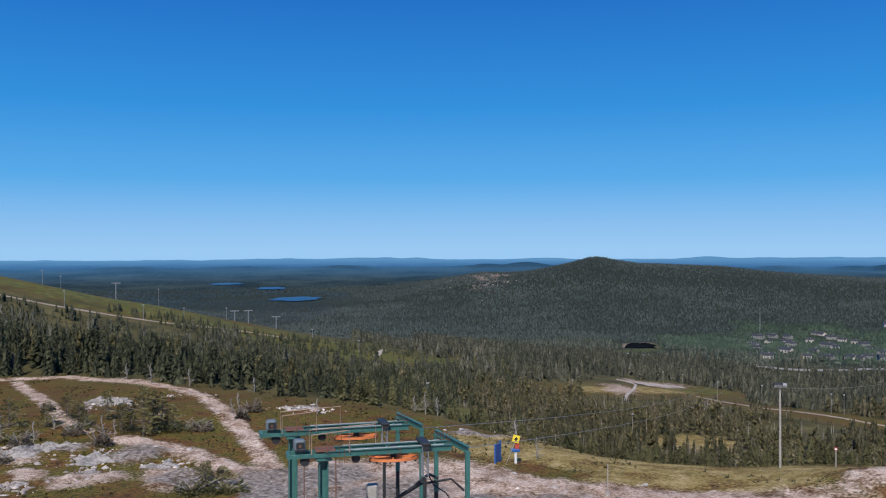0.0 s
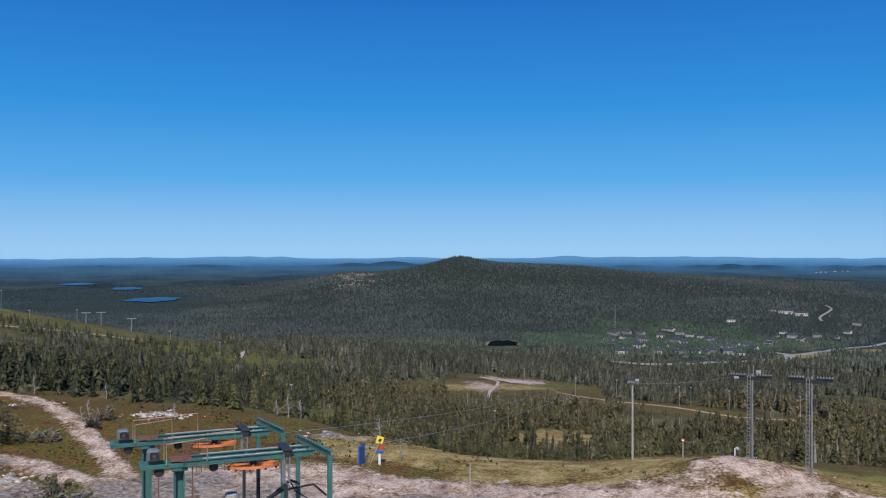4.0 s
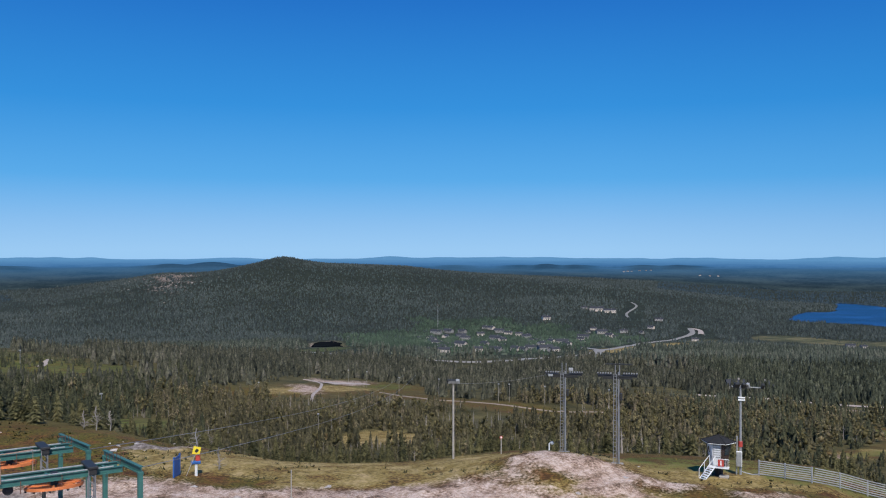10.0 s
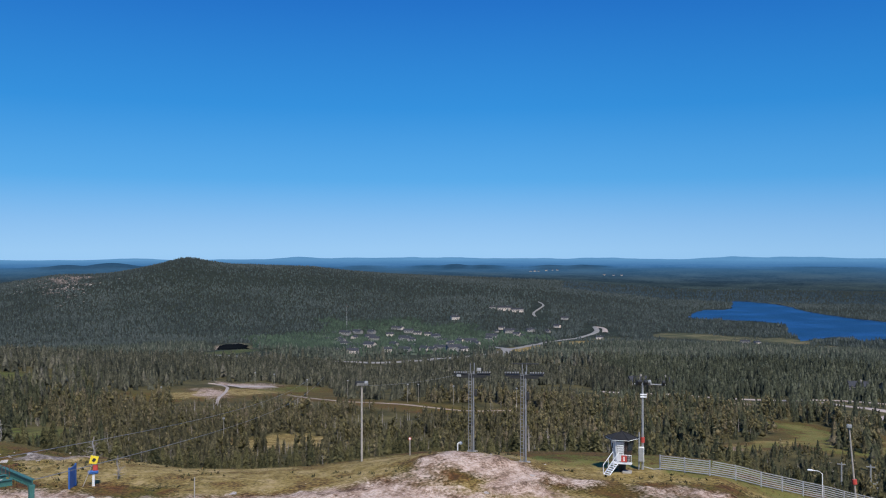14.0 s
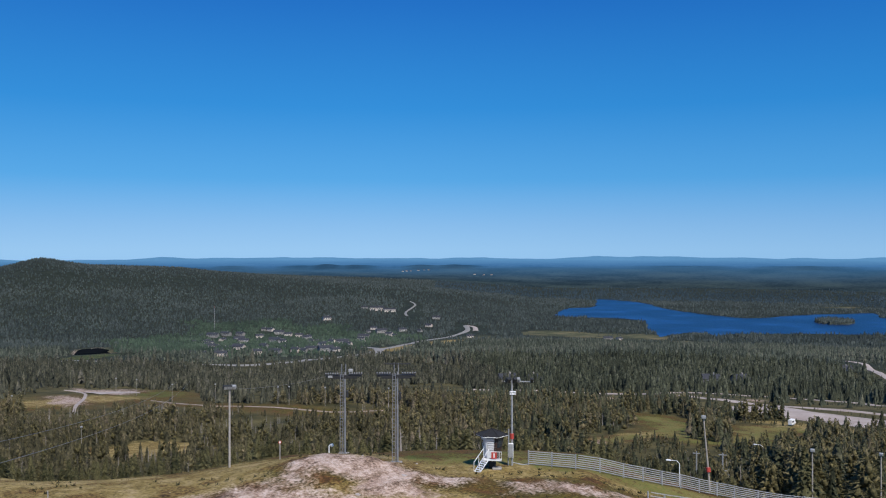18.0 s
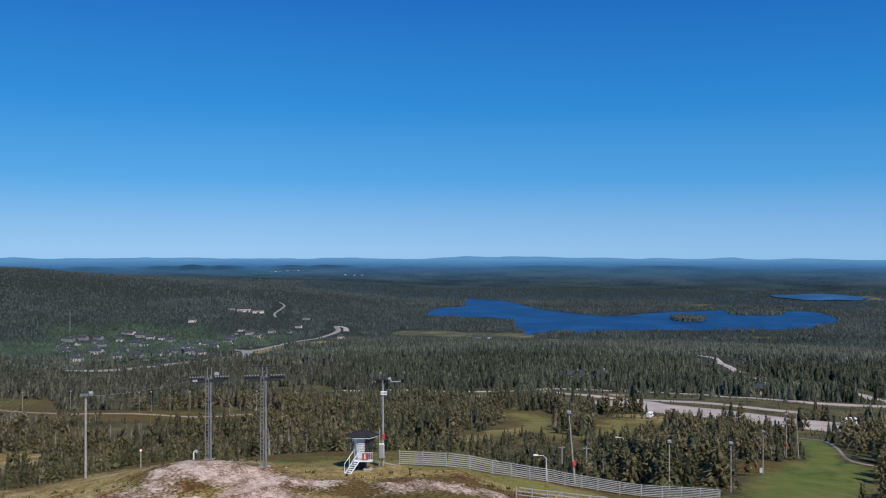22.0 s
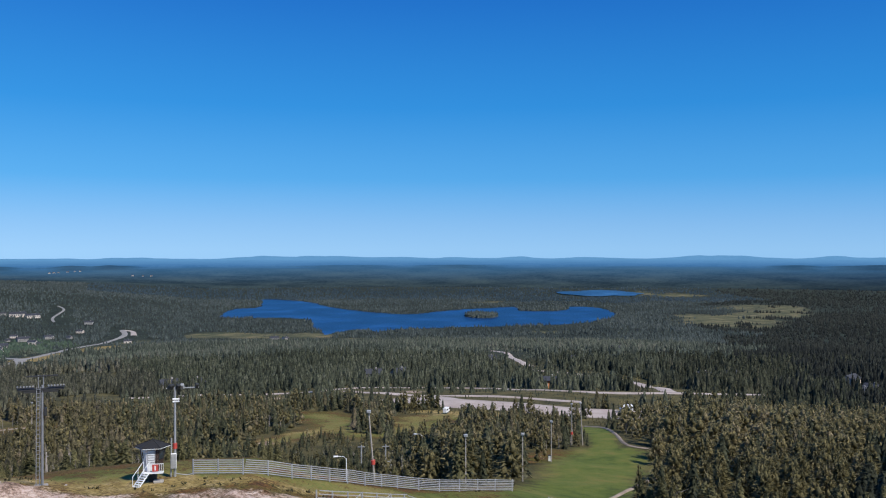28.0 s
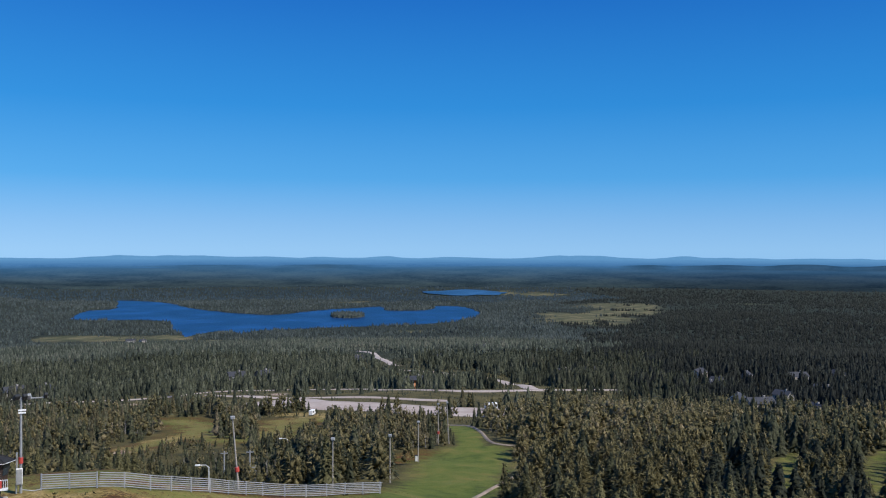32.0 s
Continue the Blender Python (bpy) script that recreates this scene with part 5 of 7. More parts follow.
def boom(az, d):
    """A dark folded arm of steel and hose lying between the lift legs."""
    root = base_at("folded_tow_boom", az, d, "dark folded steel tow boom standing on the rock beside the lift", "boom")
    z = 137.4 - float(height(*spot(az, d)))
    part("arm", bent(bmesh.new(), [(-1.6, 0, 0), (-0.9, 0, z - 0.6), (0.2, 0, z + 0.1), (1.0, 0.1, z + 0.75), (1.5, 0.2, z + 0.5)], 0.09), DARK, root)
    part("arm", bent(bmesh.new(), [(-0.9, 0.2, z - 0.7), (0.6, 0.2, z + 0.2), (2.2, 0.2, z + 0.45), (2.9, 0.3, z - 0.2)], 0.07), DARK, root)
    part("hose", bent(bmesh.new(), [(1.0, 0.1, z + 0.7), (1.25, 0, z + 0.2), (1.9, -0.1, z - 0.2), (2.4, 0, z - 0.9)], 0.04), DARK, root, "black hydraulic hose")
    part("foot", slab(bmesh.new(), -2.3, -1.7, -0.3, 0.3, -0.2, z + 0.3, 0.08), CONCRETE, root, "pale concrete counterweight")


boom(-2.2, 46.5)


# ---- lift towers ----
def lift_tower(az, d, tall, bar, label):
    root = base_at("lift_tower", az, d, label, "lift tower", group="lift towers on the mound")
    part("footing", slab(bmesh.new(), -0.5, 0.5, -0.5, 0.5, -0.5, 0.18, 0.05), CONCRETE, root, "grey concrete footing")
    part("column", rod(bmesh.new(), (0.1, 0, 0.1), (0.1, 0, tall), 0.10, 0.07, 10), STEEL, root)
    for s in (-0.34, -0.1):
        part("ladder_rail", rod(bmesh.new(), (s, -0.16, 0.2), (s + 0.04, -0.14, tall - 0.1), 0.028), STEEL, root)
    for k in range(24):
        z = 0.4 + k * (tall - 0.7) / 23
        part("rung", rod(bmesh.new(), (-0.33, -0.16, z), (-0.07, -0.16, z), 0.018, sides=6), STEEL, root)
    top = tall - 0.25
    bm = slab(bmesh.new(), -1.6, 1.6, -0.1, 0.1, top - 0.16, top + 0.02, 0.02)
    slab(bm, -1.2, 1.2, -0.07, 0.07, top - 0.32, top - 0.16, 0.02)
    part("crossarm", bm, DARK, root, "dark steel crossarm")
    for s in (-1, 1):
        bm = slab(bmesh.new(), s * 1.06 - 0.62, s * 1.06 + 0.62, -0.2, -0.13, top + 0.06, top + 0.16, 0.01)
        train = part("sheave_train", bm, DARK, root, "row of small rope rollers")
        for k in range(6):
            c = (s * 1.06 - 0.53 + k * 0.21, -0.17, top + 0.2)
            bm = bmesh.new()
            m = Matrix.Translation(c) @ Matrix.Rotation(math.pi / 2, 4, "X")
            bmesh.ops.create_cone(bm, cap_ends=True, segments=12, radius1=0.065, radius2=0.065, depth=0.07, matrix=m)
            part("roller", bm, STEEL, train)
    for s in (-0.18, 0.18):
        part("lifting_post", rod(bmesh.new(), (s, 0, top), (s, 0, tall + 0.75), 0.035), STEEL, root)
    if bar:
        part("lifting_bar", slab(bmesh.new(), -1.0, 1.2, -0.05, 0.05, tall + 0.62, tall + 0.72, 0.01), DARK, root)
    else:
        part("junction_box", slab(bmesh.new(), 0.4, 0.8, -0.2, 0.1, top + 0.3, top + 0.55, 0.03), GREY, root, "pale junction box")
        part("junction_box", slab(bmesh.new(), -1.4, -1.0, -0.3, -0.2, top - 0.2, top + 0.0, 0.02), GREY, root, "pale junction box")
    part("service_box", slab(bmesh.new(), 0.2, 0.42, -0.2, 0.1, tall * 0.7, tall * 0.7 + 0.6, 0.03), DARK, root, "dark service box")
    return root


lift_tower(28.2, 79.5, 7.4, False, "grey steel lift tower with ladder and rollers on gravel")
lift_tower(31.58, 74.5, 7.75, True, "grey steel lift tower with a lifting bar over its rope rollers")


# ---- poles with lamps ----
def flood_pole():
    root = base_at("floodlight_pole", 21.04, 80.5, "tall pale wooden floodlight pole at the grass edge", "light pole")
    part("pole", rod(bmesh.new(), (0, 0, -0.5), (0, 0, 7.05), 0.105, 0.08, 12), WOODPOLE, root)
    part("bracket", slab(bmesh.new(), -0.5, 0.35, -0.06, 0.06, 6.95, 7.05, 0.01), DARK, root)
    for x, tilt, mat in ((-0.38, 20, DARK), (0.05, -5, DARK), (0.36, -20, GREY)):
        bm = bmesh.new()
        slab(bm, -0.24, 0.24, -0.22, 0.12, 0.0, 0.34, 0.05, Matrix.Translation((x, 0, 7.02)) @ Matrix.Rotation(radians(tilt), 4, "Z") @ Matrix.Rotation(radians(25), 4, "X"))
        lamp = part("floodlight", bm, mat, root, "dark floodlight housing")
        bm = bmesh.new()
        slab(bm, -0.19, 0.19, -0.235, -0.222, 0.05, 0.29, 0, Matrix.Translation((x, 0, 7.02)) @ Matrix.Rotation(radians(tilt), 4, "Z") @ Matrix.Rotation(radians(25), 4, "X"))
        part("lens", bm, GREY, lamp)
    part("cable", bent(bmesh.new(), [(0.36, 0, 7.0), (0.28, -0.05, 6.0), (0.16, -0.1, 4.2)], 0.015), DARK, root)


def camera_mast():
    root = base_at("lamp_mast", 39.04, 76.8, "grey mast with floodlights, a red band and a white cabinet", "light pole")
    part("pole", rod(bmesh.new(), (0, 0, -0.4), (0, 0, 7.4), 0.105, 0.08, 12), GREY, root)
    part("pole_stay", rod(bmesh.new(), (-0.32, 0, -0.3), (-0.28, 0, 3.2), 0.06), GREY, root)
    part("crossarm", slab(bmesh.new(), -0.7, 1.9, -0.05, 0.05, 7.25, 7.33, 0.01), GREY, root)
    for x, y, w, mat, tip in ((-0.4, 0, 0.5, DARK, 40), (0.2, 0, 0.34, DARK, 20), (0.62, 0.1, 0.26, GREY, -15), (1.7, 0.1, 0.26, DARK, 10)):
        bm = bmesh.new()
        slab(bm, -w / 2, w / 2, -0.2, 0.1, -0.05, 0.42, 0.05, Matrix.Translation((x, y, 7.3)) @ Matrix.Rotation(radians(tip), 4, "Z") @ Matrix.Rotation(radians(35), 4, "X"))
        part("floodlight", bm, mat, root, "tilted floodlight")
    for z in (6.15, 6.35):
        part("sensor", slab(bmesh.new(), -0.2, 0.35, -0.16, -0.02, z, z + 0.12, 0.02), WHITE, root, "small white sensor box")
    part("antenna", rod(bmesh.new(), (-0.35, 0, 7.3), (-0.8, 0, 8.05), 0.02), DARK, root)
    part("band", rod(bmesh.new(), (0, 0, 2.35), (0, 0, 2.8), 0.17, sides=12), RED, root, "red marking band")
    bm = slab(bmesh.new(), -0.34, 0.12, -0.3, -0.1, 0.75, 2.0, 0.03)
    cab = part("cabinet", bm, WHITE, root, "white electric cabinet")
    part("door", slab(bmesh.new(), -0.3, 0.08, -0.325, -0.302, 0.8, 1.95, 0.01), GREY, cab)
    part("cable", bent(bmesh.new(), [(0.1, 0, 0.3), (0.9, 0.0, 0.12), (1.7, 0.05, 0.22)], 0.04), GREY, root)


flood_pole()
camera_mast()


def street_lamp(az, d, tall, kind, lean=0.0, label="slim pale lamp post on the slope"):
    root = base_at("street_lamp", az, d, label, "street lamp", 0.2, group="lamp posts on the slope")
    x = math.tan(radians(lean)) * tall
    part("post", rod(bmesh.new(), (0, 0, -0.3), (x, 0, tall), 0.10 if tall > 6 else 0.055, 0.07 if tall > 6 else 0.04, 10), WOODPOLE if tall > 4 else WHITE, root)
    if kind == "arm":
        part("arm", bent(bmesh.new(), [(x, 0, tall - 0.05), (x - 0.25, 0, tall + 0.2), (x - 0.8, -0.2, tall + 0.28)], 0.03), WHITE, root)
        part("lamp_head", slab(bmesh.new(), x - 1.25, x - 0.78, -0.31, -0.09, tall + 0.2, tall + 0.34, 0.05), WHITE, root, "white lamp head")
    else:
        part("lamp_head", slab(bmesh.new(), x - 0.24, x + 0.24, -0.32, 0.12, tall - 0.05, tall + 0.28, 0.06), GREY, root, "grey floodlight head")
    if kind == "band":
        f = 0.28
        part("band", rod(bmesh.new(), (x * f, 0, tall * f), (x * (f + 0.06), 0, tall * (f + 0.06)), 0.24, sides=12), RED, root, "red warning band")
    return root


street_lamp(51.4, 97, 7.8, "band", -5.0, "tall leaning pale lamp post with a red band")
street_lamp(49.54, 86.0, 2.3, "arm", 0, "white curved street lamp behind the fence")
street_lamp(54.5, 128, 6.0, "arm", 0, "white curved street lamp among spruces")
street_lamp(57.25, 108, 6.3, "flood")
street_lamp(60.95, 122, 6.6, "flood")
street_lamp(62.85, 147, 6.8, "flood", 0, "tall lamp post with a service box on brown heath")
street_lamp(64.2, 173, 8.0, "band", 0, "lamp post with a red band beside the ski run")
street_lamp(64.9, 172, 8.2, "flood", -3)


# ---- lookout hut ----
def lookout_hut():
    root = base_at("lookout_hut", 37.75, 75.8, "small hexagonal lift hut with black roof and white front stairs", "hut", turn=-6)
    root.scale = (0.87, 0.87, 0.92)
    z0, z1, r0, r1 = 1.1, 3.22, 0.80, 1.2

    def corner(k, r, z):
        a = math.radians(60 * k)
        return Vector((r * math.cos(a), r * math.sin(a), z))

    def face_panel(k, u0, u1, v0, v1, out, thick):
        """A panel on wall k (between corners k and k + 1), in shares of its width and height, standing out from it."""
        bm = bmesh.new()
        n = (corner(k, 1, 0) + corner(k + 1, 1, 0)).normalized()

        def at(u, v, o):
            lo, hi = corner(k, r0, z0).lerp(corner(k + 1, r0, z0), u), corner(k, r1, z1).lerp(corner(k + 1, r1, z1), u)
            return lo.lerp(hi, v) + n * o
        vs = [bm.verts.new(at(u, v, o)) for o in (out, out + thick) for u, v in ((u0, v0), (u1, v0), (u1, v1), (u0, v1))]
        for f in ((3, 2, 1, 0), (4, 5, 6, 7), (0, 1, 5, 4), (1, 2, 6, 5), (2, 3, 7, 6), (3, 0, 4, 7)):
            bm.faces.new([vs[i] for i in f])
        return bm
    for k in range(6):
        white = k in (3, 4)
        wall = part("wall", face_panel(k, 0.0, 1.0, 0, 1, -0.06, 0.06), WHITE if white else BROWN, root, "white boarded wall" if white else "dark brown boarded wall")
        for u in np.linspace(0.08, 0.92, 6):
            part("batten", face_panel(k, u - 0.012, u + 0.012, 0.02, 0.98, 0.003, 0.012), WHITE if white else BROWN, wall)
    part("corner_panel", face_panel(3, 0.0, 0.26, 0, 1, 0.017, 0.012), BROWN, root, "dark brown corner boarding")
    part("corner_panel", face_panel(4, 0.80, 1.0, 0, 1, 0.017, 0.012), BROWN, root, "dark brown corner boarding")
    door = part("door", face_panel(3, 0.30, 0.80, 0.0, 0.86, 0.02, 0.035), WHITE, root, "pale grey door with a window")
    part("pane", face_panel(3, 0.44, 0.66, 0.52, 0.78, 0.06, 0.01), CABIN_GLASS, door)
    part("door_handle", face_panel(3, 0.72, 0.75, 0.36, 0.42, 0.06, 0.03), DARK, door)
    win = part("window", face_panel(4, 0.15, 0.76, 0.35, 0.9, 0.02, 0.03), GREY, root, "shuttered window with white slats")
    for k in range(5):
        part("slat", face_panel(4, 0.17, 0.74, 0.38 + 0.1 * k, 0.45 + 0.1 * k, 0.052, 0.02), WHITE, win)
    win = part("window", face_panel(5, 0.15, 0.85, 0.45, 0.85, 0.02, 0.02), CABIN_GLASS, root, "dark side window")
    bm = bmesh.new()
    apex = bm.verts.new((0, 0, z1 + 0.5))
    eave = [bm.verts.new(corner(k, 1.6, z1 - 0.02)) for k in range(6)]
    low = [bm.verts.new(corner(k, 1.58, z1 - 0.1)) for k in range(6)]
    for k in range(6):
        j = (k + 1) % 6
        bm.faces.new((apex, eave[k], eave[j]))
        bm.faces.new((eave[k], low[k], low[j], eave[j]))
    bm.faces.new(low[::-1])
    roof = part("roof", bm, ROOFING, root, "low black felt pyramid roof")
    for k in range(6):
        part("fascia", rod(bmesh.new(), corner(k, 1.57, z1 - 0.09), corner(k + 1, 1.57, z1 - 0.09), 0.03, sides=6), WHITE, roof, "white fascia board")
        part("hip", rod(bmesh.new(), corner(k, 1.6, z1), (0, 0, z1 + 0.51), 0.03, sides=5), ROOFING, roof)
    part("cap", rod(bmesh.new(), (0, 0, z1 + 0.44), (0, 0, z1 + 0.58), 0.12, 0.05), ROOFING, roof)
    bm = rod(bmesh.new(), (0, 0, z0 - 0.12), (0, 0, z0), 0.9, 0.95, 6)
    part("floor", bm, BROWN, root)
    part("plinth", rod(bmesh.new(), (0, 0, -0.3), (0, 0, z0 - 0.12), 0.38, 0.42, 8), DARK, root, "dark plinth under the hut")
    part("footing", slab(bmesh.new(), 0.1, 1.0, -0.9, -0.2, -0.3, 0.28, 0.08), CONCRETE, root, "pale concrete block")
    land = part("landing", slab(bmesh.new(), -0.85, 1.05, -1.35, -0.72, z0 - 0.1, z0, 0.01), WHITE, root, "white railed landing")
    for x in np.linspace(0.1, 1.05, 7):
        part("baluster", rod(bmesh.new(), (x, -1.33, z0), (x, -1.33, z0 + 0.72), 0.018, sides=5), WHITE, land)
    part("handrail", rod(bmesh.new(), (0.05, -1.33, z0 + 0.74), (1.08, -1.33, z0 + 0.74), 0.03), WHITE, land)
    part("warning_sign", slab(bmesh.new(), 0.08, 0.62, -1.375, -1.355, z0 + 0.1, z0 + 0.7, 0.01), RED, root, "red square sign with a white mark")
    part("sign_mark", slab(bmesh.new(), 0.29, 0.41, -1.385, -1.378, z0 + 0.2, z0 + 0.6), WHITE, root)
    top, foot = Vector((-0.45, -1.05, z0)), Vector((-1.25, -2.1, 0.05))
    side = (foot - top).cross(Vector((0, 0, 1))).normalized() * 0.36
    stairs = part("stair", rod(bmesh.new(), top + side, foot + side, 0.045, sides=6), WHITE, root, "steep white wooden stairs")
    part("stringer", rod(bmesh.new(), top - side, foot - side, 0.045, sides=6), WHITE, stairs)
    for k in range(7):
        c = foot.lerp(top, (k + 0.5) / 7)
        bm = bmesh.new()
        rodded = Matrix.Translation(c) @ side.to_track_quat("X", "Z").to_matrix().to_4x4()
        slab(bm, -0.36, 0.36, -0.11, 0.11, -0.02, 0.02, 0, rodded)
        part("tread", bm, WHITE, stairs)
    for s in (side, -side):
        up = Vector((0, 0, 0.9))
        part("stair_rail", rod(bmesh.new(), top + s + up, foot + s + up, 0.03, sides=6), WHITE, stairs)
        for f in (0.0, 0.5, 1.0):
            c = top.lerp(foot, f) + s
            part("rail_post", rod(bmesh.new(), c, c + up, 0.025, sides=6), WHITE, stairs)


lookout_hut()


# ---- fences ----
def fence_line(points, tall, rails, label, step=2.3, braces=()):
    """Posts and level boards along (azimuth, distance) points on the ground."""
    pts = [Vector((*spot(*p), 0)) for p in points]
    way = []
    for a, b in zip(pts, pts[1:]):
        n = max(1, round((b - a).length / step))
        way += [a.lerp(b, k / n) for k in range(n)]
    way.append(pts[-1])
    for p in way:
        p.z = float(height(p.x, p.y))
    root = new("fence")
    root.location = way[0]
    tagged(root, label, "fence")
    way = [p - way[0] for p in way]
    for p in way:
        part("post", slab(bmesh.new(), p.x - 0.05, p.x + 0.05, p.y - 0.05, p.y + 0.05, p.z - 0.3, p.z + tall + 0.04, 0.01), FENCE_GREY, root)
    for i, (a, b) in enumerate(zip(way, way[1:])):
        d = b - a
        m = Matrix.Translation(a) @ d.to_track_quat("X", "Z").to_matrix().to_4x4()
        for k in range(rails):
            z = 0.16 + (tall - 0.2) * k / (rails - 1)
            bm = slab(bmesh.new(), -0.03, d.length + 0.03, -0.085, -0.055, z - 0.034, z + 0.034, 0, m)
            part("board", bm, FENCE_GREY, root)
        if i in braces:
            part("brace", rod(bmesh.new(), a + Vector((0, 0, 0.1)), b + Vector((0, 0, tall)), 0.035), FENCE_GREY, root)


fence_line([(40.1, 76.9), (43.1, 76.5), (46.1, 79.5), (49.6, 83.5), (52.8, 89.5), (56.8, 93.5), (60.2, 98)], 1.25, 7, "long silvery board fence following the slope edge")
fence_line([(47.6, 70.5), (50.5, 75.5), (53.2, 79.5), (55.4, 79.0), (57.6, 74)], 1.3, 5, "short silvery board fence with diagonal braces", 1.9, (2, 4, 6, 8))
fence_line([(62.5, 92), (66.5, 97)], 0.9, 3, "low grey fence at the top of the ski run")


# ---- signs and small posts ----
def small_things():
    root = base_at("panel_sign", 3.55, 74.3, "narrow blue panel on two posts seen edge-on", "sign", turn=72)
    part("panel", slab(bmesh.new(), -0.75, 0.75, -0.03, 0.03, 0.15, 1.75, 0.01), BLUE, root)
    for x in (-0.72, 0.72):
        part("post", slab(bmesh.new(), x - 0.06, x + 0.06, -0.06, 0.06, -0.3, 1.85, 0.01), BLUE, root)
    root = base_at("warning_sign", 4.45, 74.4, "yellow square warning sign leaning on a thin pole", "sign")
    part("pole", rod(bmesh.new(), (-0.55, 0, -0.2), (0.3, 0, 1.9), 0.03), WOODPOLE, root)
    bm = slab(bmesh.new(), -0.3, 0.3, -0.05, -0.03, -0.32, 0.32, 0.01, Matrix.Translation((0.38, 0, 2.15)) @ Matrix.Rotation(radians(14), 4, "Y"))
    plate = part("plate", bm, YELLOW, root, "bright yellow plate with a dark symbol")
    bm = slab(bmesh.new(), -0.1, 0.12, -0.058, -0.052, -0.14, 0.14, 0.03, Matrix.Translation((0.38, 0, 2.15)) @ Matrix.Rotation(radians(40), 4, "Y"))
    part("symbol", bm, DARK, plate)
    root = base_at("padded_post", 4.72, 74.6, "short pale post with red and blue crash padding", "post")
    part("post", rod(bmesh.new(), (0, 0, -0.3), (0, 0, 1.2), 0.12, 0.11, 10), WHITE, root)
    part("pad", slab(bmesh.new(), -0.42, 0.36, -0.2, 0.2, 1.02, 1.28, 0.06), BLUE, root, "blue pad")
    part("pad", slab(bmesh.new(), -0.05, 0.32, -0.16, 0.16, 1.25, 1.95, 0.06), RED, root, "dark red pad")
    part("guide_arm", bent(bmesh.new(), [(0, 0, 1.9), (-0.12, 0, 2.4), (0.05, 0, 2.7), (-0.08, 0, 3.6)], 0.03), GREY, root)
    root = base_at("marker_pole", 10.63, 65.8, "thin grey marker pole on gravel", "pole")
    part("pole", rod(bmesh.new(), (0, 0, -0.3), (0, 0, 2.35), 0.045, 0.04), WOODPOLE, root)
    part("stones", rod(bmesh.new(), (0, 0, -0.1), (0, 0, 0.3), 0.3, 0.12, 7), CONCRETE, root)
    root = base_at("marker_post", 24.15, 82.5, "thin post with a round red and white marker", "post")
    part("post", rod(bmesh.new(), (0, 0, -0.3), (0, 0, 1.6), 0.05), WOODPOLE, root)
    part("marker", rod(bmesh.new(), (0, -0.05, 1.62), (0, 0.03, 1.62), 0.14, sides=14), RED, root, "red and white disc")
    part("disc", rod(bmesh.new(), (0, -0.06, 1.62), (0, -0.052, 1.62), 0.095, sides=14), WHITE, root)
    root = base_at("ventilation_pipe", 27.25, 83, "short white bent ventilation pipe in the grass", "pipe")
    part("pipe", bent(bmesh.new(), [(0, 0, -0.2), (0, 0, 0.85), (0.14, 0, 1.0), (0.3, 0, 0.95)], 0.07, 8), WHITE, root)
    part("hood", rod(bmesh.new(), (0.2, 0, 1.02), (0.34, 0, 0.82), 0.16, 0.13, 10), WHITE, root)
    root = base_at("snow_marker", 38.05, 64.8, "small red and white marker cone lying on gravel", "marker")
    part("cone", rod(bmesh.new(), (0, 0, 0.12), (0.5, 0, 0.2), 0.2, 0.06, 10), RED, root)
    part("foot", rod(bmesh.new(), (-0.12, 0, 0.12), (0.0, 0, 0.12), 0.24, sides=10), WHITE, root)
    for az, d, tall in ((50.6, 138, 4.5), (52.15, 132, 4.5), (52.5, 131, 2.3)):
        root = base_at("utility_post", az, d, "grey wooden utility post with a short crossarm", "post", group="utility posts behind the fence")
        part("post", rod(bmesh.new(), (0, 0, -0.3), (0, 0, tall), 0.12, 0.1), GREY, root)
        part("crossarm", slab(bmesh.new(), -0.55, 0.55, -0.05, 0.05, tall - 0.35, tall - 0.22, 0.01), GREY, root)


small_things()

# ---- fell-top trees, shrubs and stones ----
def single_tree(rng, tall, wide, fronds, label):
    root = tagged(new("spruce"), label, "tree", "spruces along the upper slope")
    v, f, _ = skirt_tree(rng, 11, 10, fronds * 2, rng.uniform(0.55, 0.9), 0.06)
    mesh_object("crown", [(x * wide, y * wide, z * tall) for x, y, z in v], f, NEAR_SPRUCE, root)
    mesh_object("trunk", *stem(tall), BARK, root)
    return root


def near_trees():
    """Eight shapes of stunted spruce, each repeated along the edge of the fell top."""
    rng = random.Random(31)
    shapes = [(4.0, 0.82, 110), (4.0, 1.0, 120), (3.4, 0.7, 90), (3.8, 1.2, 130), (4.2, 0.9, 110), (3.0, 1.2, 120), (4.4, 0.76, 110), (3.2, 0.85, 90)]
    words = ["slender dark green spruce on the forest edge", "dense olive spruce on the forest edge", "small narrow spruce on the forest edge", "broad bushy spruce on the forest edge"]
    models = [single_tree(rng, *s, words[i % 4]) for i, s in enumerate(shapes)]
    used = set()
    z = height(NEAR_X, NEAR_Y)
    for i in range(len(NEAR_X)):
        az, d = polar(NEAR_X[i], NEAR_Y[i])
        k = rng.randrange(8)
        if az > 62 and k in (2, 6):
            k = 3
        size = float(np.interp(d, [80, 100, 130], [0.42, 0.62, 0.85]) * grown(NEAR_X[i], NEAR_Y[i])) * (0.7 + 0.6 * rng.random())
        m = pose(NEAR_X[i], NEAR_Y[i], z[i] - 0.1, rng.uniform(-4, 4), rng.uniform(-4, 4), rng.random() * 360)
        if k not in used:
            used.add(k)
            models[k].matrix_world = m @ Matrix.Diagonal((size, size, size, 1))
        else:
            c = copy_thing(models[k], m)
            c.scale = (size, size, size)


near_trees()


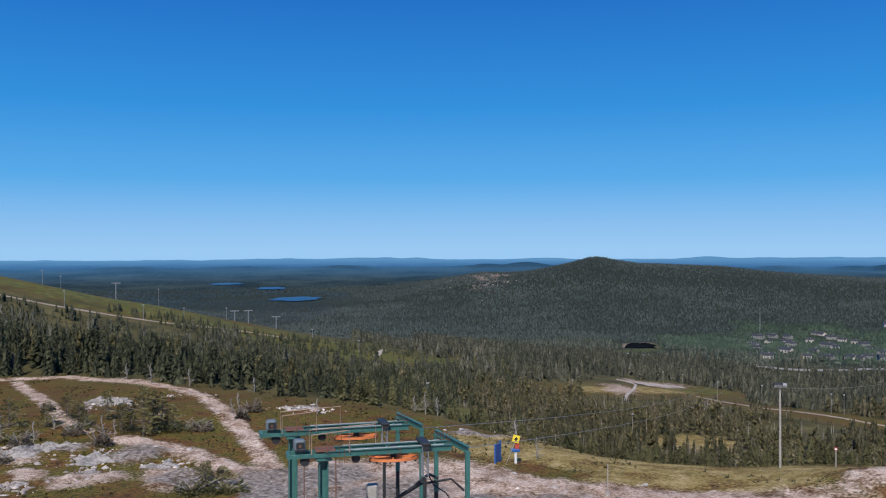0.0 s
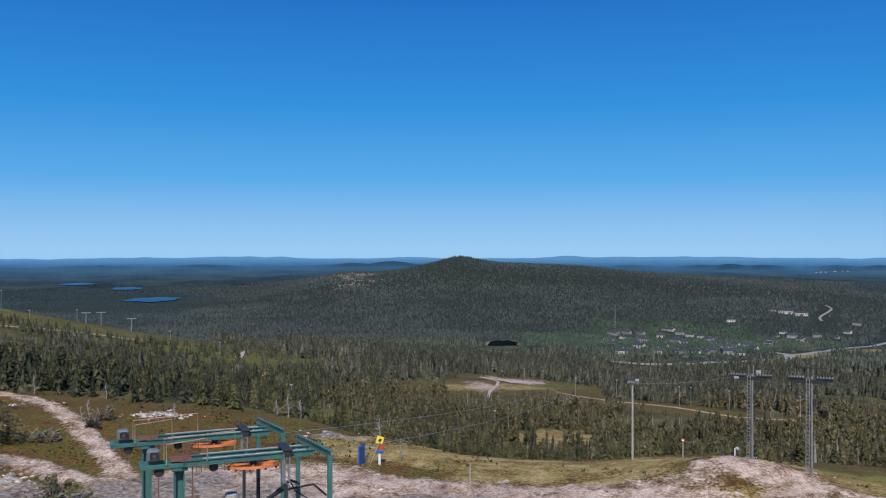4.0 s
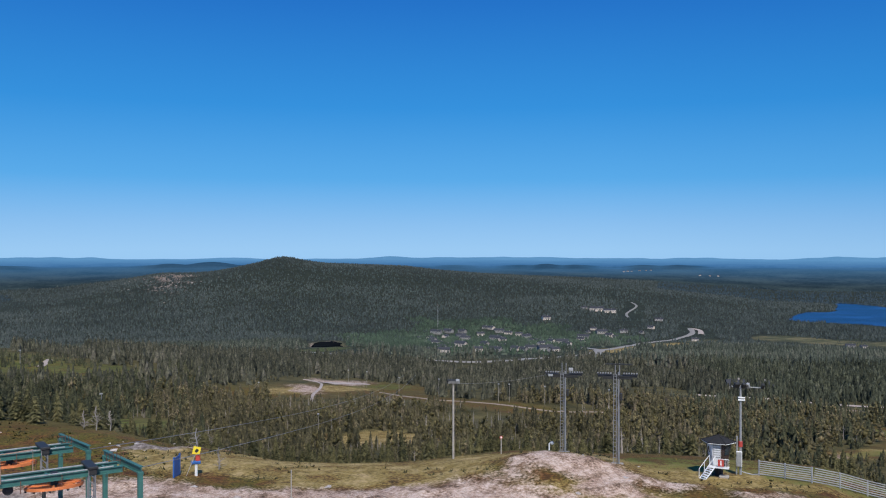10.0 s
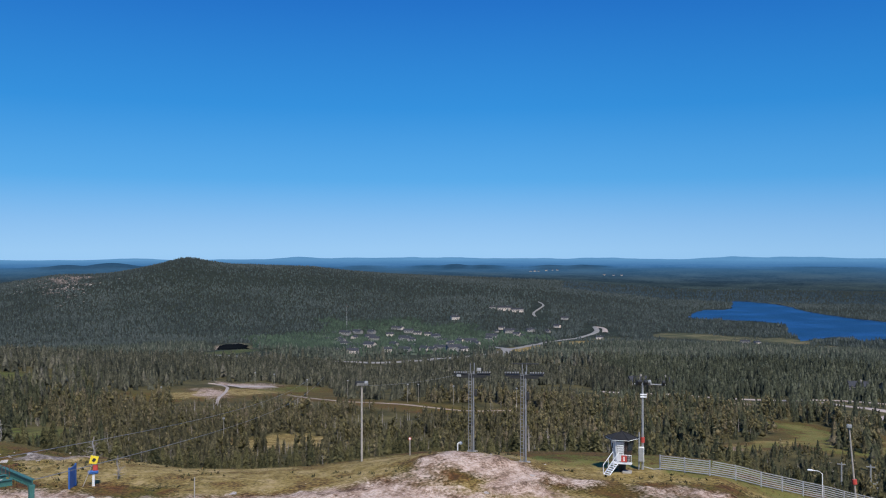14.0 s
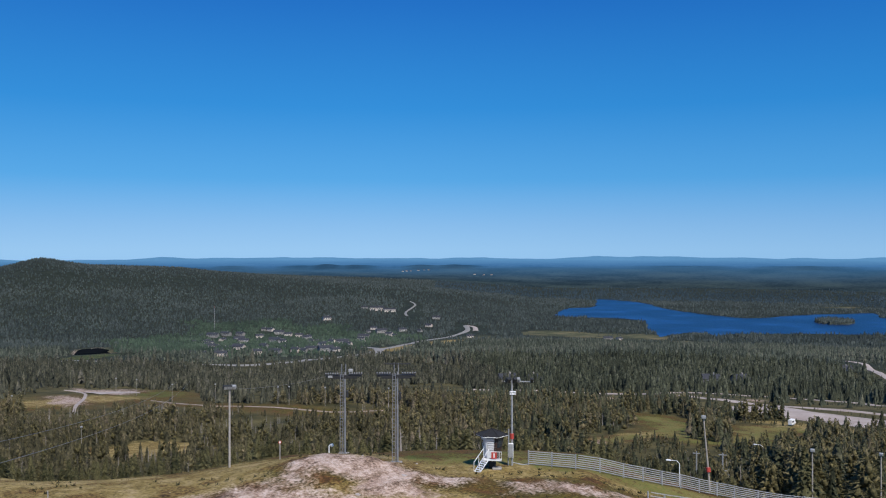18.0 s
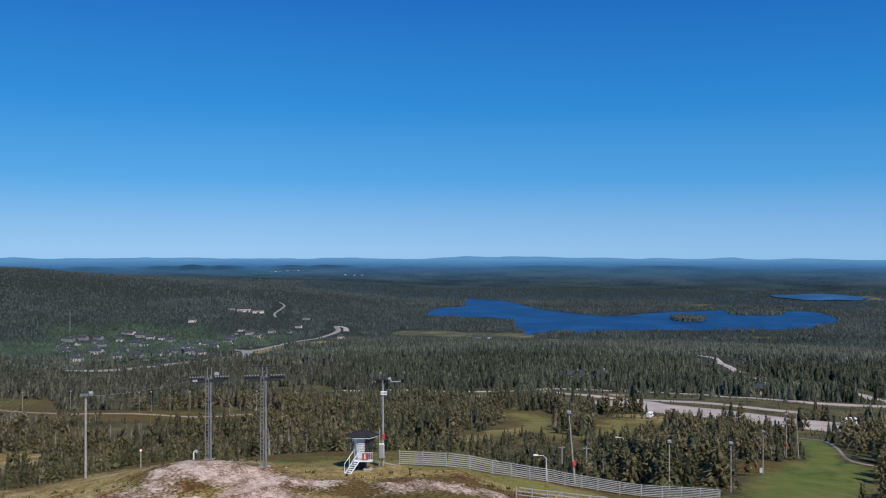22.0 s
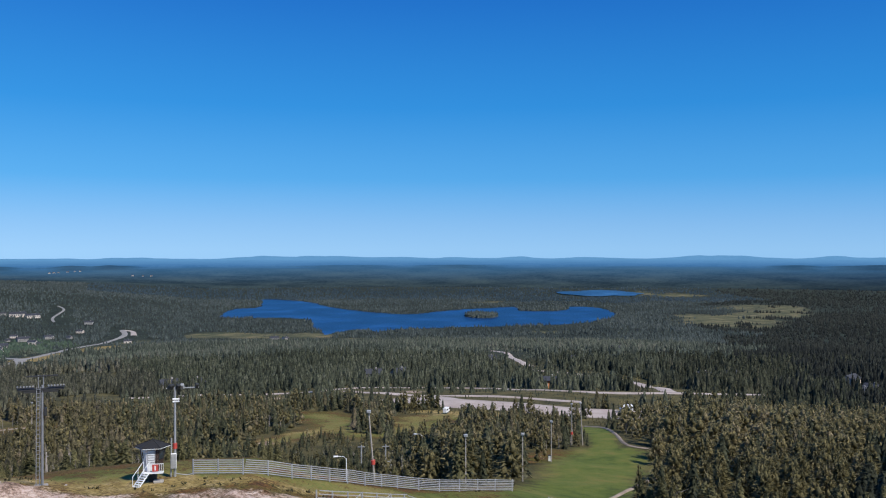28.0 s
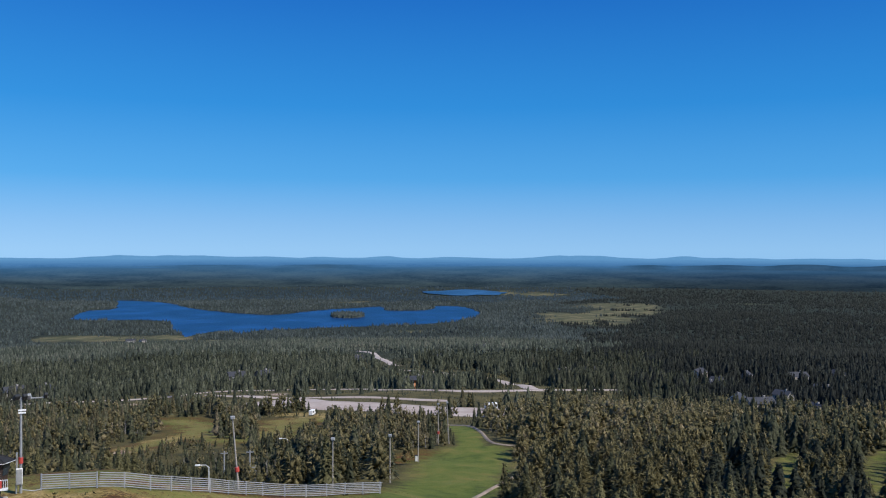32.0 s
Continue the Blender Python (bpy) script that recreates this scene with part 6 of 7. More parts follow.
def fell_spruce(az, d, tall, wide, fronds, seed, label):
    """A wind-torn spruce: uneven boughs of small sprays, longer on the lee side, with bare gaps and dead limbs."""
    rng = random.Random(seed)
    root = base_at("fell_spruce", az, d, label, "tree", 0.1)
    lee, v, f = rng.random() * 6.283, [], []
    for k in range(16 + int(fronds / 8)):
        u = (k + rng.random()) / (16 + int(fronds / 8))
        a = k * 2.4 + rng.random()
        reach = wide * ((1 - u) ** 0.7 * rng.uniform(0.45, 1.1) + 0.10) * (1 + 0.35 * math.cos(a - lee))
        z0, drop = tall * (0.05 + 0.93 * u), rng.uniform(-0.05, 0.35)
        c, s = math.cos(a), math.sin(a)
        part("branch", rod(bmesh.new(), (0, 0, z0), (c * reach * 0.85, s * reach * 0.85, z0 - drop * reach * 0.85), 0.022, 0.008, 4), BARK, root)
        if rng.random() < 0.12:
            continue
        for j in range(26):
            q = reach * (0.25 + 0.8 * rng.random())
            w = (0.10 + 0.26 * (1 - q / (reach * 1.1))) * wide * rng.uniform(-1, 1)
            x, y, z = c * q - s * w, s * q + c * w, z0 - drop * q + rng.uniform(-0.07, 0.07)
            b, size, n = a + rng.uniform(-1.2, 1.2), rng.uniform(0.10, 0.21), len(v)
            v += [(x, y, z), (x + size * math.cos(b), y + size * math.sin(b), z + rng.uniform(-0.09, 0.05)), (x + 0.7 * size * math.cos(b + 1.0), y + 0.7 * size * math.sin(b + 1.0), z + rng.uniform(0.0, 0.09))]
            f.append((n, n + 1, n + 2))
    mesh_object("crown", v, f, FELL_NEEDLES, root)
    mesh_object("trunk", *stem(tall), BARK, root)
    for k in range(3):
        a, h = rng.random() * 6.28, tall * (0.35 + 0.2 * k)
        tip = (math.cos(a) * wide, math.sin(a) * wide, h + 0.15)
        part("dead_limb", rod(bmesh.new(), (0, 0, h - 0.2), tip, 0.025, 0.008, 5), DEADWOOD, root, "bare grey limb")


for n, (az, d, tall, wide, fronds) in enumerate(((-18.9, 88.5, 4.8, 1.7, 380), (-18.3, 90, 4.2, 1.5, 320), (-17.3, 91, 2.6, 1.7, 260), (-20.2, 91, 2.8, 1.5, 240), (-22.6, 94, 2.4, 1.6, 240), (-24.4, 95, 2.6, 1.5, 240), (-18.1, 89.5, 3.4, 0.9, 170), (-19.6, 89.8, 3.2, 0.8, 150), (-17.8, 92, 3.9, 1.0, 170), (-21.0, 97, 3.0, 1.2, 170),
                                                (-23.3, 98, 2.6, 1.4, 180), (-26.4, 97, 3.0, 1.6, 200), (-15.2, 66.5, 2.3, 1.5, 240), (-14.2, 67.5, 1.7, 1.4, 180), (-25.6, 90, 1.6, 1.2, 140),
                                                (66.2, 93, 1.9, 0.8, 130), (63.4, 90, 1.5, 0.6, 110), (67.4, 95, 1.8, 0.9, 130), (70.5, 103, 3.4, 1.4, 200))):
    fell_spruce(az, d, tall, wide, fronds, 100 + n, "wind-shaped dark spruce standing in fell heath")


def juniper(az, d, across, tall, seed, label, mat=FELL_NEEDLES):
    """A low spreading bush of many small sprays."""
    rng = random.Random(seed)
    root = base_at("bush", az, d, label, "bush", 0.1)
    v, f = [], []
    lumps = [(rng.uniform(-0.6, 0.6) * across, rng.uniform(-0.45, 0.45) * across, rng.uniform(0.35, 1.0) * tall, across * rng.uniform(0.3, 0.5)) for k in range(7)]
    for k in range(950):
        cx, cy, top, size = lumps[k % 7]
        a, r = rng.random() * 6.283, size * math.sqrt(rng.random())
        x, y, z = cx + r * math.cos(a), cy + r * 0.8 * math.sin(a), top * (1 - 0.8 * (r / size) ** 2) * (0.45 + 0.55 * rng.random())
        q = 0.10 + 0.13 * rng.random()
        b, up = rng.random() * 6.283, rng.uniform(-0.1, 0.3)
        n = len(v)
        v += [(x, y, z), (x + q * math.cos(b), y + q * math.sin(b), z + up * q), (x + q * math.cos(b + 1.1), y + q * math.sin(b + 1.1), z + q * 0.5)]
        f.append((n, n + 1, n + 2))
    mesh_object("foliage", v, f, mat, root)
    for k in range(6):
        a = k * 1.05
        part("branch", bent(bmesh.new(), [(0, 0, -0.1), (0.35 * across * math.cos(a), 0.3 * across * math.sin(a), tall * 0.4), (0.8 * across * math.cos(a), 0.6 * across * math.sin(a), tall * 0.75)], 0.03, 5), DEADWOOD, root)


for n, (az, d, across, tall) in enumerate(((-16.6, 90.5, 2.6, 1.5), (-15.6, 92, 1.8, 1.1), (-22.6, 92, 1.6, 1.2), (-15.9, 66, 2.0, 1.3), (-13.9, 66.0, 1.7, 1.0), (-10.6, 69.0, 1.0, 0.5), (60.8, 86, 1.4, 0.8), (62.2, 86.5, 1.2, 0.6), (68.6, 99, 1.6, 1.3), (-26.5, 89, 1.5, 1.0))):
    juniper(az, d, across, tall, 200 + n, "low green juniper bush on heath")

for n, (az, d, across, tall) in enumerate(((-21.5, 84.5, 1.3, 1.9), (-25.8, 86, 1.4, 1.8), (-26.8, 81, 1.2, 1.4), (-23.0, 90, 1.2, 1.6), (-15.4, 89.5, 1.2, 1.2), (-12.4, 99, 1.3, 1.8), (-13.0, 94, 0.9, 1.7), (-24.3, 103, 1.1, 1.4))):
    juniper(az, d, across, tall, 240 + n, "withered grey-brown bush of dry twigs on heath", WITHERED)


def snag(az, d, tall, seed, label="bleached dead shrub with bare twisted branches"):
    """A bare dead shrub: several stems that fork into twigs."""
    rng = random.Random(seed)
    root = base_at("dead_shrub", az, d, label, "dead tree", 0.1)
    part("trunk", bent(bmesh.new(), [(0, 0, -0.1), (0.05 * tall, 0, 0.4 * tall), (-0.04 * tall, 0.03, 0.75 * tall), (0.02, 0, tall)], 0.035 * tall ** 0.5, 6), DEADWOOD, root)
    for k in range(13):
        h = tall * (0.12 + 0.75 * rng.random())
        a, r = rng.random() * 6.283, tall * (0.15 + 0.32 * rng.random()) * (1.15 - h / tall)
        tip = Vector((r * math.cos(a), r * math.sin(a), h + tall * rng.uniform(0.0, 0.22)))
        bm = rod(bmesh.new(), (0, 0, h), tip, 0.025, 0.012, 5)
        for j in range(4):
            b = Vector((rng.uniform(-1, 1), rng.uniform(-1, 1), rng.uniform(-0.2, 0.9))).normalized() * r * 0.5
            p = Vector((0, 0, h)).lerp(tip, 0.4 + 0.15 * j)
            rod(bm, p, p + b, 0.012, 0.006, 4)
        part("branch", bm, DEADWOOD, root)


for n, (az, d, tall) in enumerate(((6.08, 76.5, 2.0), (-13.2, 97, 2.6), (-13.6, 98, 1.8), (-25.1, 88, 2.0), (-21.3, 89, 2.1), (-20.6, 88, 1.7), (-1.2, 99, 2.6), (-0.4, 100, 2.2), (-1.9, 101, 2.0), (-16.2, 118, 2.4), (-18.5, 122, 2.6),
                                  (-17.0, 125, 2.2), (-19.9, 128, 2.3), (-26.2, 146, 2.8), (-8.2, 98, 1.8), (-24.0, 93, 1.5), (-22.2, 95, 2.2), (-12.2, 112, 2.0), (4.7, 84, 2.4), (-26.9, 92, 2.4))):
    snag(az, d, tall, 300 + n)


ROCKS = mottled("pale_fell_rock", (0.20, 0.17, 0.155), (0.60, 0.55, 0.53), 1.6, 0.95, 0, 0.05, 14)


CRAG = mottled("lichened_grey_rock", (0.060, 0.052, 0.046), (0.46, 0.42, 0.40), 1.6, 0.95, 0, 0.14, 7)


def rock_outcrop(az, d, across, along, tall, seed):
    """A low broken ledge of bedrock: stepped blocks that sink into the heath at the rim."""
    n, rings = 72, 22
    x0, y0 = spot(az, d)
    root_z = float(height(x0, y0))
    r, a = np.meshgrid(np.linspace(0.02, 1.0, rings), np.arange(n) * 2 * np.pi / n, indexing="ij")
    lobe = 1 + 0.45 * vnoise(2.2 * np.cos(a) + seed, 2.2 * np.sin(a), seed)
    x, y = across * r * lobe * np.cos(a), along * r * lobe * np.sin(a)
    x, y = x * math.cos(radians(az)) + y * math.sin(radians(az)), -x * math.sin(radians(az)) + y * math.cos(radians(az))
    raw = np.sqrt(np.clip(1.02 - r ** 2, 0, 1)) * (0.55 + 0.7 * np.abs(fbm((x + seed * 7) / 1.1, y / 1.1, 4, seed)))
    steps = np.floor(raw * 6) / 6
    z = height(x + x0, y + y0) - root_z - 0.16 + tall * (0.45 * raw + 0.55 * steps) + 0.22 * fbm(x / 0.45 + seed, y / 0.45, 4, seed + 5)
    verts = np.stack([x, y, z], -1).reshape(-1, 3)
    faces = [(i * n + k, (i + 1) * n + k, (i + 1) * n + (k + 1) % n, i * n + (k + 1) % n) for i in range(rings - 1) for k in range(n)] + [tuple(range(n))]
    ob = mesh_object("rock_outcrop", verts, faces, CRAG)
    ob.location = (x0, y0, root_z)
    tagged(ob, "broken pale grey bedrock ledge rising from fell heath", "rock")


CRAGS = ((-26.4, 83, 2.5, 2.0, 1.0), (-24.2, 85, 2.9, 1.4, 0.7), (-22.2, 85, 2.4, 1.1, 0.5), (-21.6, 80, 1.8, 2.4, 0.5), (-22.4, 74.5, 1.3, 2.2, 0.35), (-18.9, 80.5, 2.2, 1.5, 0.42), (-17.9, 76, 1.9, 2.2, 0.4), (-20.8, 107.3, 2.2, 1.8, 1.1),
         (-26.3, 73, 1.5, 1.2, 0.4), (-9.2, 101, 2.2, 0.9, 0.45), (5.6, 60.5, 2.4, 2.6, 0.5), (-16.1, 112, 1.6, 0.8, 0.4))
for n, place in enumerate(CRAGS):
    rock_outcrop(*place, 400 + n)


def stone_shape(rng, rough=0.25):
    bm = bmesh.new()
    bmesh.ops.create_icosphere(bm, subdivisions=1, radius=1)
    for v in bm.verts:
        v.co *= 1 + rng.uniform(-rough, rough)
        v.co.z *= 0.62
    vs = [tuple(v.co) for v in bm.verts]
    fs = [tuple(v.index for v in fc.verts) for fc in bm.faces]
    bm.free()
    return vs, fs


def boulders():
    """Loose blocks on the rock outcrops and the mound, one by one."""
    rng = random.Random(77)
    models = []
    for k in range(5):
        vs, fs = stone_shape(rng, 0.3)
        models.append(tagged(mesh_object("boulder", vs, fs, ROCKS), "pale angular boulder on bare fell rock", "rock", "boulders on the fell top"))
    used = set()
    spots = [(-20.8, 107, 2.0, 22), (-19.8, 79, 2.8, 20), (-23.5, 84, 3.2, 14), (-9.3, 101, 3.0, 18), (30.5, 72, 5.0, 6), (0, 88, 5, 10), (-16, 76, 3, 8), (12, 66, 7, 8)]
    for az, d, spread, count in spots:
        cx, cy = spot(az, d)
        for n in range(count):
            x, y = cx + rng.gauss(0, spread * 0.55), cy + rng.gauss(0, spread * 0.55)
            s = 0.08 + 0.34 * rng.random() ** 3
            k = rng.randrange(5)
            m = pose(x, y, float(height(x, y)) + 0.12 * s, rng.uniform(-15, 15), rng.uniform(-15, 15), rng.random() * 360)
            ob = models[k] if k not in used else copy_thing(models[k], m)
            used.add(k)
            ob.matrix_world = m @ Matrix.Diagonal((s * rng.uniform(0.8, 1.4), s, s * rng.uniform(0.7, 1.1), 1))


boulders()


def field(name, kinds, n, mat, label, category, pick, size, seed, near=58.0, far=150.0):
    """Small countless things strewn over the fell top where pick(x, y) allows."""
    rng = np.random.default_rng(seed)
    d = np.sqrt(rng.random(n) * (far ** 2 - near ** 2) + near ** 2)
    x, y = spot(-31 + rng.random(n) * 112, d)
    keep = pick(x, y)
    x, y = x[keep], y[keep]
    s = size[0] + (size[1] - size[0]) * rng.random(len(x)) ** 2
    ob = scatter(name, kinds, x, y, s, s, mat, rng, label)
    return tagged(ob, label, category, kind="stuff")


def tuft_kind(rng):
    v, f = [], []
    for k in range(6):
        a, lean = rng.random() * 6.283, 0.5 + 0.7 * rng.random()
        c, s = math.cos(a), math.sin(a)
        n = len(v)
        v += [(-0.35 * s, 0.35 * c, 0.0), (0.35 * s, -0.35 * c, 0.0), (c * lean, s * lean, 0.5 + 0.6 * rng.random())]
        f.append((n, n + 1, n + 2))
    return v, f, [1.0] * len(v)


TUFT = leaf_material("heath_tufts", (0.040, 0.034, 0.014), (0.165, 0.125, 0.040), (0.260, 0.120, 0.045))
PEBBLE = leaf_material("loose_stones", (0.20, 0.165, 0.15), (0.52, 0.45, 0.42), (0.68, 0.63, 0.60))


def on_turf(x, y):
    bare, lawn, bog, wood = cover(x, y)
    return (bare < 0.15) & (wood < 0.9) & (np.hypot(x, y) < 130) & (fbm(x / 3.5, y / 3.5, 3, 91) > -0.12)


def on_rock(x, y):
    bare, lawn, bog, wood = cover(x, y)
    return (bare > 0.1 + 0.3 * fbm(x / 1.8, y / 1.8, 2, 93)) & (wood < 0.5) & (fbm(x / 4.5, y / 4.5, 3, 94) > -0.1)


def in_clumps(x, y):
    az, d = polar(x, y)
    bare, lawn, bog, wood = cover(x, y)
    return (bare < 0.25) & (lawn < 0.4) & (wood < 0.9) & (d < 150) & (fbm(x / 5, y / 5, 4, 96) > np.where((az < 4) | (az > 56), 0.02, 0.2))


def dead_kind(rng):
    """A bare standing trunk of unit height with a few broken limbs."""
    v, f = [], []

    def spike(a, b, r):
        n = len(v)
        for k in range(3):
            v.append((a[0] + r * math.cos(k * 2.094), a[1] + r * math.sin(k * 2.094), a[2]))
        v.append(b)
        f.extend(((n, n + 1, n + 3), (n + 1, n + 2, n + 3), (n + 2, n, n + 3)))
    spike((0, 0, 0), (rng.uniform(-0.05, 0.05), rng.uniform(-0.05, 0.05), 1.0), 0.035)
    for k in range(9):
        h, a, r = 0.25 + 0.65 * rng.random(), rng.random() * 6.283, 0.10 + 0.16 * rng.random()
        spike((0, 0, h), (r * math.cos(a), r * math.sin(a), h + rng.uniform(-0.05, 0.1)), 0.014)
    return v, f, [1.0] * len(v)


def dead_wood(x, y):
    az, d = polar(x, y)
    return wooded(x, y, 0.5) & (fbm(x / 18, y / 18, 3, 98) > np.where((az > 0) & (az < 45), -0.05, 0.2))


GREY_WOOD = leaf_material("grey_dead_trunks", (0.12, 0.105, 0.092), (0.27, 0.245, 0.225), (0.36, 0.33, 0.31))
drng = random.Random(61)
field("dead_trunks", [dead_kind(drng) for k in range(5)], 3600, GREY_WOOD, "bare grey dead trunks between living spruces", "dead trees", dead_wood, (1.8, 3.6), 17, 92, 260)
SHRUB = leaf_material("dwarf_shrubs", (0.016, 0.016, 0.008), (0.060, 0.058, 0.024), (0.095, 0.060, 0.035))
SCREE = leaf_material("scree_boulders", (0.12, 0.10, 0.09), (0.28, 0.235, 0.215), (0.40, 0.35, 0.33))


def scree():
    """The bare boulder field on the flank of the wooded hill."""
    rng = np.random.default_rng(16)
    kinds = [stone_shape(random.Random(50 + k), 0.3) + ([1.0] * 12,) for k in range(4)]
    n = 800
    az, d = 2.7 + rng.normal(0, 1.1, n), 2480 + rng.normal(0, 190, n)
    x, y = spot(az, d)
    keep = fbm(x / 45, y / 45, 3, 63) > -0.1
    s = 1.0 + 1.8 * rng.random(keep.sum()) ** 2
    tagged(scatter("scree", kinds, x[keep], y[keep], s, s * 1.3, SCREE, rng, "pale boulder field on the flank of a wooded hill"), "pale boulder field on the flank of a wooded hill", "stones", kind="stuff")


scree()


def rubble():
    """Broken stones lying in heaps round the bedrock ledges."""
    rng = np.random.default_rng(44)
    kinds = [stone_shape(random.Random(80 + k), 0.35) + ([1.0] * 12,) for k in range(5)]
    xs, ys = [], []
    for az, d, across, along, tall in CRAGS:
        x0, y0 = spot(az, d)
        n = int(70 * across)
        xs.append(x0 + rng.normal(0, across * 0.75, n))
        ys.append(y0 - 0.6 + rng.normal(0, along * 0.8, n))
    x, y = np.concatenate(xs), np.concatenate(ys)
    size = 0.06 + 0.24 * rng.random(len(x)) ** 2.5
    ob = scatter("rubble", kinds, x, y, size + 0.25, size * 1.3, PEBBLE, rng, "broken pale stones heaped round bedrock ledges")
    tagged(ob, "broken pale stones heaped round bedrock ledges", "stones", kind="stuff")


rubble()
srng = random.Random(3)
field("heath_tufts", [tuft_kind(srng) for k in range(6)], 90000, TUFT, "tufts of olive and rust-coloured heath on the fell top", "grass", on_turf, (0.06, 0.24), 12)
field("dwarf_shrubs", [tuft_kind(srng) for k in range(6)], 60000, SHRUB, "clumps of dark dwarf shrubs on heath", "shrubs", in_clumps, (0.12, 0.42), 14)
field("loose_stones", [stone_shape(srng) + ([1.0] * 12,) for k in range(5)], 60000, PEBBLE, "loose pale stones on bare gravel", "stones", on_rock, (0.04, 0.26), 13, 58, 145)

# ---- houses, vehicles and far masts ----
PALE_WALL = paint("pale_house_wall", (0.58, 0.50, 0.44), 0.8)
GREY_WALL = paint("grey_house_wall", (0.24, 0.23, 0.22), 0.8)
RED_WALL = paint("orange_house_wall", (0.62, 0.26, 0.12), 0.8)
DARK_ROOF = paint("dark_sheet_roof", (0.036, 0.039, 0.050), 0.8)


def house(long, wide, eaves, rise, wall, label, group="houses in the valley"):
    root = tagged(new("house"), label, "house", group)
    bm = slab(bmesh.new(), -long / 2, long / 2, -wide / 2, wide / 2, -1.5, eaves)
    for s in (-1, 1):
        a, b, c = (bm.verts.new((s * long / 2, y, z)) for y, z in ((-wide / 2, eaves), (wide / 2, eaves), (0, eaves + rise)))
        bm.faces.new((a, b, c))
    body = part("wall", bm, wall, root)
    for s in (-1, 1):
        run = wide / 2 + 0.6
        m = Matrix.Translation((0, 0, eaves + rise)) @ Matrix.Rotation(-s * math.atan2(rise, wide / 2), 4, "X")
        y0, y1 = (0, run * 1.12) if s > 0 else (-run * 1.12, 0)
        roof = part("roof", slab(bmesh.new(), -long / 2 - 0.6, long / 2 + 0.6, y0, y1, 0.0, 0.22, 0, m), DARK_ROOF, root, "dark sheet-metal roof slope")
    part("chimney", slab(bmesh.new(), long * 0.15, long * 0.15 + 0.9, -0.45, 0.45, eaves + rise * 0.5, eaves + rise + 0.9, 0.05), CONCRETE, root)
    n = max(2, int(long / 3.2))
    for k in range(n):
        x = -long / 2 + (k + 0.5) * long / n
        for s in (-1, 1):
            win = part("window", slab(bmesh.new(), x - 0.7, x + 0.7, s * wide / 2 - 0.05, s * wide / 2 + 0.05, eaves * 0.4, eaves * 0.85), WHITE, root, "white framed window")
            part("pane", slab(bmesh.new(), x - 0.58, x + 0.58, s * (wide / 2 + 0.055) - 0.01, s * (wide / 2 + 0.055) + 0.01, eaves * 0.44, eaves * 0.81), CABIN_GLASS, win)
    return root


def put_house(model, first, az, d, turn, scale=1.0):
    x, y = spot(az, d)
    m = pose(x, y, float(height(x, y)), 0, 0, -az + turn)
    ob = model if first else copy_thing(model, m)
    ob.matrix_world = m @ Matrix.Diagonal((scale, scale, scale, 1))
    return ob


def village():
    rng = random.Random(8)
    models = [house(13, 8, 4.2, 2.6, PALE_WALL, "pale timber chalet with a dark roof among trees"), house(18, 9, 5.0, 2.8, GREY_WALL, "grey holiday house with a dark roof among trees"),
              house(26, 11, 6.0, 3.0, PALE_WALL, "long pale hotel wing with a dark roof"), house(9, 7, 3.4, 2.4, GREY_WALL, "small grey cabin with a dark roof among trees")]
    used = set()

    def add_house(k, az, d, turn, scale=1.0):
        put_house(models[k], k not in used, az, d, turn, scale * (0.8 if d > 900 else 1.0))
        used.add(k)
    for n, (az, d) in enumerate(VILLAGE):
        add_house((0, 1, 0, 0, 1, 3)[n % 6] if d < 1450 or n > 10 else 1, az, d, rng.uniform(-55, 55), rng.uniform(1.0, 1.35) if d > 1000 else rng.uniform(0.65, 0.85))
    for n in range(34):
        az = rng.uniform(18.4, 29.5)
        add_house(rng.choice((0, 3, 3)), az, rng.uniform(880, 1500), rng.uniform(-60, 60), rng.uniform(0.7, 0.95))
    far_houses = [(31.9, 4000, 0, 0, 0.9), (32.15, 4010, 0, 5, 1.0), (32.4, 4015, 0, 0, 0.8), (32.9, 4030, 0, 0, 1.0), (33.3, 4040, 0, 0, 0.8), (33.6, 4045, 0, 0, 0.9), (36.6, 3750, 0, 0, 0.9), (37.2, 3740, 0, 0, 0.8), (37.7, 3745, 0, 0, 0.8), (26.95, 1800, 0, 20, 1.6), (30.2, 1980, 2, 0, 1.5), (31.0, 1960, 2, 10, 1.3), (29.4, 2010, 1, 0, 1.0), (45.2, 1480, 1, 10, 1.0), (45.9, 1470, 0, 40, 1.0)]
    slope_cabins = [(az, d, (0, 3, 3, 0)[n % 4], (65, -35, 80, 30, -60)[n % 5], 0.8 if d > 400 else 0.62) for n, (az, d) in enumerate(CABINS)]
    forest_cabins = [(59.05, 655, 0, 15, 0.8), (51.5, 470, 3, 10, 0.9), (53.2, 480, 3, 40, 0.9), (38.7, 440, 3, 20, 0.9), (40.3, 445, 3, 60, 0.9), (67.4, 900, 0, 10, 1.0), (70.6, 780, 3, 10, 0.9), (-3.4, 700, 0, 10, 0.8), (72.5, 500, 3, 0, 1.0), (74, 520, 0, 30, 0.8), (64.5, 640, 3, 0, 1.0)]
    for az, d, k, turn, s in far_houses + slope_cabins + forest_cabins:
        add_house(k, az, d, turn, s)
    put_house(house(7, 6, 4.6, 1.2, RED_WALL, "small orange rendered house beside the gravel road"), True, 62.9, 398, 10)


village()


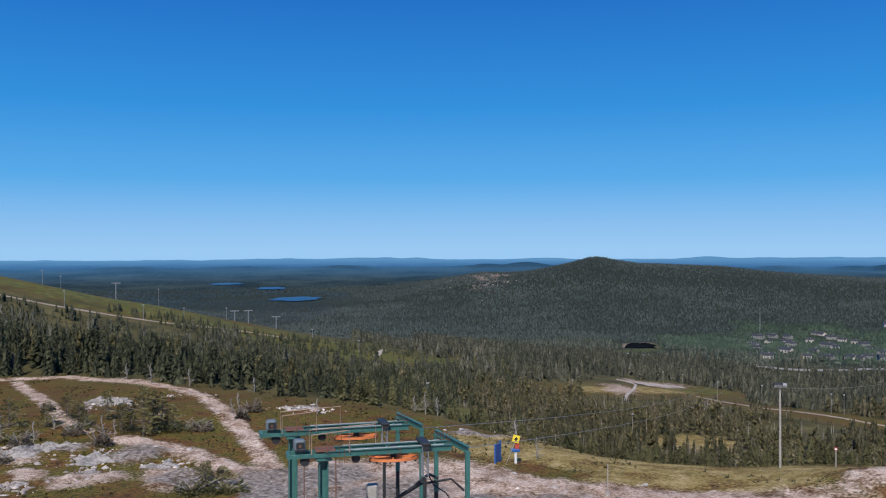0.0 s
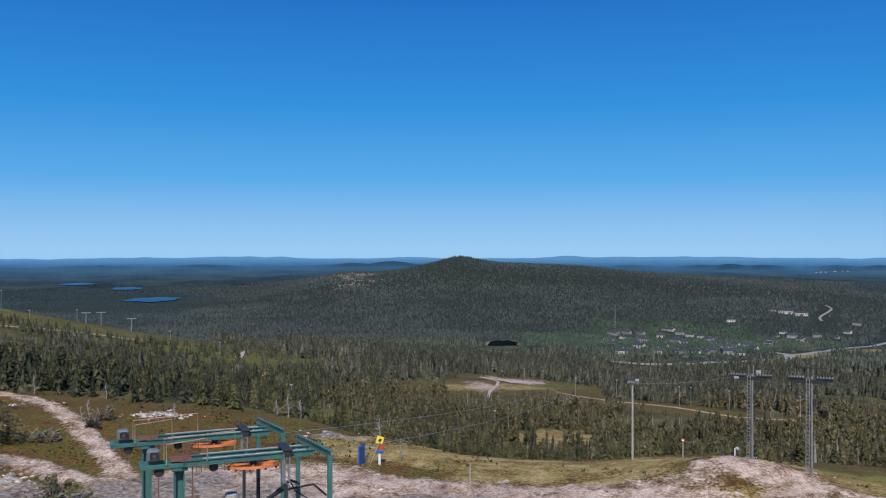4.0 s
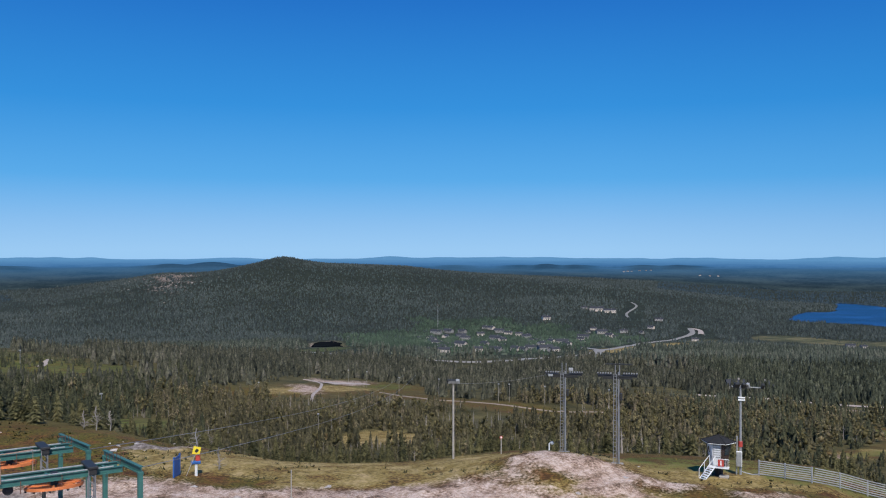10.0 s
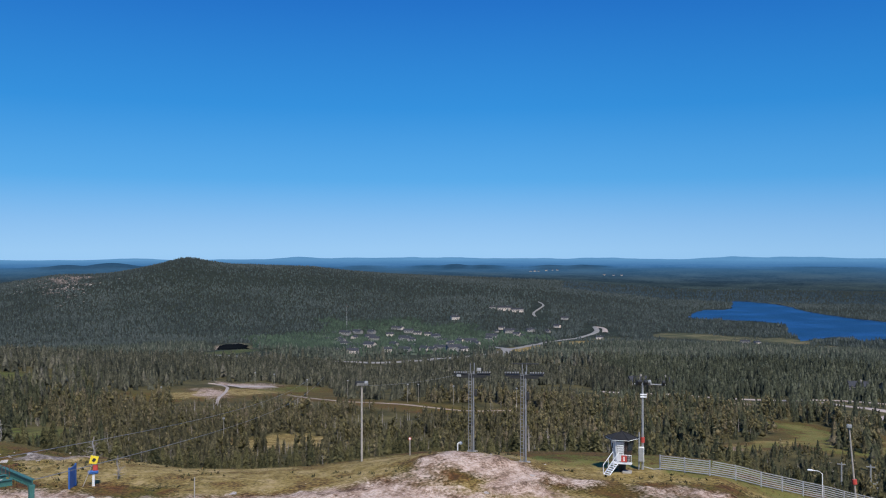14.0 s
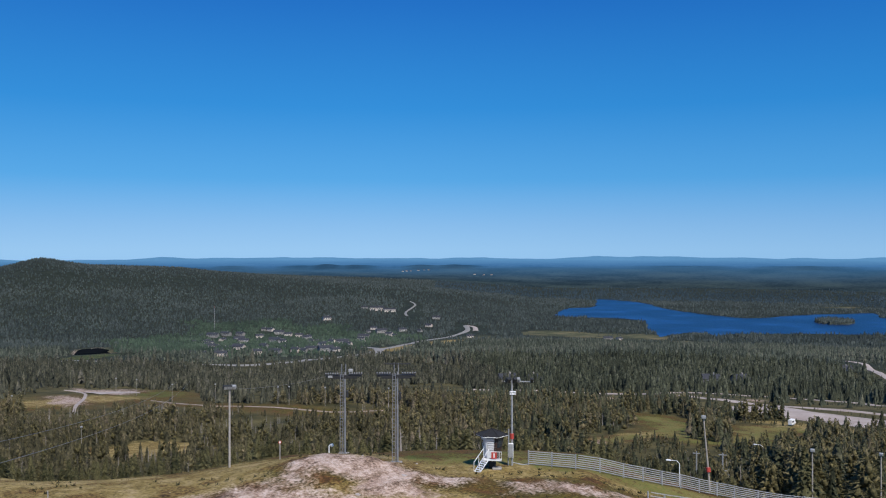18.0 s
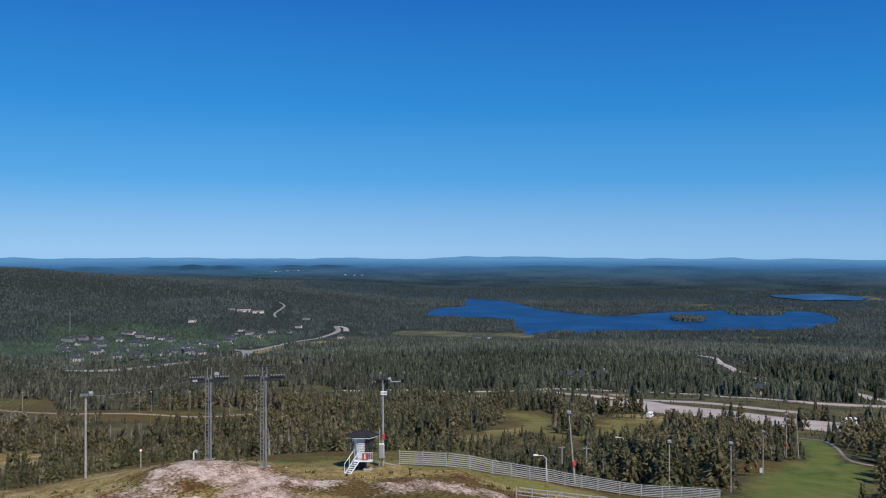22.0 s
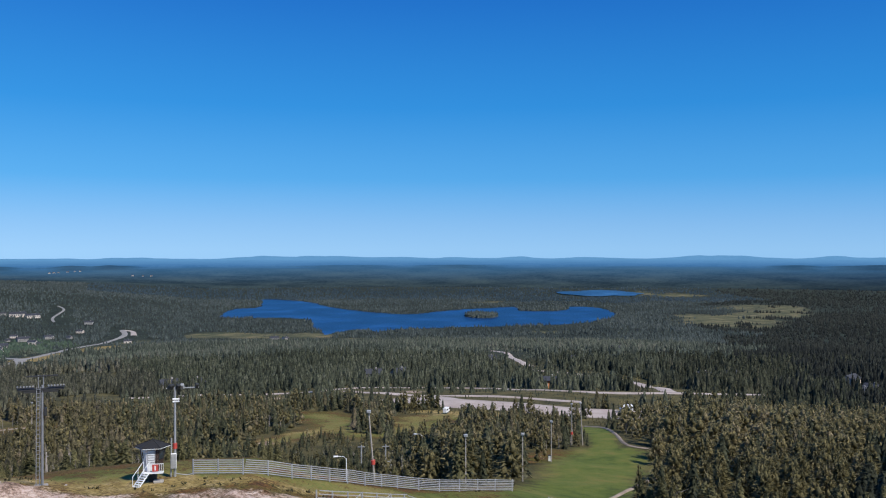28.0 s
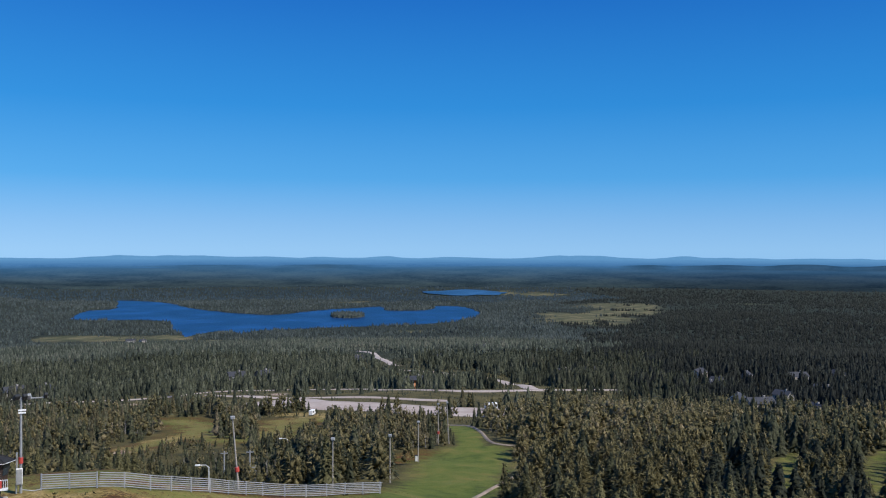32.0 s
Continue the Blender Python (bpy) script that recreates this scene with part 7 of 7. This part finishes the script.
def motorhome(az, d, long, turn, label):
    root = base_at("motorhome", az, d, label, "vehicle", 0.0, turn)
    root.location.z += 0.25
    root.scale = (1, min(1, long / 6.5), min(1, long / 6.0))
    bm = slab(bmesh.new(), -long / 2, long / 2 - 1.2, -1.1, 1.1, 0.45, 2.9, 0.12)
    slab(bm, long / 2 - 1.6, long / 2 - 0.6, -1.05, 1.05, 1.9, 2.95, 0.2)
    part("body", bm, WHITE, root)
    part("cab", slab(bmesh.new(), long / 2 - 1.25, long / 2, -0.95, 0.95, 0.45, 1.7, 0.25), WHITE, root)
    part("windscreen", slab(bmesh.new(), long / 2 - 0.75, long / 2 - 0.2, -0.85, 0.85, 1.45, 1.9, 0.1), CABIN_GLASS, root)
    for x in np.linspace(-long / 2 + 1, long / 2 - 2.4, 3):
        part("side_window", slab(bmesh.new(), x - 0.45, x + 0.45, -1.115, -1.102, 1.6, 2.25), CABIN_GLASS, root)
    for x in (-long / 2 + 1.4, long / 2 - 1.0):
        for s in (-1, 1):
            wheel = part("wheel", rod(bmesh.new(), (x, s * 0.75, 0.36), (x, s * 1.05, 0.36), 0.36, sides=16), DARK, root, "black tyre")
            part("rim", rod(bmesh.new(), (x, s * 1.05, 0.36), (x, s * 1.07, 0.36), 0.2, sides=12), GREY, wheel)


motorhome(67.8, 258, 4.2, 25, "large white motorhome parked on gravel")
motorhome(56.2, 243, 3.1, 70, "small white van parked at the forest edge")


def service_box(az, d):
    root = base_at("service_box", az, d, "small pale electric box on brown heath beside a lamp post", "electric box")
    part("body", slab(bmesh.new(), -0.3, 0.3, -0.2, 0.2, -0.2, 1.0, 0.03), GREY, root)
    part("lid", slab(bmesh.new(), -0.34, 0.34, -0.24, 0.24, 1.003, 1.06, 0.01), DARK, root, "dark sloping lid")
    part("door", slab(bmesh.new(), -0.24, 0.24, -0.225, -0.203, 0.1, 0.9, 0.01), WHITE, root)


service_box(62.75, 148.5)


def radio_mast(az, d, tall, across, label, steps=9):
    """A slender lattice mast: three legs, rings of struts and an aerial."""
    root = base_at("radio_mast", az, d, label, "mast")
    legs = [(math.cos(a), math.sin(a)) for a in (0.5, 2.6, 4.7)]
    for c, s in legs:
        part("leg", rod(bmesh.new(), (c * across, s * across, -0.5), (c * across * 0.4, s * across * 0.4, tall), across * 0.16, across * 0.1, 6), GREY, root)
    for k in range(steps):
        z, r = tall * (k + 0.5) / steps, across * (1 - 0.6 * (k + 0.5) / steps)
        for i in range(3):
            (c, s), (e, g) = legs[i], legs[(i + 1) % 3]
            part("strut", rod(bmesh.new(), (c * r, s * r, z), (e * r, g * r, z + tall / steps * 0.5), across * 0.08, sides=5), GREY, root)
    part("aerial", rod(bmesh.new(), (0, 0, tall), (0, 0, tall * 1.1), across * 0.1, sides=6), RED, root, "red and white aerial")


radio_mast(19.9, 1640, 40, 0.9, "slender grey radio mast over the village woods")


def pylon(az, d, tall, arms, label, lean=0.0):
    root = base_at("lift_pylon", az, d, label, "lift tower", 0.4, group="pylons on the fell shoulder")
    part("column", rod(bmesh.new(), (0, 0, -0.3), (lean, 0, tall), 0.28 if arms else 0.12, 0.2 if arms else 0.09, 8), STEEL, root)
    if arms:
        part("crossarm", slab(bmesh.new(), lean - 2.2, lean + 2.2, -0.2, 0.2, tall - 0.3, tall + 0.15, 0.03), STEEL, root)
        for s in (-1, 1):
            part("sheave_train", slab(bmesh.new(), lean + s * 1.9 - 0.6, lean + s * 1.9 + 0.6, -0.3, 0.3, tall - 0.65, tall - 0.35, 0.05), DARK, root)
    else:
        part("lamp_head", slab(bmesh.new(), lean - 0.5, lean + 0.3, -0.3, 0.3, tall, tall + 0.35, 0.06), GREY, root)


for az, d, tall, arms in ((-20.5, 458, 9.5, True), (-12.55, 452, 7.5, True), (-10.8, 448, 7.0, True), (-13.4, 455, 6.0, True), (-18.0, 455, 9.5, False), (-23.6, 470, 7.5, False), (-13.9, 452, 6.5, False), (-23.4, 352, 6.5, False),
                          (-24.6, 400, 6.5, False), (-18.9, 358, 6.0, False), (-16.5, 372, 5.5, False), (-8.5, 372, 5.0, False), (-5.5, 350, 5.0, False), (-1.0, 240, 4.5, False), (-0.8, 155, 3.2, True)):
    pylon(az, d, tall, arms, "grey steel pylon on the grassy fell shoulder" if arms else "thin lamp post on the fell slope")

for az, d, tall in ((17.4, 292, 6.0), (15.3, 330, 6.0), (14.1, 345, 5.5), (20.0, 282, 6.0), (23.9, 262, 5.5), (24.6, 260, 5.5), (26.9, 255, 5.5), (12.2, 190, 4.5), (8.4, 260, 5), (31.0, 250, 5.5)):
    street_lamp(az, d, tall, "flood", 0, "thin pale lamp post between spruces")


def cable(a, b, sag, radius, label):
    bm = bmesh.new()
    a, b = Vector(a), Vector(b)
    pts = [a.lerp(b, k / 24) - Vector((0, 0, sag * 4 * (k / 24) * (1 - k / 24))) for k in range(25)]
    bent(bm, pts, radius, 5)
    ob = part("lift_cable", bm, STEEL, None)
    return tagged(ob, label, "cable")


ex, ey = spot(18.5, 330)
ez = float(height(ex, ey)) + 6
px, py = spot(1.0, 45.2)
cable((px, py, 139.75), (ex, ey, ez), 3.0, 0.02, "grey steel drag lift rope running down the slope")
px, py = spot(-1.6, 50.5)
cable((px, py, 139.75), (ex - 4, ey + 2, ez), 2.5, 0.02, "grey steel drag lift rope running down the slope")
px, py = spot(21.04, 80.5)
qx, qy = spot(28.2, 79.5)
cable((px, py, float(height(px, py)) + 6.9), (qx, qy, float(height(qx, qy)) + 7.4), 0.35, 0.009, "thin cable between pole and lift tower")
